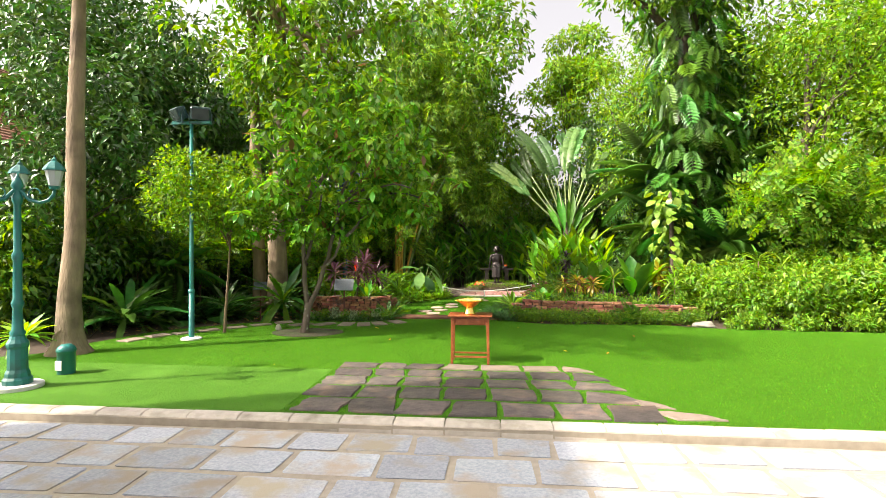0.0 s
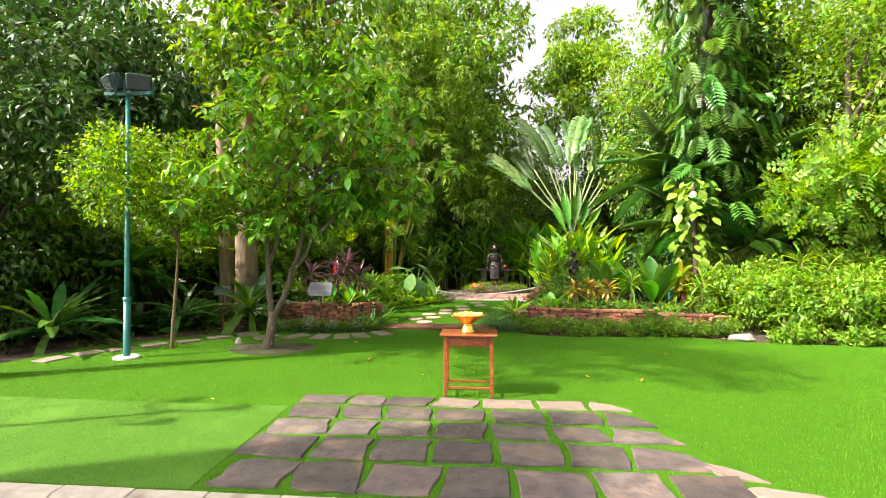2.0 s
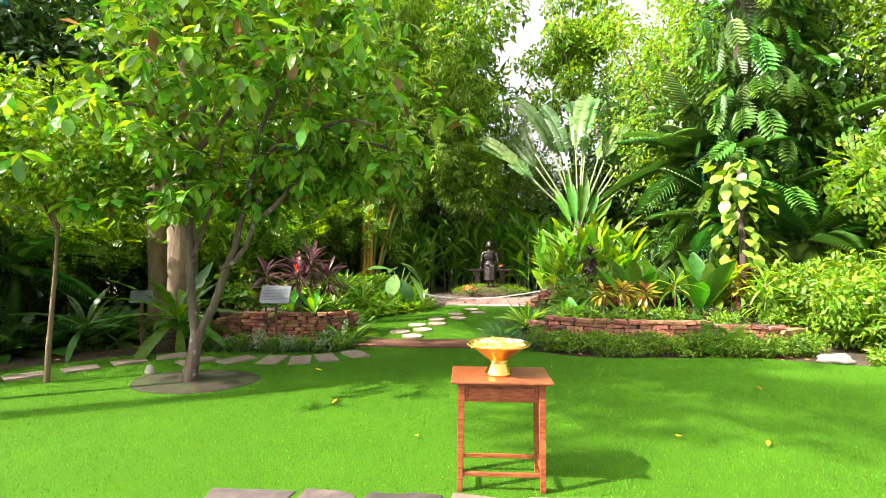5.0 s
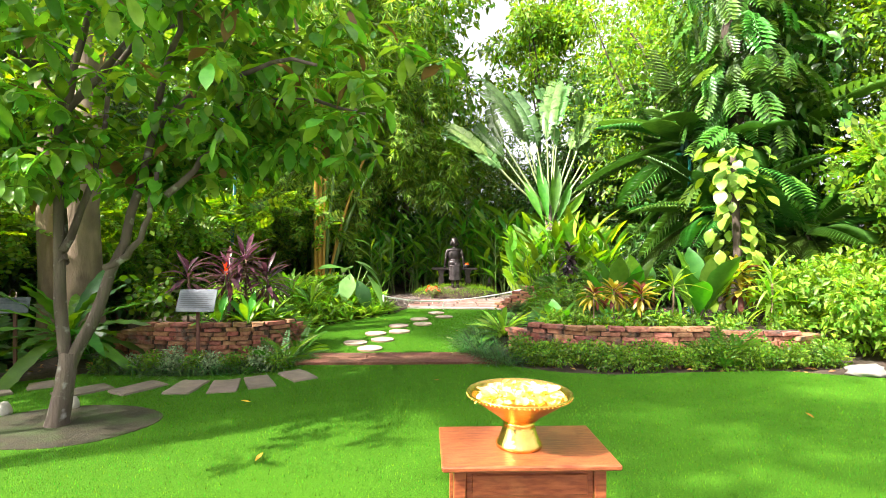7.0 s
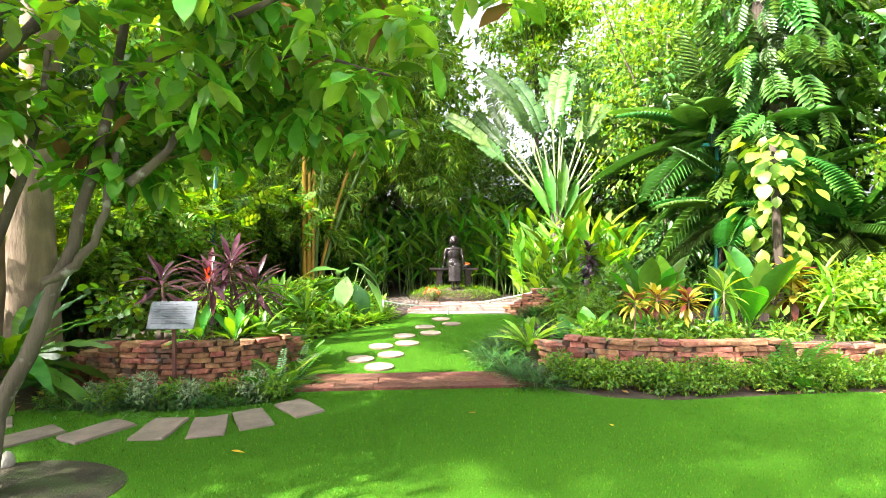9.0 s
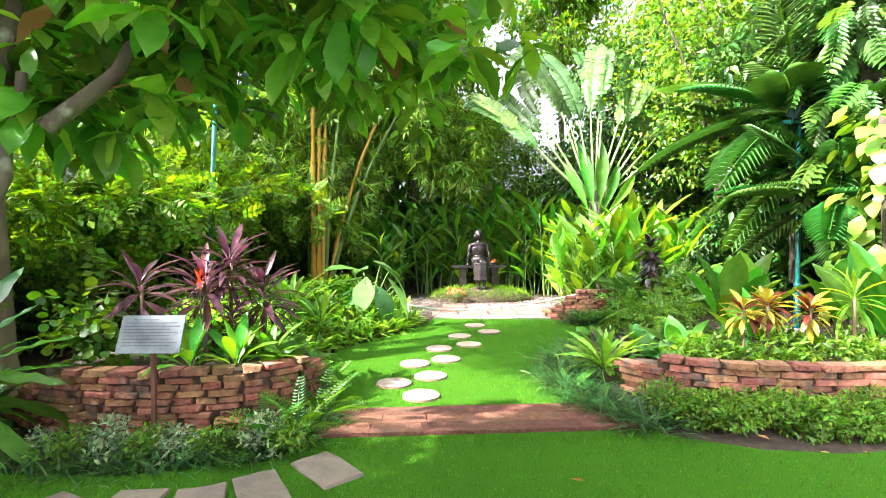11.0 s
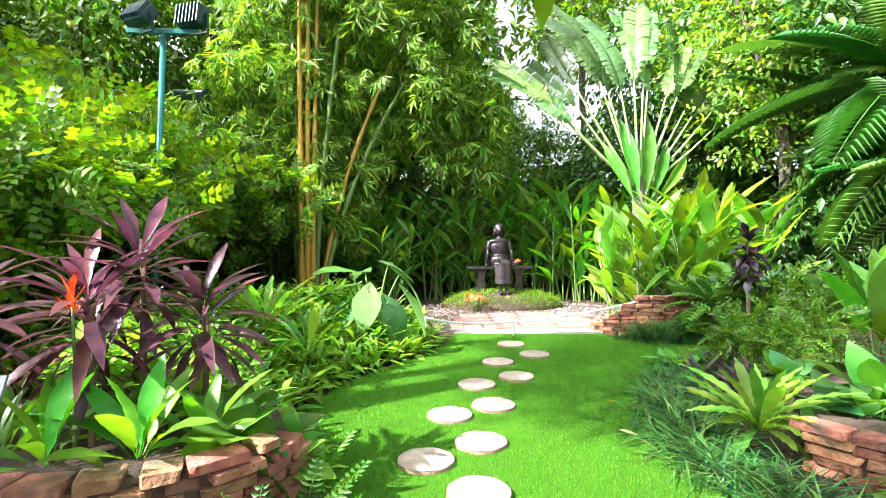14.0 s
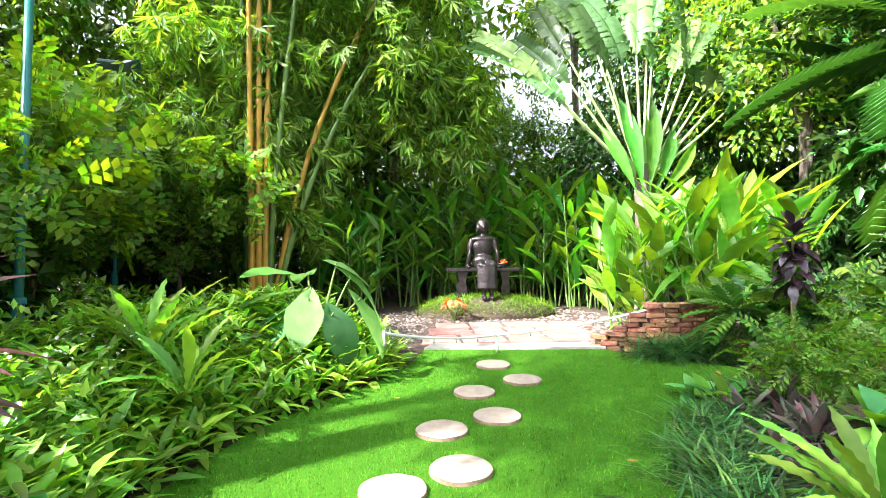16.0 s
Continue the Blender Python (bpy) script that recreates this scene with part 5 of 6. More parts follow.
# understory shrubs along the edges
SHRUB_STEMS = [tube_arrays(curve_points((0.1 * q, 0.08 * (q % 2), -0.15), (0.35 * q, 0.3 * (q % 2) - 0.1, 1.2), (0.05 * q, 0, 0), 6), np.linspace(0.035, 0.015, 6), 6) for q in (-2, -1, 0, 1, 2)]
shrub = leafy("dark_shrub", -8.4, 13.6, 0, "dense dark green understory shrub", "shrub", crown_arrays(crown_clumps((0, 0, 0.95), (1.15, 1.0, 1.1), 26, 0.42, -0.85), 2400, T_MED, 0.22, 0.3), L_DARK, "understory shrubs", SHRUB_STEMS)
spots = [(-8.6, 11.6, 40, 0.8), (-9.8, 16.6, 90, 1.3), (-7.9, 18.6, 150, 1.3), (-6.8, 21.2, 10, 1.3), (-9.2, 24.2, 70, 1.5), (-7.0, 25.8, 100, 1.4), (-5.2, 27.0, 130, 1.3), (-2.6, 27.4, 200, 1.3), (-0.4, 27.6, 240, 1.3), (1.8, 27.4, 300, 1.3), (4.0, 26.8, 10, 1.3), (6.2, 24.8, 60, 1.4), (7.6, 21.6, 90, 1.4), (8.4, 18.4, 140, 1.4), (9.8, 16.6, 200, 1.3), (11.8, 16.2, 250, 1.4), (14.0, 15.4, 290, 1.4), (-9.4, 9.6, 310, 0.6), (-12.5, 19.5, 80, 1.5), (16.5, 14.5, 20, 1.5), (6.2, 21.4, 333, 1.0), (-6.9, 17.2, 77, 1.0), (-8.0, 23.0, 11, 1.2)]
at_spots(shrub, spots)
tall_shrub = leafy("tall_shrub", -8.6, 25.6, 0, "tall leafy shrub filling the gap between tree trunks", "shrub", crown_arrays(crown_clumps((0, 0, 2.0), (1.7, 1.3, 2.1), 44, 0.6, -0.9), 3600, T_MED, 0.27, 0.4), L_MID, "tall shrubs", SHRUB_STEMS)
at_spots(tall_shrub, [(-8.7, 13.0, 20, 0.95), (-9.0, 10.9, 77, 0.7), (-5.9, 25.8, 80, 1.1), (-2.6, 28.6, 160, 1.2), (0.2, 29.6, 200, 0.9), (2.9, 28.8, 250, 1.0), (5.0, 28.0, 300, 1.2), (7.6, 25.2, 10, 1.2), (-7.4, 22.6, 45, 0.9), (-11.2, 20.2, 111, 1.3), (9.0, 21.0, 20, 1.1), (10.6, 17.8, 70, 1.1), (13.4, 17.0, 100, 1.3)])
hedge = leafy("flowering_shrub", 6.6, 13.9, 0, "bright green hedge shrub with tiny blue flowers", "shrub", crown_arrays(crown_clumps((0, 0, 0.62), (0.85, 0.6, 0.62), 34, 0.27, -0.85), 2800, T_MED, 0.125, 0.1), L_LIME, "hedge shrubs")
at_spots(hedge, [(7.7, 13.75, 60, 1.1), (8.9, 13.6, 130, 1.2), (10.1, 13.5, 200, 1.25), (11.4, 13.4, 20, 1.3), (12.7, 13.3, 80, 1.3), (5.9, 14.9, 150, 1.05), (7.0, 15.3, 220, 1.2), (8.4, 15.2, 290, 1.35), (9.9, 15.0, 30, 1.4), (14.2, 13.2, 170, 1.3)])
low = leafy("hedge_skirt", 6.3, 13.15, 0, "low leafy ground cover in front of the hedge", "ground cover", crown_arrays(crown_clumps((0, 0, 0.16), (0.6, 0.25, 0.16), 18, 0.14, -0.85), 1200, T_MED, 0.1, 0.0), L_LIME, "hedge skirts")
at_spots(low, [(7.4, 13.05, 5, 1), (8.5, 12.95, 182, 1.05), (9.6, 12.9, 3, 1.1), (10.8, 12.85, 180, 1.1), (12.0, 12.8, 8, 1.1)])

# ---- climbers on the right-hand trunk ----
big = empty("climber_clad_tree", 6.75, 17.7, 0, "thick dark trunk clad in climbing split-leaf vines", "tree")
tp = curve_points((0, 0, -0.2), (-0.5, 0.6, 11.5), (0.25, 0, 0), 14, 0.05)
part("trunk", tube("trunk", tp, np.linspace(0.42, 0.2, 14), M_DARKBARK, 14), big)
for q in ((-2.5, -0.5, 9.5), (2.2, 0.4, 10.5), (0.5, -1.8, 10.8), (-1.2, 1.8, 10.0)):
    part("limb", tube("limb", curve_points(tp[9], q, (0, 0, 0.4), 7, 0.05), np.linspace(0.17, 0.05, 7), M_DARKBARK, 8), big)
part("crown", np_mesh("crown", *crown_arrays(crown_clumps((-0.2, 0, 10.2), (3.2, 2.8, 2.2), 36, 0.9), 5000, T_MED, 0.26, 0.4), L_MID), big)
split = np_mesh("split_leaf", *t_frond(7, 0.42, 0.075, 0.35, 0.2, 0.25, 55, 0.5), L_VINE := leaf_material("split_vine_leaf", (0.05, 0.15, 0.018), (0.095, 0.235, 0.03), island=False, rough=0.3))
heart = np_mesh("heart_leaf", *t_blade(5, 0.75, 0.35, 0.3, 0.05, 0.01, 0.9, 0.12, 0.12), L_POTHOS := leaf_material("golden_vine_leaf", (0.15, 0.32, 0.024), (0.25, 0.40, 0.05), island=False, rough=0.35, spread=0.3))
r = random.Random(9)
for i in range(360):
    t = r.random()
    z = 1.4 + 8.4 * t
    j = min(12, int(z / 11.7 * 13))
    c = tp[j]
    az = r.uniform(150, 390)
    out = 0.4 + r.random() * (0.35 + 0.5 * (z > 3))
    a = radians(az)
    s = r.uniform(0.45, 0.85)
    part("split_leaf", split, big, m=pose(c[0] + out * math.cos(a), c[1] + out * math.sin(a), z, 0, 0, az - 90) @ pose(0, 0, 0, r.uniform(-75, -15), r.uniform(-25, 25), 0) @ Matrix.Diagonal((s, s, s, 1)))
vine = empty("golden_pothos", 5.75, 16.6, 0, "yellow-green heart-leaved vine hanging over shrubs", "climbing plant")
for i in range(240):
    z = 0.5 + 3.0 * r.random() ** 0.9
    a, rad_ = r.uniform(0, 6.28), r.uniform(0.15, 0.75) * (1.15 - 0.1 * z)
    s = r.uniform(0.15, 0.33)
    part("heart_leaf", heart, vine, m=pose(rad_ * math.cos(a), rad_ * math.sin(a), z, 0, 0, math.degrees(a) - 90) @ pose(0, 0, 0, r.uniform(-70, -5), r.uniform(-25, 25), 0) @ Matrix.Diagonal((s, s, s, 1)))
part("stem", tube("stem", [(0, 0, -0.1), (0.05, 0, 1.5), (0, 0.1, 3.4)], [0.1, 0.08, 0.05], M_DARKBARK, 8), vine)

# ---- palms, bamboo, traveller's palm ----
frond = np_mesh("frond", *t_frond(24, 0.26, 0.0085, 0.45, 0.14, 0.35, 58, 0.5), L_PALM := leaf_material("palm_leaflet", (0.045, 0.15, 0.02), (0.085, 0.235, 0.034), island=False, rough=0.38))
palm = rosette("feather_palm", 7.4, 19.0, 3.4, "dark feather palm with long arching fronds", "palm", [frond], 20, 2.9, (-25, 72), leaf_name="frond", seed=3, group="feather palms", roll=10)
part("trunk", tube("trunk", [(0, 0, -3.7), (0.02, 0, -1), (0, 0, 0.1)], [0.13, 0.1, 0.11], M_DARKBARK, 10), palm)
for x, y, z, tn, s in ((6.3, 19.0, 3.9, 200, 0.85), (6.4, 18.1, 2.2, 160, 0.65), (8.2, 21.0, 3.2, 30, 1.0), (-7.6, 13.9, 1.2, 50, 0.45), (7.4, 16.9, 1.8, 75, 0.7)):
    copy_thing(palm, pose(x, y, z, 0, 0, tn) @ Matrix.Diagonal((s, s, s, 1)))

bam = empty("bamboo_clump", -3.3, 22.8, 0, "clump of golden bamboo with arching feathery foliage", "bamboo")
P, D, U, S = [], [], [], []
r2 = np.random.default_rng(12)
culms = [(-0.3, 0, -0.35, 0.2, 10), (-0.12, 0.05, -0.05, 0.3, 11), (0.02, -0.1, 0.2, 0.0, 11.5), (0.16, 0.1, 0.55, 0.4, 10.5), (0.22, -0.08, 0.35, 0.1, 10.5), (-0.2, -0.1, 0.05, -0.2, 10), (0.28, -0.05, 1.3, 0.0, 9.5), (0.36, 0.1, 2.9, 0.3, 7.5), (-0.05, 0.3, 0.1, 1.0, 11), (0.42, 0.05, 3.4, 0.5, 7.0), (-0.4, 0.25, -1.5, 0.5, 9.0), (0.12, 0.35, 1.2, 1.2, 10.0), (-0.25, 0.35, -0.7, 1.0, 10)]
for i_, (a, b, tx, ty, h) in enumerate(culms):
    a *= 0.5
    p = curve_points((a, b, -0.1), (tx + a, ty + b, h), (-tx * 0.16, 0, h * 0.03), 26)
    rad_ = np.linspace(0.058, 0.018, 26)
    rad_[2::3] *= 1.3
    part("culm", tube("culm", p, rad_, M_BAMBOO if i_ in (1, 2, 4, 5, 7) else M_STALK, 8), bam)
    for i in range(5, 26):
        for _ in range(4):
            d = r2.normal(size=3) * [1, 1, 0.25]
            d[1] = abs(d[1]) if i < 16 else d[1]
            d /= np.linalg.norm(d)
            L = r2.uniform(0.5, 1.5) * (0.6 + 0.6 * (i > 12))
            for q in range(6):
                t = 0.25 + 0.75 * r2.random()
                P.append(p[i] + d * L * t + np.array((0, 0, -0.55 * L * t * t + 0.12)) + r2.normal(0, 0.05, 3))
                dd = d * 0.6 + r2.normal(0, 0.35, 3)
                dd[2] -= 0.75
                D.append(dd)
                U.append(r2.normal(0, 0.7, 3) + [0, -0.5, 0.6])
                S.append(r2.uniform(0.2, 0.34))
part("foliage", np_mesh("foliage", *scatter(t_fan(6, 0.15, 3), P, D, U, S), L_BAMBOO), bam)
for (cx, cy, cz, rx, rz_) in ((2.3, 0.6, 6.5, 1.6, 2.6), (3.3, 1.0, 4.2, 1.0, 1.2), (-1.2, 0.6, 5.0, 1.7, 2.2), (1.2, -0.6, 9.0, 2.4, 2.6), (-2.2, -0.4, 3.2, 1.5, 1.2)):
    cl = crown_clumps((cx, cy, cz), (rx * 1.15, 1.2, rz_ * 1.15), 44, 0.32)
    part("foliage_spray", np_mesh("foliage_spray", *crown_arrays(cl, 1150, t_fan(6, 0.15, 5), 0.3, 0.9, 1.3, 0.1), L_BAMBOO), bam)

trav = empty("travellers_palm", 3.65, 22.4, 0, "tall fan palm with broad torn paddle leaves", "palm")
part("trunk", tube("trunk", [(0, 0, -0.1), (0.02, 0, 1.7), (0, 0, 2.8)], [0.2, 0.16, 0.15], M_BARK, 14), trav)
L_PADDLE = leaf_material("paddle_blade", (0.085, 0.19, 0.045), (0.16, 0.28, 0.085), island=False, rough=0.4, through_light=0.4)
paddle = [np_mesh("paddle", *t_torn(18, 0.25, dr, 0.03, k + 5), L_PADDLE) for k, dr in enumerate((0.12, 0.28, 0.45, 0.62))]
r = random.Random(2)
for i in range(17):
    f = -1 + 2 * i / 16
    ang_ = f * 52 + r.uniform(-5, 5)
    L = (2.3 - 0.15 * abs(f)) * r.uniform(0.8, 1.15)
    sx, sz = math.sin(radians(ang_)), math.cos(radians(ang_))
    a = np.array((0.12 * f, 0, 2.6))
    b = a + np.array((sx * L, r.uniform(-0.12, 0.12), sz * L))
    part("leaf_stalk", tube("leaf_stalk", curve_points(a, b, (0, 0, -0.06 * abs(f)), 8), np.linspace(0.04, 0.017, 8), M_PALESTALK if i else (M_PALESTALK := material("pale_leaf_stalk", (0.25, 0.33, 0.12), (0.34, 0.42, 0.18), rough=0.45, bump=0.05)), 8), trav)
    s = r.uniform(1.5, 2.3)
    m = pose(*b) @ pose(0, 0, 0, 0, ang_ + r.uniform(-8, 8), 0) @ pose(0, 0, 0, 90, 0, 0) @ pose(0, 0, 0, r.uniform(-25, 12), r.uniform(-48, 48), 0)
    part("paddle_leaf", r.choice(paddle), trav, m=m @ Matrix.Diagonal((s, s, s, 1)))
for i, (ang_, q) in enumerate(((-24, 1.5), (-8, 1.9), (7, 2.0), (22, 1.5), (40, 1.4))):
    part("paddle_leaf", YOUNG_PADDLE if i else (YOUNG_PADDLE := np_mesh("paddle_leaf", *t_blade(8, 0.17, 0.5, 0.12, 0.05, 0.004, 1.0, 0.1), L_GINGER)), trav, m=pose(0.1 * (i - 2), -0.25, 2.2, 0, ang_, 0) @ pose(0, 0, 0, 84, 0, 0) @ Matrix.Diagonal((q, q, q, 1)))

# ---- beds: leaf meshes shared by many plants ----
FERN = [np_mesh("fern_blade", *t_blade(14, 0.16, 0.55, d, 0.02, 0.012, 1.2), L_FERN) for d in (0.45, 0.75, 1.0)]
LIMEFERN = [np_mesh("fern_blade", *t_blade(14, 0.16, 0.6, d, 0.025, 0.014, 1.2), L_FERNLIME) for d in (0.3, 0.6)]
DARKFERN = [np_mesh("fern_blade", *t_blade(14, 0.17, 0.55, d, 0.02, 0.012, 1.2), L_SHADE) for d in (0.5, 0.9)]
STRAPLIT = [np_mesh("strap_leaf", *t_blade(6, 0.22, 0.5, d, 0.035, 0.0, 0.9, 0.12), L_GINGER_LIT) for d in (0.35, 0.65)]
STRAPEDGE = [np_mesh("strap_leaf", *t_blade(6, 0.22, 0.5, d, 0.035, 0.0, 0.9, 0.12), L_EDGE) for L_EDGE in (leaf_material("lawn_edge_blade", (0.16, 0.36, 0.03), (0.27, 0.47, 0.06), island=False, rough=0.38, through_light=0.4),) for d in (0.35, 0.65)]
PURPLE = [np_mesh("strap_leaf", *t_blade(7, 0.18, 0.55, d, 0.03, 0.0, 0.9, 0.1), L_PURPLE) for d in (0.3, 0.65)]
BLACKL = [np_mesh("broad_leaf", *t_blade(6, 0.42, 0.5, d, 0.05, 0.0, 1.0, 0.08), L_BLACK) for d in (0.3, 0.6)]
CROTON = [np_mesh("croton_leaf", *t_blade(6, 0.3, 0.55, d, 0.05, 0.01, 1.0, 0.06), L_CROTON) for d in (0.25, 0.55)]
PADDLE2 = [np_mesh("paddle_leaf", *t_blade(10, 0.31, 0.5, d, 0.07, 0.008, 1.2, 0.22), L_GINGER) for d in (0.18, 0.28, 0.14)]
TARO = [np_mesh("taro_leaf", *t_blade(8, 0.62, 0.38, d, 0.05, 0.006, 0.9, 0.0, 0.22), L_TARO) for d in (0.25, 0.4)]
BROAD = [np_mesh("broad_leaf", *t_blade(6, 0.5, 0.45, d, 0.05, 0.006, 1.0, 0.15, 0.08), L_GINGER) for d in (0.3, 0.5)]
SPLIT2 = [split]
HEARTS = [np_mesh("heart_leaf", *t_blade(7, 0.85, 0.36, d, 0.05, 0.006, 0.9, 0.12, 0.16), L_GINGER) for d in (0.2, 0.4)]
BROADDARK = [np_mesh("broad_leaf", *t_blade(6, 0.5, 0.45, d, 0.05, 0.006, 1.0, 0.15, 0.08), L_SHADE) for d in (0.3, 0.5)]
CANNA = [np_mesh("canna_leaf", *t_blade(8, 0.23, 0.5, d, 0.04, 0.006, 1.0, 0.1), L_GINGER) for d in (0.2, 0.45)]
GREYBLADE = [np_mesh("boat_leaf", *t_blade(4, 0.2, 0.4, d, 0.05, 0.0, 1.0), L_BOAT) for L_BOAT in (leaf_material("two_tone_boat_leaf", (0.05, 0.13, 0.06), (0.16, 0.04, 0.08), island=False, rough=0.45, through_light=0.15, spread=0.45, scale=16),) for d in (0.1, 0.25)]

rosette("birds_nest_fern", -4.6, 13.75, 0.35, "large bird's-nest fern with arching glossy fronds", "fern", DARKFERN[:1] + FERN, 36, 1.15, (-12, 78), group="bird's-nest ferns", leaf_name="frond", seed=5)
for x, y, z, s, n in ((-6.9, 11.2, 0.3, 1.0, 28), (-7.6, 12.4, 0.3, 0.95, 20), (-2.75, 17.4, 0.55, 0.85, 16), (-2.2, 16.6, 0.5, 0.6, 12), (-5.9, 13.4, 0.3, 0.8, 16)):
    rosette("birds_nest_fern", x, y, z, "bird's-nest fern with broad upright green fronds", "fern", LIMEFERN if x > -3 else DARKFERN, n, s * (0.75 if x > -3 else 1), (50 if x > -3 else 5, 84), group="bird's-nest ferns", leaf_name="frond")
rosette("lime_birds_nest_fern", 1.17, 15.4, 0.12, "lime-green bird's-nest fern beside the lawn", "fern", LIMEFERN, 40, 0.56, (8, 80), leaf_name="frond", seed=8)
rosette("lime_birds_nest_fern", 2.05, 15.35, 0.2, "broad-leaved green foliage plant behind bricks", "foliage plant", PADDLE2[:1] + BROAD, 10, 0.62, (20, 80), seed=18)

# planter on the left: cordylines, cannas, philodendrons
for x, y, z, L, n in ((-3.6, 14.8, 0.92, 0.4, 32), (-2.98, 14.75, 0.95, 0.42, 36), (-2.82, 14.95, 1.15, 0.42, 34), (-2.52, 15.05, 0.85, 0.42, 44), (-3.1, 15.0, 0.75, 0.4, 24)):
    c = rosette("cordyline", x, y, z, "cordyline with drooping dark purple strap leaves", "foliage plant", PURPLE, n, L, (-35, 75), group="cordylines", rise=0.25)
    part("stem", tube("stem", [(0, 0, -z), (0.02, 0, 0.2)], [0.022, 0.016], M_TWIG, 7), c)
for x, y, n, L in ((-3.0, 14.45, 7, 0.7), (-2.62, 14.5, 8, 0.75), (-2.35, 14.65, 8, 0.6), (-3.3, 14.6, 6, 0.6)):
    rosette("canna", x, y, 0.45, "green canna with upright paddle leaves", "foliage plant", CANNA, n + 3, L * 0.68, (30, 84), group="cannas")
for x, y in ((-2.2, 14.6), (-2.05, 14.95), (-2.3, 14.9), (-2.12, 15.2), (-2.35, 15.3), (-2.0, 14.75)):
    rosette("philodendron", x, y, 0.5 if y < 15 and x < -2.1 else 0.25, "green philodendron with drooping heart leaves", "foliage plant", HEARTS, 13, 0.27, (-25, 55), group="philodendrons")
leafy("variegated_bush", -3.95, 14.6, 0.35, "small bush with rounded variegated green leaves", "shrub", crown_arrays(crown_clumps((0, 0, 0.4), (0.32, 0.25, 0.38), 16, 0.16, -0.9), 330, t_round(8, 1.0, 0.06), 0.085, 0.1), L_MID)
planter_soil = sheet("planter_soil_1", [(-4.4, 14.7), (-3.6, 14.27), (-3.05, 14.2), (-2.5, 14.3), (-2.15, 14.5), (-2.02, 14.9), (-2.2, 15.4), (-3.2, 15.8), (-4.3, 15.5)], 0.42, 0.4, M_SOIL, "dark soil filling the curved brick planter")
sheet("planter_soil_2", [(1.35, 15.0), (1.6, 14.62), (2.0, 14.42), (2.7, 14.28), (3.95, 14.28), (4.6, 14.32), (5.6, 14.6), (5.6, 16.5), (2.0, 16.5)], 0.28, 0.3, M_SOIL, "dark soil filling the long brick planter")

# orange flower head among the cordylines
fl_ = empty("heliconia_flower", -2.98, 14.62, 0.45, "orange-red flower spike among purple leaves", "flower")
part("stalk", tube("stalk", [(0, 0, -0.05), (0.01, 0, 0.4), (0, 0, 0.72)], [0.01, 0.008, 0.006], M_STALK, 6), fl_)
bract = np_mesh("bract", *t_blade(4, 0.3, 0.35, -0.1, 0.06), L_RED)
for i_ in range(7):
    part("bract", bract, fl_, m=pose(0, 0, 0.66 + 0.02 * i_, 0, 0, i_ * 100) @ pose(0, 0, 0, 40 + 4 * i_, 0, 0) @ Matrix.Diagonal((0.12, 0.12, 0.12, 1)))

# strap-leaved border along the inner lawn
edge = smooth_line([(-1.92, 14.95), (-2.25, 15.6), (-2.42, 16.3), (-2.2, 17.1), (-1.85, 17.75), (-1.4, 18.3), (-1.02, 18.9), (-0.95, 19.6)], 5)
r = random.Random(31)
for i, (x, y) in enumerate(edge):
    for row in range(2):
        off = 0.04 + row * 0.2
        rosette("strap_leaf_plant", x - off + r.uniform(-0.06, 0.06), y + off * 0.35 + r.uniform(-0.1, 0.1), -0.02 + 0.12 * row, "clump of bright green lance-shaped leaves edging the lawn", "foliage plant", STRAPEDGE, r.randint(15, 18), r.uniform(0.24, 0.33), (-5, 82), group="lawn-edge plants", spread=0.08, rise=0.08)
    for row in range(4):
        off = 0.42 + row * 0.29
        q = np.random.default_rng(400 + i * 4 + row)
        n = 110
        a, el = q.random(n) * 6.283, q.uniform(-0.15, 1.25, n)
        P = np.c_[q.normal(0, 0.13, n), q.normal(0, 0.13, n), q.uniform(0.05, 0.34, n) + 0.14 * row]
        D = np.c_[np.cos(a) * np.cos(el), np.sin(a) * np.cos(el), np.sin(el)]
        U = np.c_[-np.cos(a) * np.sin(el), -np.sin(a) * np.sin(el), np.cos(el)] + q.normal(0, 0.25, (n, 3))
        leafy("lance_leaf_plant", x - off + r.uniform(-0.1, 0.1), y + off * 0.35 + r.uniform(-0.12, 0.12), 0.0, "dense clump of light green lance-shaped border leaves", "foliage plant", scatter(t_blade(4, 0.24, 0.5, 0.45, 0.04, 0.0, 0.9, 0.1), P, D, U, q.uniform(0.16, 0.28, n)), L_LANCE, "border clumps", [tube_arrays([(0.02 * j, 0, -0.06), (0.03 * j, 0.02, 0.3 + 0.14 * row)], [0.007, 0.004], 5) for j in (-1, 1)], M_STALK)
for x, y, z, R, n, mt in ((-3.0, 16.3, 0.4, 0.45, 1300, L_LANCE), (-3.3, 15.8, 0.4, 0.5, 1500, L_LANCE), (-2.6, 18.1, 0.35, 0.4, 1100, L_LANCE), (-3.5, 17.2, 0.45, 0.55, 1500, L_LANCE), (-2.7, 19.2, 0.4, 0.5, 1300, L_MID), (-3.8, 18.6, 0.55, 0.6, 1500, L_MID), (-4.2, 16.6, 0.55, 0.6, 1500, L_MID)):
    leafy("leafy_bush", x, y, 0, "soft leafy bush among border plants", "shrub", crown_arrays(crown_clumps((0, 0, z), (R, R, 0.4), 18, 0.2, -0.9), n, T_MED, 0.1, 0.1), mt, "border bushes")
P = np.c_[rng.normal(-3.0, 0.25, 60), rng.normal(16.6, 0.5, 60), rng.uniform(0.62, 0.82, 60)]
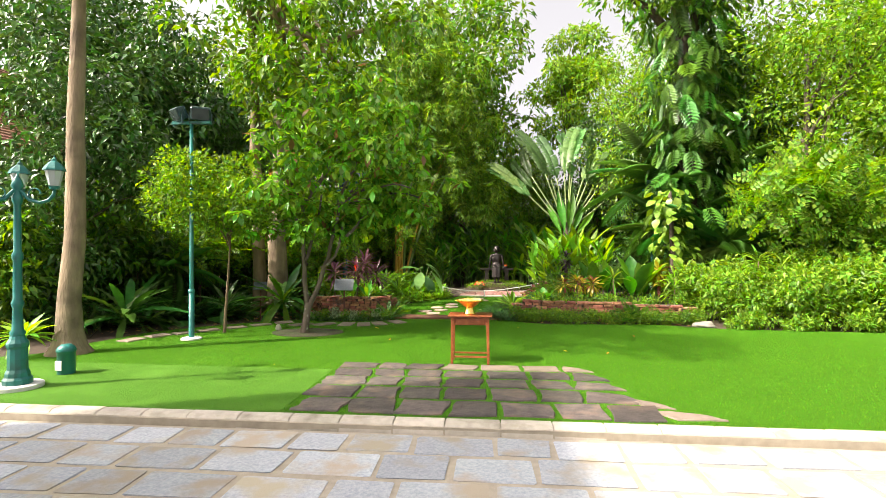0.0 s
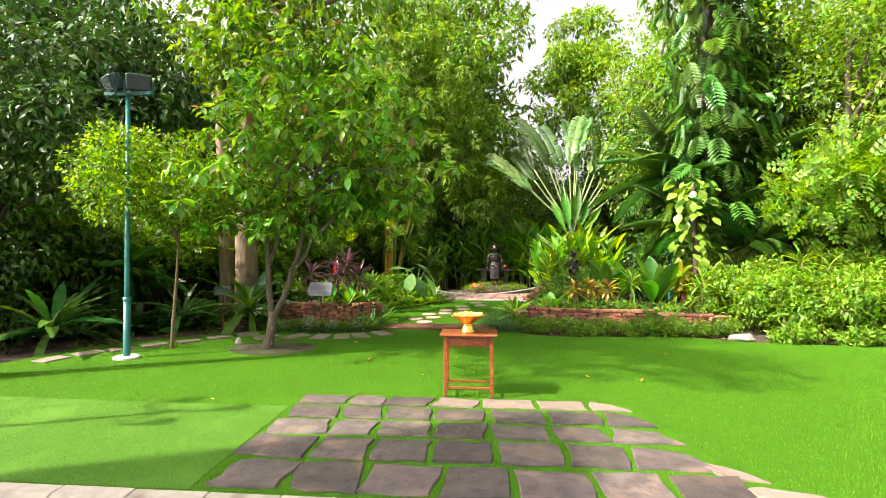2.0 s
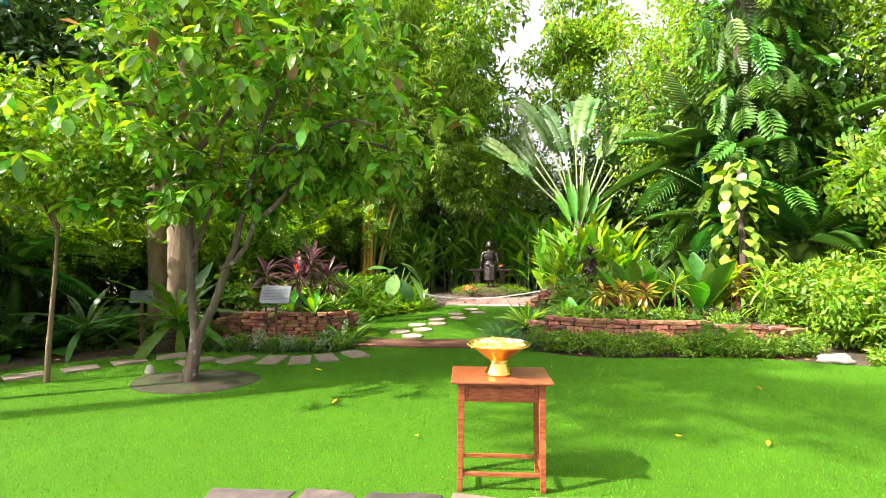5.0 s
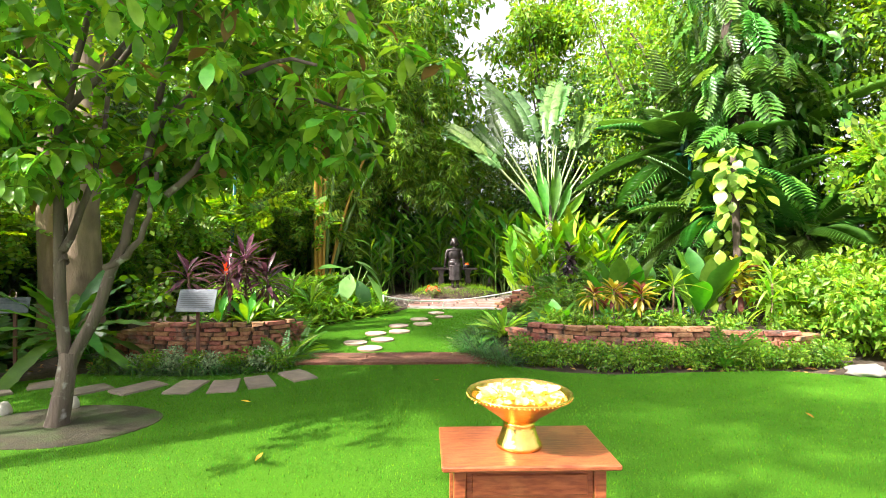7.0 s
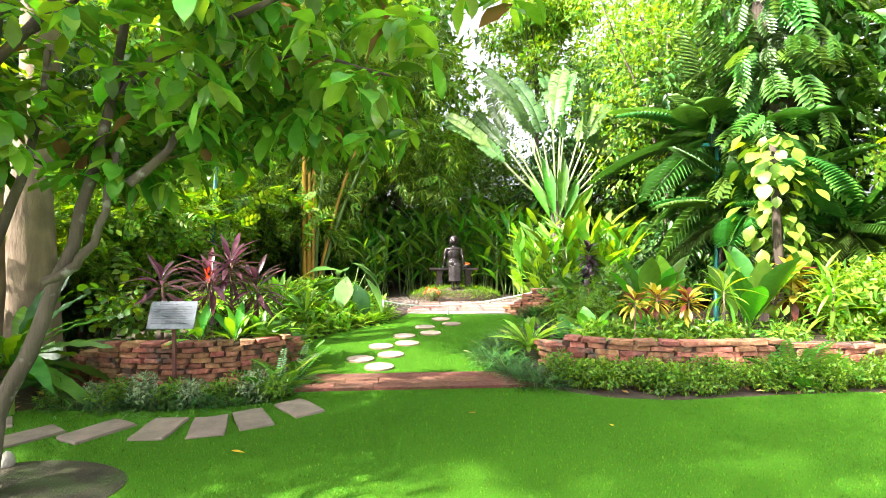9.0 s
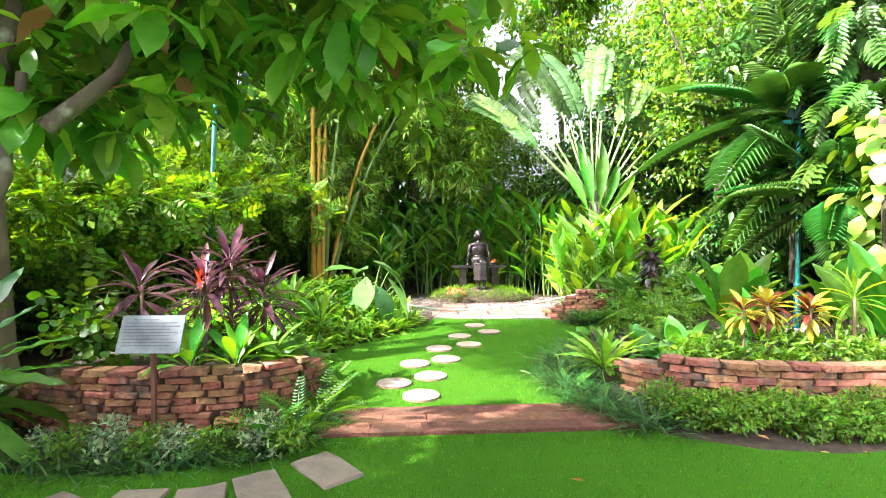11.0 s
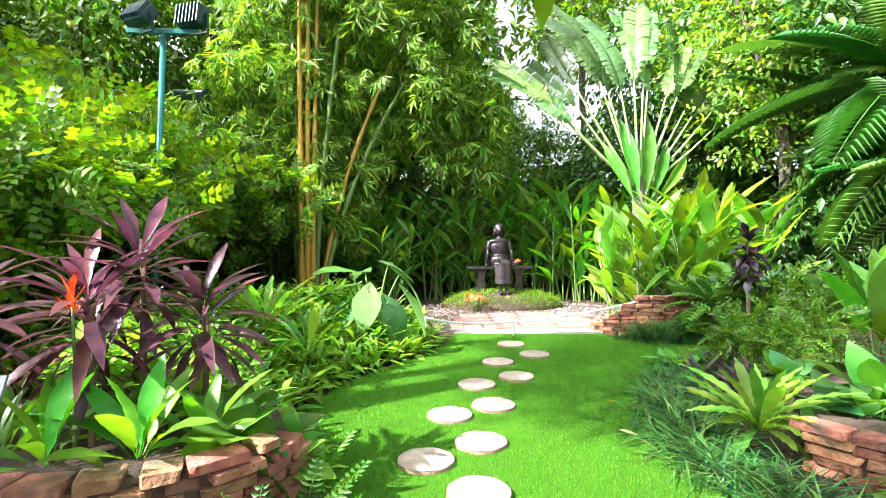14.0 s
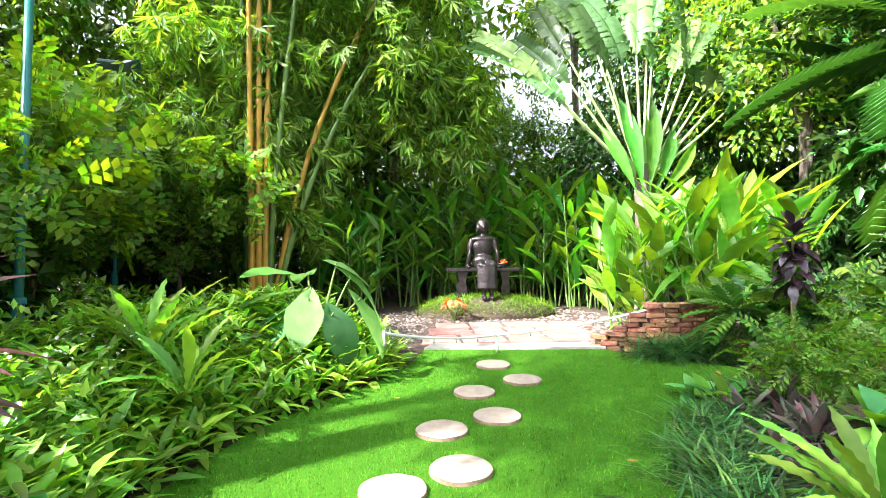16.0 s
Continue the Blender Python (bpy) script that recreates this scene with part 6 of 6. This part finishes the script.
leafy("white_flowers", 0, 0, 0, "scattered small white blossoms on a border bush", "flowers", scatter(t_round(6, 0.9, 0.2), P, rng.normal(size=(60, 3)), np.tile((0, 0, 1.0), (60, 1)), np.full(60, 0.028)), M_WHITE, part_name="blossoms")
# taro with large leaves
taro = empty("taro", -1.75, 18.75, 0.1, "taro with large grey-green arrow-shaped leaves", "foliage plant")
r = random.Random(3)
for az, reach, top, pitch, size in ((95, 0.3, 0.82, -8, 0.66), (70, 0.3, 0.95, 10, 0.6), (120, 0.42, 0.6, -30, 0.62), (-80, 0.38, 0.95, -38, 0.68), (-110, 0.5, 0.75, -52, 0.66), (-60, 0.25, 1.05, -20, 0.55), (175, 0.3, 0.8, -45, 0.6), (-150, 0.45, 0.6, -60, 0.58), (20, 0.3, 0.98, 5, 0.5), (145, 0.5, 0.5, -35, 0.5)):
    q = np.array((-math.sin(radians(az)) * reach, math.cos(radians(az)) * reach * 0.8, top + r.uniform(-0.05, 0.05)))
    part("leaf_stalk", tube("leaf_stalk", curve_points((0, 0, 0), q, (0, 0, 0.08), 6), np.linspace(0.02, 0.01, 6), M_STALK, 6), taro)
    part("taro_leaf", r.choice(TARO), taro, m=pose(*q, 0, 0, az + r.uniform(-8, 8)) @ pose(0, -0.05, 0, pitch, r.uniform(-18, 18), 0) @ Matrix.Diagonal((size, size, size, 1)))


def stalky(name, x, y, label, stalks, height, meshes, leaf_len, group, spread=0.25, mat=None, seed=1, lean=0.25, per=5, start=0.35):
    """Gingers and heliconias: upright stalks with blades in two ranks."""
    r = random.Random(seed)
    e = empty(name, x, y, 0, label, "foliage plant", group)
    for i in range(stalks):
        a = r.uniform(0, 6.28)
        b = np.array((math.cos(a) * spread * r.random(), math.sin(a) * spread * r.random(), -0.05))
        h = height * r.uniform(0.75, 1.1)
        t = b + np.array((r.uniform(-lean, lean), r.uniform(-lean, lean) * 0.6, h))
        p = curve_points(b, t, (0, 0, 0), 8)
        part("stalk", tube("stalk", p, np.linspace(0.02, 0.009, 8), mat or M_STALK, 6), e)
        az0 = r.uniform(0, 360)
        for k in range(per):
            u = start + (1 - start) * (k + 0.5) / per
            q = b + (t - b) * u
            s = leaf_len * r.uniform(0.8, 1.15)
            part("blade", r.choice(meshes), e, m=pose(*q, 0, 0, az0 + (180 if k % 2 else 0) + r.uniform(-25, 25)) @ pose(0, 0, 0, r.uniform(38, 72) + 12 * u, r.uniform(-30, 30), 0) @ Matrix.Diagonal((s, s, s, 1)))
    return e


BLADE = [np_mesh("blade", *t_blade(8, 0.17, 0.5, d, 0.035, 0.004, 1.0, 0.08), L_GINGER) for d in (0.25, 0.5)]
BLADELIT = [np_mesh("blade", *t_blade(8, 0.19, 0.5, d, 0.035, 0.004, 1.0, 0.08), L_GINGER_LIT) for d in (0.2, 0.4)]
g1 = stalky("ginger_clump", -2.3, 24.4, "tall green ginger clump with leafy upright stalks", 9, 2.1, BLADE, 0.85, "ginger clumps", 0.45, seed=3, lean=0.45, per=7, start=0.12)
g2 = stalky("ginger_clump", 2.5, 24.0, "tall green ginger clump with leafy upright stalks", 9, 2.45, BLADE, 0.95, "ginger clumps", 0.45, seed=4, lean=0.5, per=7, start=0.15)
for i, (x, y, tn, s) in enumerate(((-1.5, 24.6, 30, 0.95), (-0.5, 24.9, 80, 1.0), (0.4, 25.0, 140, 0.95), (1.3, 24.9, 200, 1.0), (2.0, 24.8, 260, 1.05), (3.1, 23.6, 300, 1.05), (-4.4, 24.6, 20, 0.9), (-1.6, 23.5, 100, 0.75), (3.5, 24.9, 160, 1.1), (-2.6, 25.8, 170, 1.1), (4.4, 23.9, 70, 1.1), (0.0, 25.9, 12, 1.2), (1.7, 26.0, 99, 1.2))):
    copy_thing(g1 if i % 2 else g2, pose(x, y, 0, 0, 0, tn) @ Matrix.Diagonal((s, s, s, 1)))
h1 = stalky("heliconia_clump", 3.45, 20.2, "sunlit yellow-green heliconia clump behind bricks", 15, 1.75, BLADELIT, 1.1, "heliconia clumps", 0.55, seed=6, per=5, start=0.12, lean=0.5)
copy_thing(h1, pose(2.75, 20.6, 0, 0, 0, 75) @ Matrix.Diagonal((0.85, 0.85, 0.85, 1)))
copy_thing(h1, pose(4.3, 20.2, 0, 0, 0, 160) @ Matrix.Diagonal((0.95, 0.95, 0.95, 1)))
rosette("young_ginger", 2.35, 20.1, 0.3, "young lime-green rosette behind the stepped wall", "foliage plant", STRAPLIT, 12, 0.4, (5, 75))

# right-hand beds
for x, y, z, n, L in ((4.35, 15.35, 0.3, 11, 1.35), (3.55, 16.9, 0.25, 10, 1.15), (4.1, 17.2, 0.25, 9, 1.1), (4.9, 16.4, 0.25, 8, 1.1), (3.2, 15.9, 0.2, 8, 0.75)):
    rosette("paddle_leaf_plant", x, y, z, "lush plant with big upright banana-like leaves", "foliage plant", PADDLE2, n, L, (56, 88), group="paddle-leaf plants")
for x, y, z, n, L in ((2.5, 14.95, 0.72, 30, 0.23), (2.85, 15.05, 0.76, 34, 0.23), (3.25, 14.95, 0.72, 36, 0.25), (5.0, 15.3, 1.05, 26, 0.34), (5.05, 15.3, 0.8, 24, 0.34), (3.05, 15.35, 0.7, 30, 0.23)):
    c = rosette("croton", x, y, z, "croton with yellow and dark red leathery leaves", "foliage plant", CROTON, n, L, (-45, 75), group="crotons", rise=0.14)
    part("stem", tube("stem", [(0, 0, -z), (0.01, 0, 0.1)], [0.014, 0.01], M_TWIG, 6), c)
for x, y, z, n in ((3.0, 18.1, 1.2, 38), (3.02, 18.1, 0.95, 30)):
    c = rosette("dark_croton", x, y, z, "small shrub with near-black leathery leaves", "foliage plant", BLACKL, n, 0.25, (-40, 70), group="dark shrubs", rise=0.3)
    part("stem", tube("stem", [(0, 0, -z), (0, 0, 0.2)], [0.02, 0.012], M_TWIG, 6), c)
YUC = [np_mesh("dracaena_leaf", *t_blade(6, 0.13, 0.5, d, 0.03, 0.0, 0.9), L_GINGER_LIT) for d in (0.3, 0.6)]
for x, y, z, n, L in ((5.25, 14.85, 0.6, 26, 0.5), (5.25, 14.85, 0.9, 18, 0.42), (3.75, 14.95, 0.85, 18, 0.45), (6.9, 14.1, 1.35, 22, 0.4), (7.6, 14.4, 1.2, 20, 0.4), (5.75, 15.6, 1.0, 22, 0.45)):
    c = rosette("dracaena", x, y, z, "dracaena with a tuft of narrow arching leaves", "foliage plant", YUC, n, L, (-35, 75), group="dracaenas", rise=0.15)
    part("stem", tube("stem", [(0, 0, -z), (0.01, 0, 0.1)], [0.02, 0.014], M_TWIG, 6), c)
for x, y, z, L, n in ((3.05, 18.95, 0.55, 0.6, 20), (3.45, 18.7, 0.7, 0.6, 18), (3.55, 19.2, 0.6, 0.6, 14), (2.6, 17.7, 0.15, 0.4, 12)):
    rosette("split_leaf_philodendron", x, y, z, "philodendron with deeply split dark green leaves", "foliage plant", SPLIT2, n, L, (-25, 60), group="split-leaf philodendrons")
leafy("dense_shrub", 3.5, 18.3, 0, "dense dark green small-leaved shrub", "shrub", crown_arrays(crown_clumps((0, 0, 0.5), (0.5, 0.4, 0.5), 20, 0.2, -0.9), 1700, T_MED, 0.09, 0.1), L_DARK)
for x, y, s in ((2.5, 16.5, 0.55), (3.3, 17.4, 0.75), (2.3, 17.1, 0.45)):
    leafy("pinnate_shrub", x, y, 0, "light green shrub with layered oval leaflets", "shrub", crown_arrays(crown_clumps((0, 0, s), (0.4, 0.35, 0.22), 12, 0.18), 200, t_frond(6, 0.26, 0.06, 0.3, 0.2, 0.1, 55), 0.24, 0.1), L_MID, "pinnate shrubs", [tube_arrays([(0, 0, -0.05), (0.03, 0, s)], [0.014, 0.008], 6)])
r = random.Random(77)
for i in range(17):
    x, y = 1.25 + r.uniform(0, 1.1), 15.9 + r.uniform(0, 1.5)
    if x - 1.0 < (y - 15.9) * 0.62:
        x += 0.75
    rosette("boat_lily", x, y, 0.02, "boat lily rosette of green and purple leaves", "foliage plant", GREYBLADE, 14, r.uniform(0.24, 0.34), (10, 75), group="boat lilies")
for i in range(9):
    x, y = 1.9 + 0.42 * i, 14.75 + 0.35 * (i % 2) + r.uniform(-0.1, 0.1)
    cl = crown_clumps((0, 0, 0.12), (0.26, 0.22, 0.14), 10, 0.12, -0.9)
    leafy("bedding_bush", x, y, 0.27, "low leafy bedding bush in brick planter", "shrub", crown_arrays(cl, 420, T_MED, 0.085, 0.0), L_MID if i % 2 else L_LIGHT, "planter bedding")
for i in range(34):
    x, y = 1.6 + r.uniform(0, 2.2), 15.1 + r.uniform(0, 2.6)
    rosette("caladium", x, y, 0.28 if y < 16.5 and x > 1.6 else 0.05, "small bedding plant with pale veined leaves", "foliage plant", BROAD if i % 2 else TARO, 7, r.uniform(0.22, 0.34), (0, 60), group="bedding plants")


def tuft_arrays(line, width, count, length, w=0.035, seed=1):
    """Grass tufts along a line of (x, y)."""
    q = np.random.default_rng(seed)
    p = np.array(line, float)
    k = q.integers(0, len(p) - 1, count)
    t = q.random(count)[:, None]
    c = p[k] * (1 - t) + p[k + 1] * t + q.normal(0, width, (count, 2))
    P = np.c_[c, np.full(count, -0.02)]
    a = q.random(count) * 6.283
    el = q.uniform(0.35, 1.3, count)
    D = np.c_[np.cos(a) * np.cos(el), np.sin(a) * np.cos(el), np.sin(el)]
    U = np.c_[-np.cos(a) * np.sin(el), -np.sin(a) * np.sin(el), np.cos(el)]
    return scatter(t_blade(3, w, 0.4, 0.75, 0.006), P, D, U, length * q.uniform(0.6, 1.2, count))


def stuff(name, arrays, mat, label, category, x=0, y=0, z=0):
    ob = new(name, np_mesh(name, *arrays, mat))
    ob.location = (x, y, z)
    return tagged(ob, label, category, kind="stuff")


stuff("lily_turf", tuft_arrays(smooth_line([(0.98, 13.85), (0.72, 14.5), (0.66, 15.2), (0.82, 15.9), (1.2, 16.6), (1.8, 17.2), (2.5, 17.75)]), 0.14, 4200, 0.28, w=0.05, seed=2), L_DARKGRASS, "dark arching lily turf edging the lawn", "grass")
stuff("lily_turf", tuft_arrays([(2.15, 19.25), (2.5, 19.2), (2.95, 19.2)], 0.12, 1300, 0.42, w=0.045, seed=3), L_DARKGRASS, "dark arching grass clump below the brick wall", "grass")
stuff("lily_turf", tuft_arrays(smooth_line([(-4.1, 13.62), (-3.4, 13.5), (-2.7, 13.52), (-2.1, 13.72), (-1.85, 14.2)]), 0.12, 2200, 0.23, w=0.055, seed=4), L_DARKGRASS, "dark grass tufts at the foot of the planter", "grass")
n = 5000
ang, rad_ = rng.random(n) * 6.283, np.sqrt(rng.random(n))
P = np.c_[0.85 + 1.33 * rad_ * np.cos(ang), 23.1 + 0.79 * rad_ * np.sin(ang), 0.33 * np.sqrt(np.maximum(0, 1 - rad_ ** 2)) - 0.01]
keep = ~((np.abs(P[:, 0] - 0.82) < 0.25) & (np.abs(P[:, 1] - 22.78) < 0.22))
P = P[keep]
a, el = rng.random(len(P)) * 6.283, rng.uniform(0.5, 1.4, len(P))
D = np.c_[np.cos(a) * np.cos(el), np.sin(a) * np.cos(el), np.sin(el)]
U = np.c_[-np.cos(a) * np.sin(el), -np.sin(a) * np.sin(el), np.cos(el)]
stuff("mound_grass", scatter(t_blade(3, 0.06, 0.4, 0.7, 0.01), P, D, U, rng.uniform(0.1, 0.2, len(P))), L_LIGHT, "fine light green grass covering the mound", "grass")

# ground cover in front of the low walls
gc = smooth_line([(1.25, 14.15), (1.8, 13.85), (2.6, 13.72), (3.6, 13.7), (4.6, 13.75), (5.5, 13.9)], 8)
for i, (x, y) in enumerate(gc[::2]):
    cl = crown_clumps((0, 0, 0.13), (0.24, 0.2, 0.14), 12, 0.11, -0.9)
    leafy("ground_cover", x + rng.normal(0, 0.03), y + rng.normal(0, 0.03), 0, "low light green small-leaved ground cover plant", "ground cover", crown_arrays(cl, 850, T_SMALL, 0.05, 0.0), L_LIGHT if i % 3 else L_MID, "ground cover row")
for i in range(9):
    x = -4.0 + i * 0.26
    cl = crown_clumps((0, 0, 0.12), (0.16, 0.14, 0.13), 9, 0.08, -0.9)
    leafy("silver_shrub", x, 13.58 + 0.05 * math.sin(i * 2.1), 0, "small grey-green shrub at the planter's foot", "shrub", crown_arrays(cl, 420, T_MED, 0.05, 0.0), L_GREY if i % 2 else L_MID, "planter-foot shrubs")
SWORD = [np_mesh("fern_frond", *t_frond(16, 0.16, 0.03, 0.4, 0.08, 0.1, 75, 0.4), L_FERN)]
for x, y, z, L in ((-1.95, 14.0, 0.0, 0.5), (-1.85, 14.3, 0.0, 0.5), (-2.15, 13.8, 0.0, 0.42), (-1.9, 14.6, 0.0, 0.5), (3.98, 13.95, 0.0, 0.62), (4.15, 14.0, 0.0, 0.6), (3.8, 13.95, 0.0, 0.5)):
    rosette("sword_fern", x, y, z, "light green sword fern with feathered fronds", "fern", SWORD, 13, L, (15, 80), group="sword ferns", leaf_name="frond")

# left bed in the shade, which is also put into its broad leaves' colour
r = random.Random(55)
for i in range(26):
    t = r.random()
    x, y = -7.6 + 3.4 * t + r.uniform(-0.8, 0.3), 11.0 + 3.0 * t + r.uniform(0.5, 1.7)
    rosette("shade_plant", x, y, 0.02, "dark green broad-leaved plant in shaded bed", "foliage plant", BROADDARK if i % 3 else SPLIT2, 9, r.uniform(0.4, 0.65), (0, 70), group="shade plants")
rosette("yellow_bush", -6.9, 8.9, 0.3, "low yellow-green bush by the lamp post", "shrub", STRAPLIT, 40, 0.45, (0, 80))
# red anthuriums by the mound
an = empty("anthurium", 0.12, 22.25, 0.05, "red and orange anthurium in flower by the mound", "flowering plant")
for i in range(16):
    a = i * 2.4
    q = (0.14 * math.cos(a), 0.1 * math.sin(a), r.uniform(0.2, 0.36))
    part("stalk", tube("stalk", [(0, 0, -0.05), q], [0.006, 0.005], M_STALK, 5), an)
    part("flower", ANTH if i else (ANTH := np_mesh("flower", *t_blade(4, 0.7, 0.4, 0.2, 0.05, 0, 1, 0, 0.15), L_RED)), an, m=pose(*q, r.uniform(-50, 10), 0, math.degrees(a) - 90) @ Matrix.Diagonal((0.13, 0.13, 0.13, 1)))

# small grey stones by the tree
for x, y, q in ((-3.95, 11.95, 0.06), (-3.45, 12.12, 0.055)):
    bm = bmesh.new()
    bmesh.ops.create_icosphere(bm, subdivisions=2, radius=1)
    for v in bm.verts:
        k_ = 1 + 0.25 * noise.noise(v.co * 2 + Vector((x, y, 0)))
        v.co = Vector((v.co.x * q * k_, v.co.y * q * k_, max(v.co.z, -0.4) * q * 1.5 * k_))
    tagged(place(new("small_rock", bm_mesh("small_rock", bm, M_STONE, True)), m=pose(x, y, 0.03)), "small upright grey stone beside the tree", "rock", "small stones")

# fallen leaves
fl = np_mesh("fallen_leaf", *t_blade(4, 0.4, 0.5, -0.2, 0.1), L_DRY := leaf_material("yellow_fallen_leaf", (0.75, 0.38, 0.02), (0.85, 0.55, 0.06), island=False, rough=0.6))
for i, (x, y) in enumerate(((-0.35, 10.0), (1.9, 10.1), (3.4, 11.6), (2.5, 9.9), (-1.8, 12.2), (-0.95, 17.9), (0.55, 16.4), (2.35, 18.25), (-2.6, 8.7), (1.2, 12.6), (-1.3, 10.8), (0.0, 13.0))):
    tagged(place(new("fallen_leaf", fl), m=pose(x, y, 0.022, 0, r.uniform(-10, 10), r.uniform(0, 360)) @ Matrix.Diagonal((0.1, 0.1, 0.1, 1))), "curled yellow fallen leaf lying on turf", "leaf", "fallen leaves")
cream = np_mesh("fallen_leaf", *t_blade(4, 0.45, 0.5, -0.2, 0.12), leaf_material("cream_fallen_leaf", (0.62, 0.56, 0.32), (0.72, 0.66, 0.42), island=False, rough=0.6))
tagged(place(new("fallen_leaf", cream), m=pose(0.375, 15.6, 0.022, 0, 6, 70) @ Matrix.Diagonal((0.14, 0.14, 0.14, 1))), "curled cream fallen leaf lying on turf", "leaf", "fallen leaves")
n = 2600
P = np.c_[rng.uniform(-9, 6, n), rng.uniform(11, 23, n), np.full(n, 0.0)]
P = P[((P[:, 0] < -4.2) & (P[:, 1] > 25.2 + 0 * P[:, 0] - 12 - (P[:, 0] + 4.2) * -0.85 - 0.0)) | ((P[:, 0] > 1.8) & (P[:, 1] > 16)) | ((P[:, 1] > 13.35) & (P[:, 1] < 13.75) & (P[:, 0] > 1.5))]
P[:, 2] = -0.03
a = rng.random(len(P)) * 6.283
stuff("leaf_litter", scatter(t_simple(0.5, 0.15, -0.1), P, np.c_[np.cos(a), np.sin(a), 0.1 + 0 * a], np.c_[rng.normal(0, 0.3, len(P)), rng.normal(0, 0.3, len(P)), np.ones(len(P))], rng.uniform(0.05, 0.11, len(P))), L_LITTER, "dry brown leaf litter on bed soil", "leaf litter")

# turf blades
def inside(poly, x, y):
    ok = np.zeros(len(x), bool)
    p = np.array(poly)
    for (x0, y0), (x1, y1) in zip(p, np.roll(p, -1, axis=0)):
        hit = ((y0 > y) != (y1 > y)) & (x < (x1 - x0) * (y - y0) / (y1 - y0 + 1e-12) + x0)
        ok ^= hit
    return ok


def turf(name, x0, x1, y0, y1, count, length, width):
    x, y = rng.uniform(x0, x1, count), rng.uniform(y0, y1, count)
    ok = inside(LAWN, x, y) & ~((np.hypot((x + 3.2) / 0.75, (y - 11.65) / 0.55)) < 1) & ~((y > 13.84) & (y < 14.54))
    for ya, yb, cells in ROWS_OF_SLATE:
        for a, b_ in cells:
            ok &= ~((x > a + 0.01) & (x < b_ - 0.02) & (y > ya + 0.02) & (y < yb - 0.02))
    for a, b_ in DISCS:
        ok &= np.hypot(x - a, y - b_) > 0.185
    for a, b_, _ in PAVERS:
        ok &= np.hypot(x - a, y - b_) > 0.16
    x, y = x[ok], y[ok]
    n = len(x)
    a = rng.random(n) * 6.283
    ln = rng.uniform(0.2, 0.9, n)
    D = np.c_[np.cos(a) * ln, np.sin(a) * ln, np.ones(n)]
    U = np.c_[np.cos(a), np.sin(a), -ln]
    tri = (np.array([(-width / 2, 0, 0), (width / 2, 0, 0), (0, 1, 0)]), np.array([(0, 1, 2)]))
    stuff(name, scatter(tri, np.c_[x, y, np.full(n, -0.002)], D, U, length * rng.uniform(0.6, 1.3, n)), M_BLADE, "short bright green turf blades of the lawn", "grass")


turf("turf", -6.8, 7.5, 6.6, 13.8, 300000, 0.02, 0.22)
turf("turf", -2.4, 3.0, 13.6, 20.0, 150000, 0.02, 0.22)
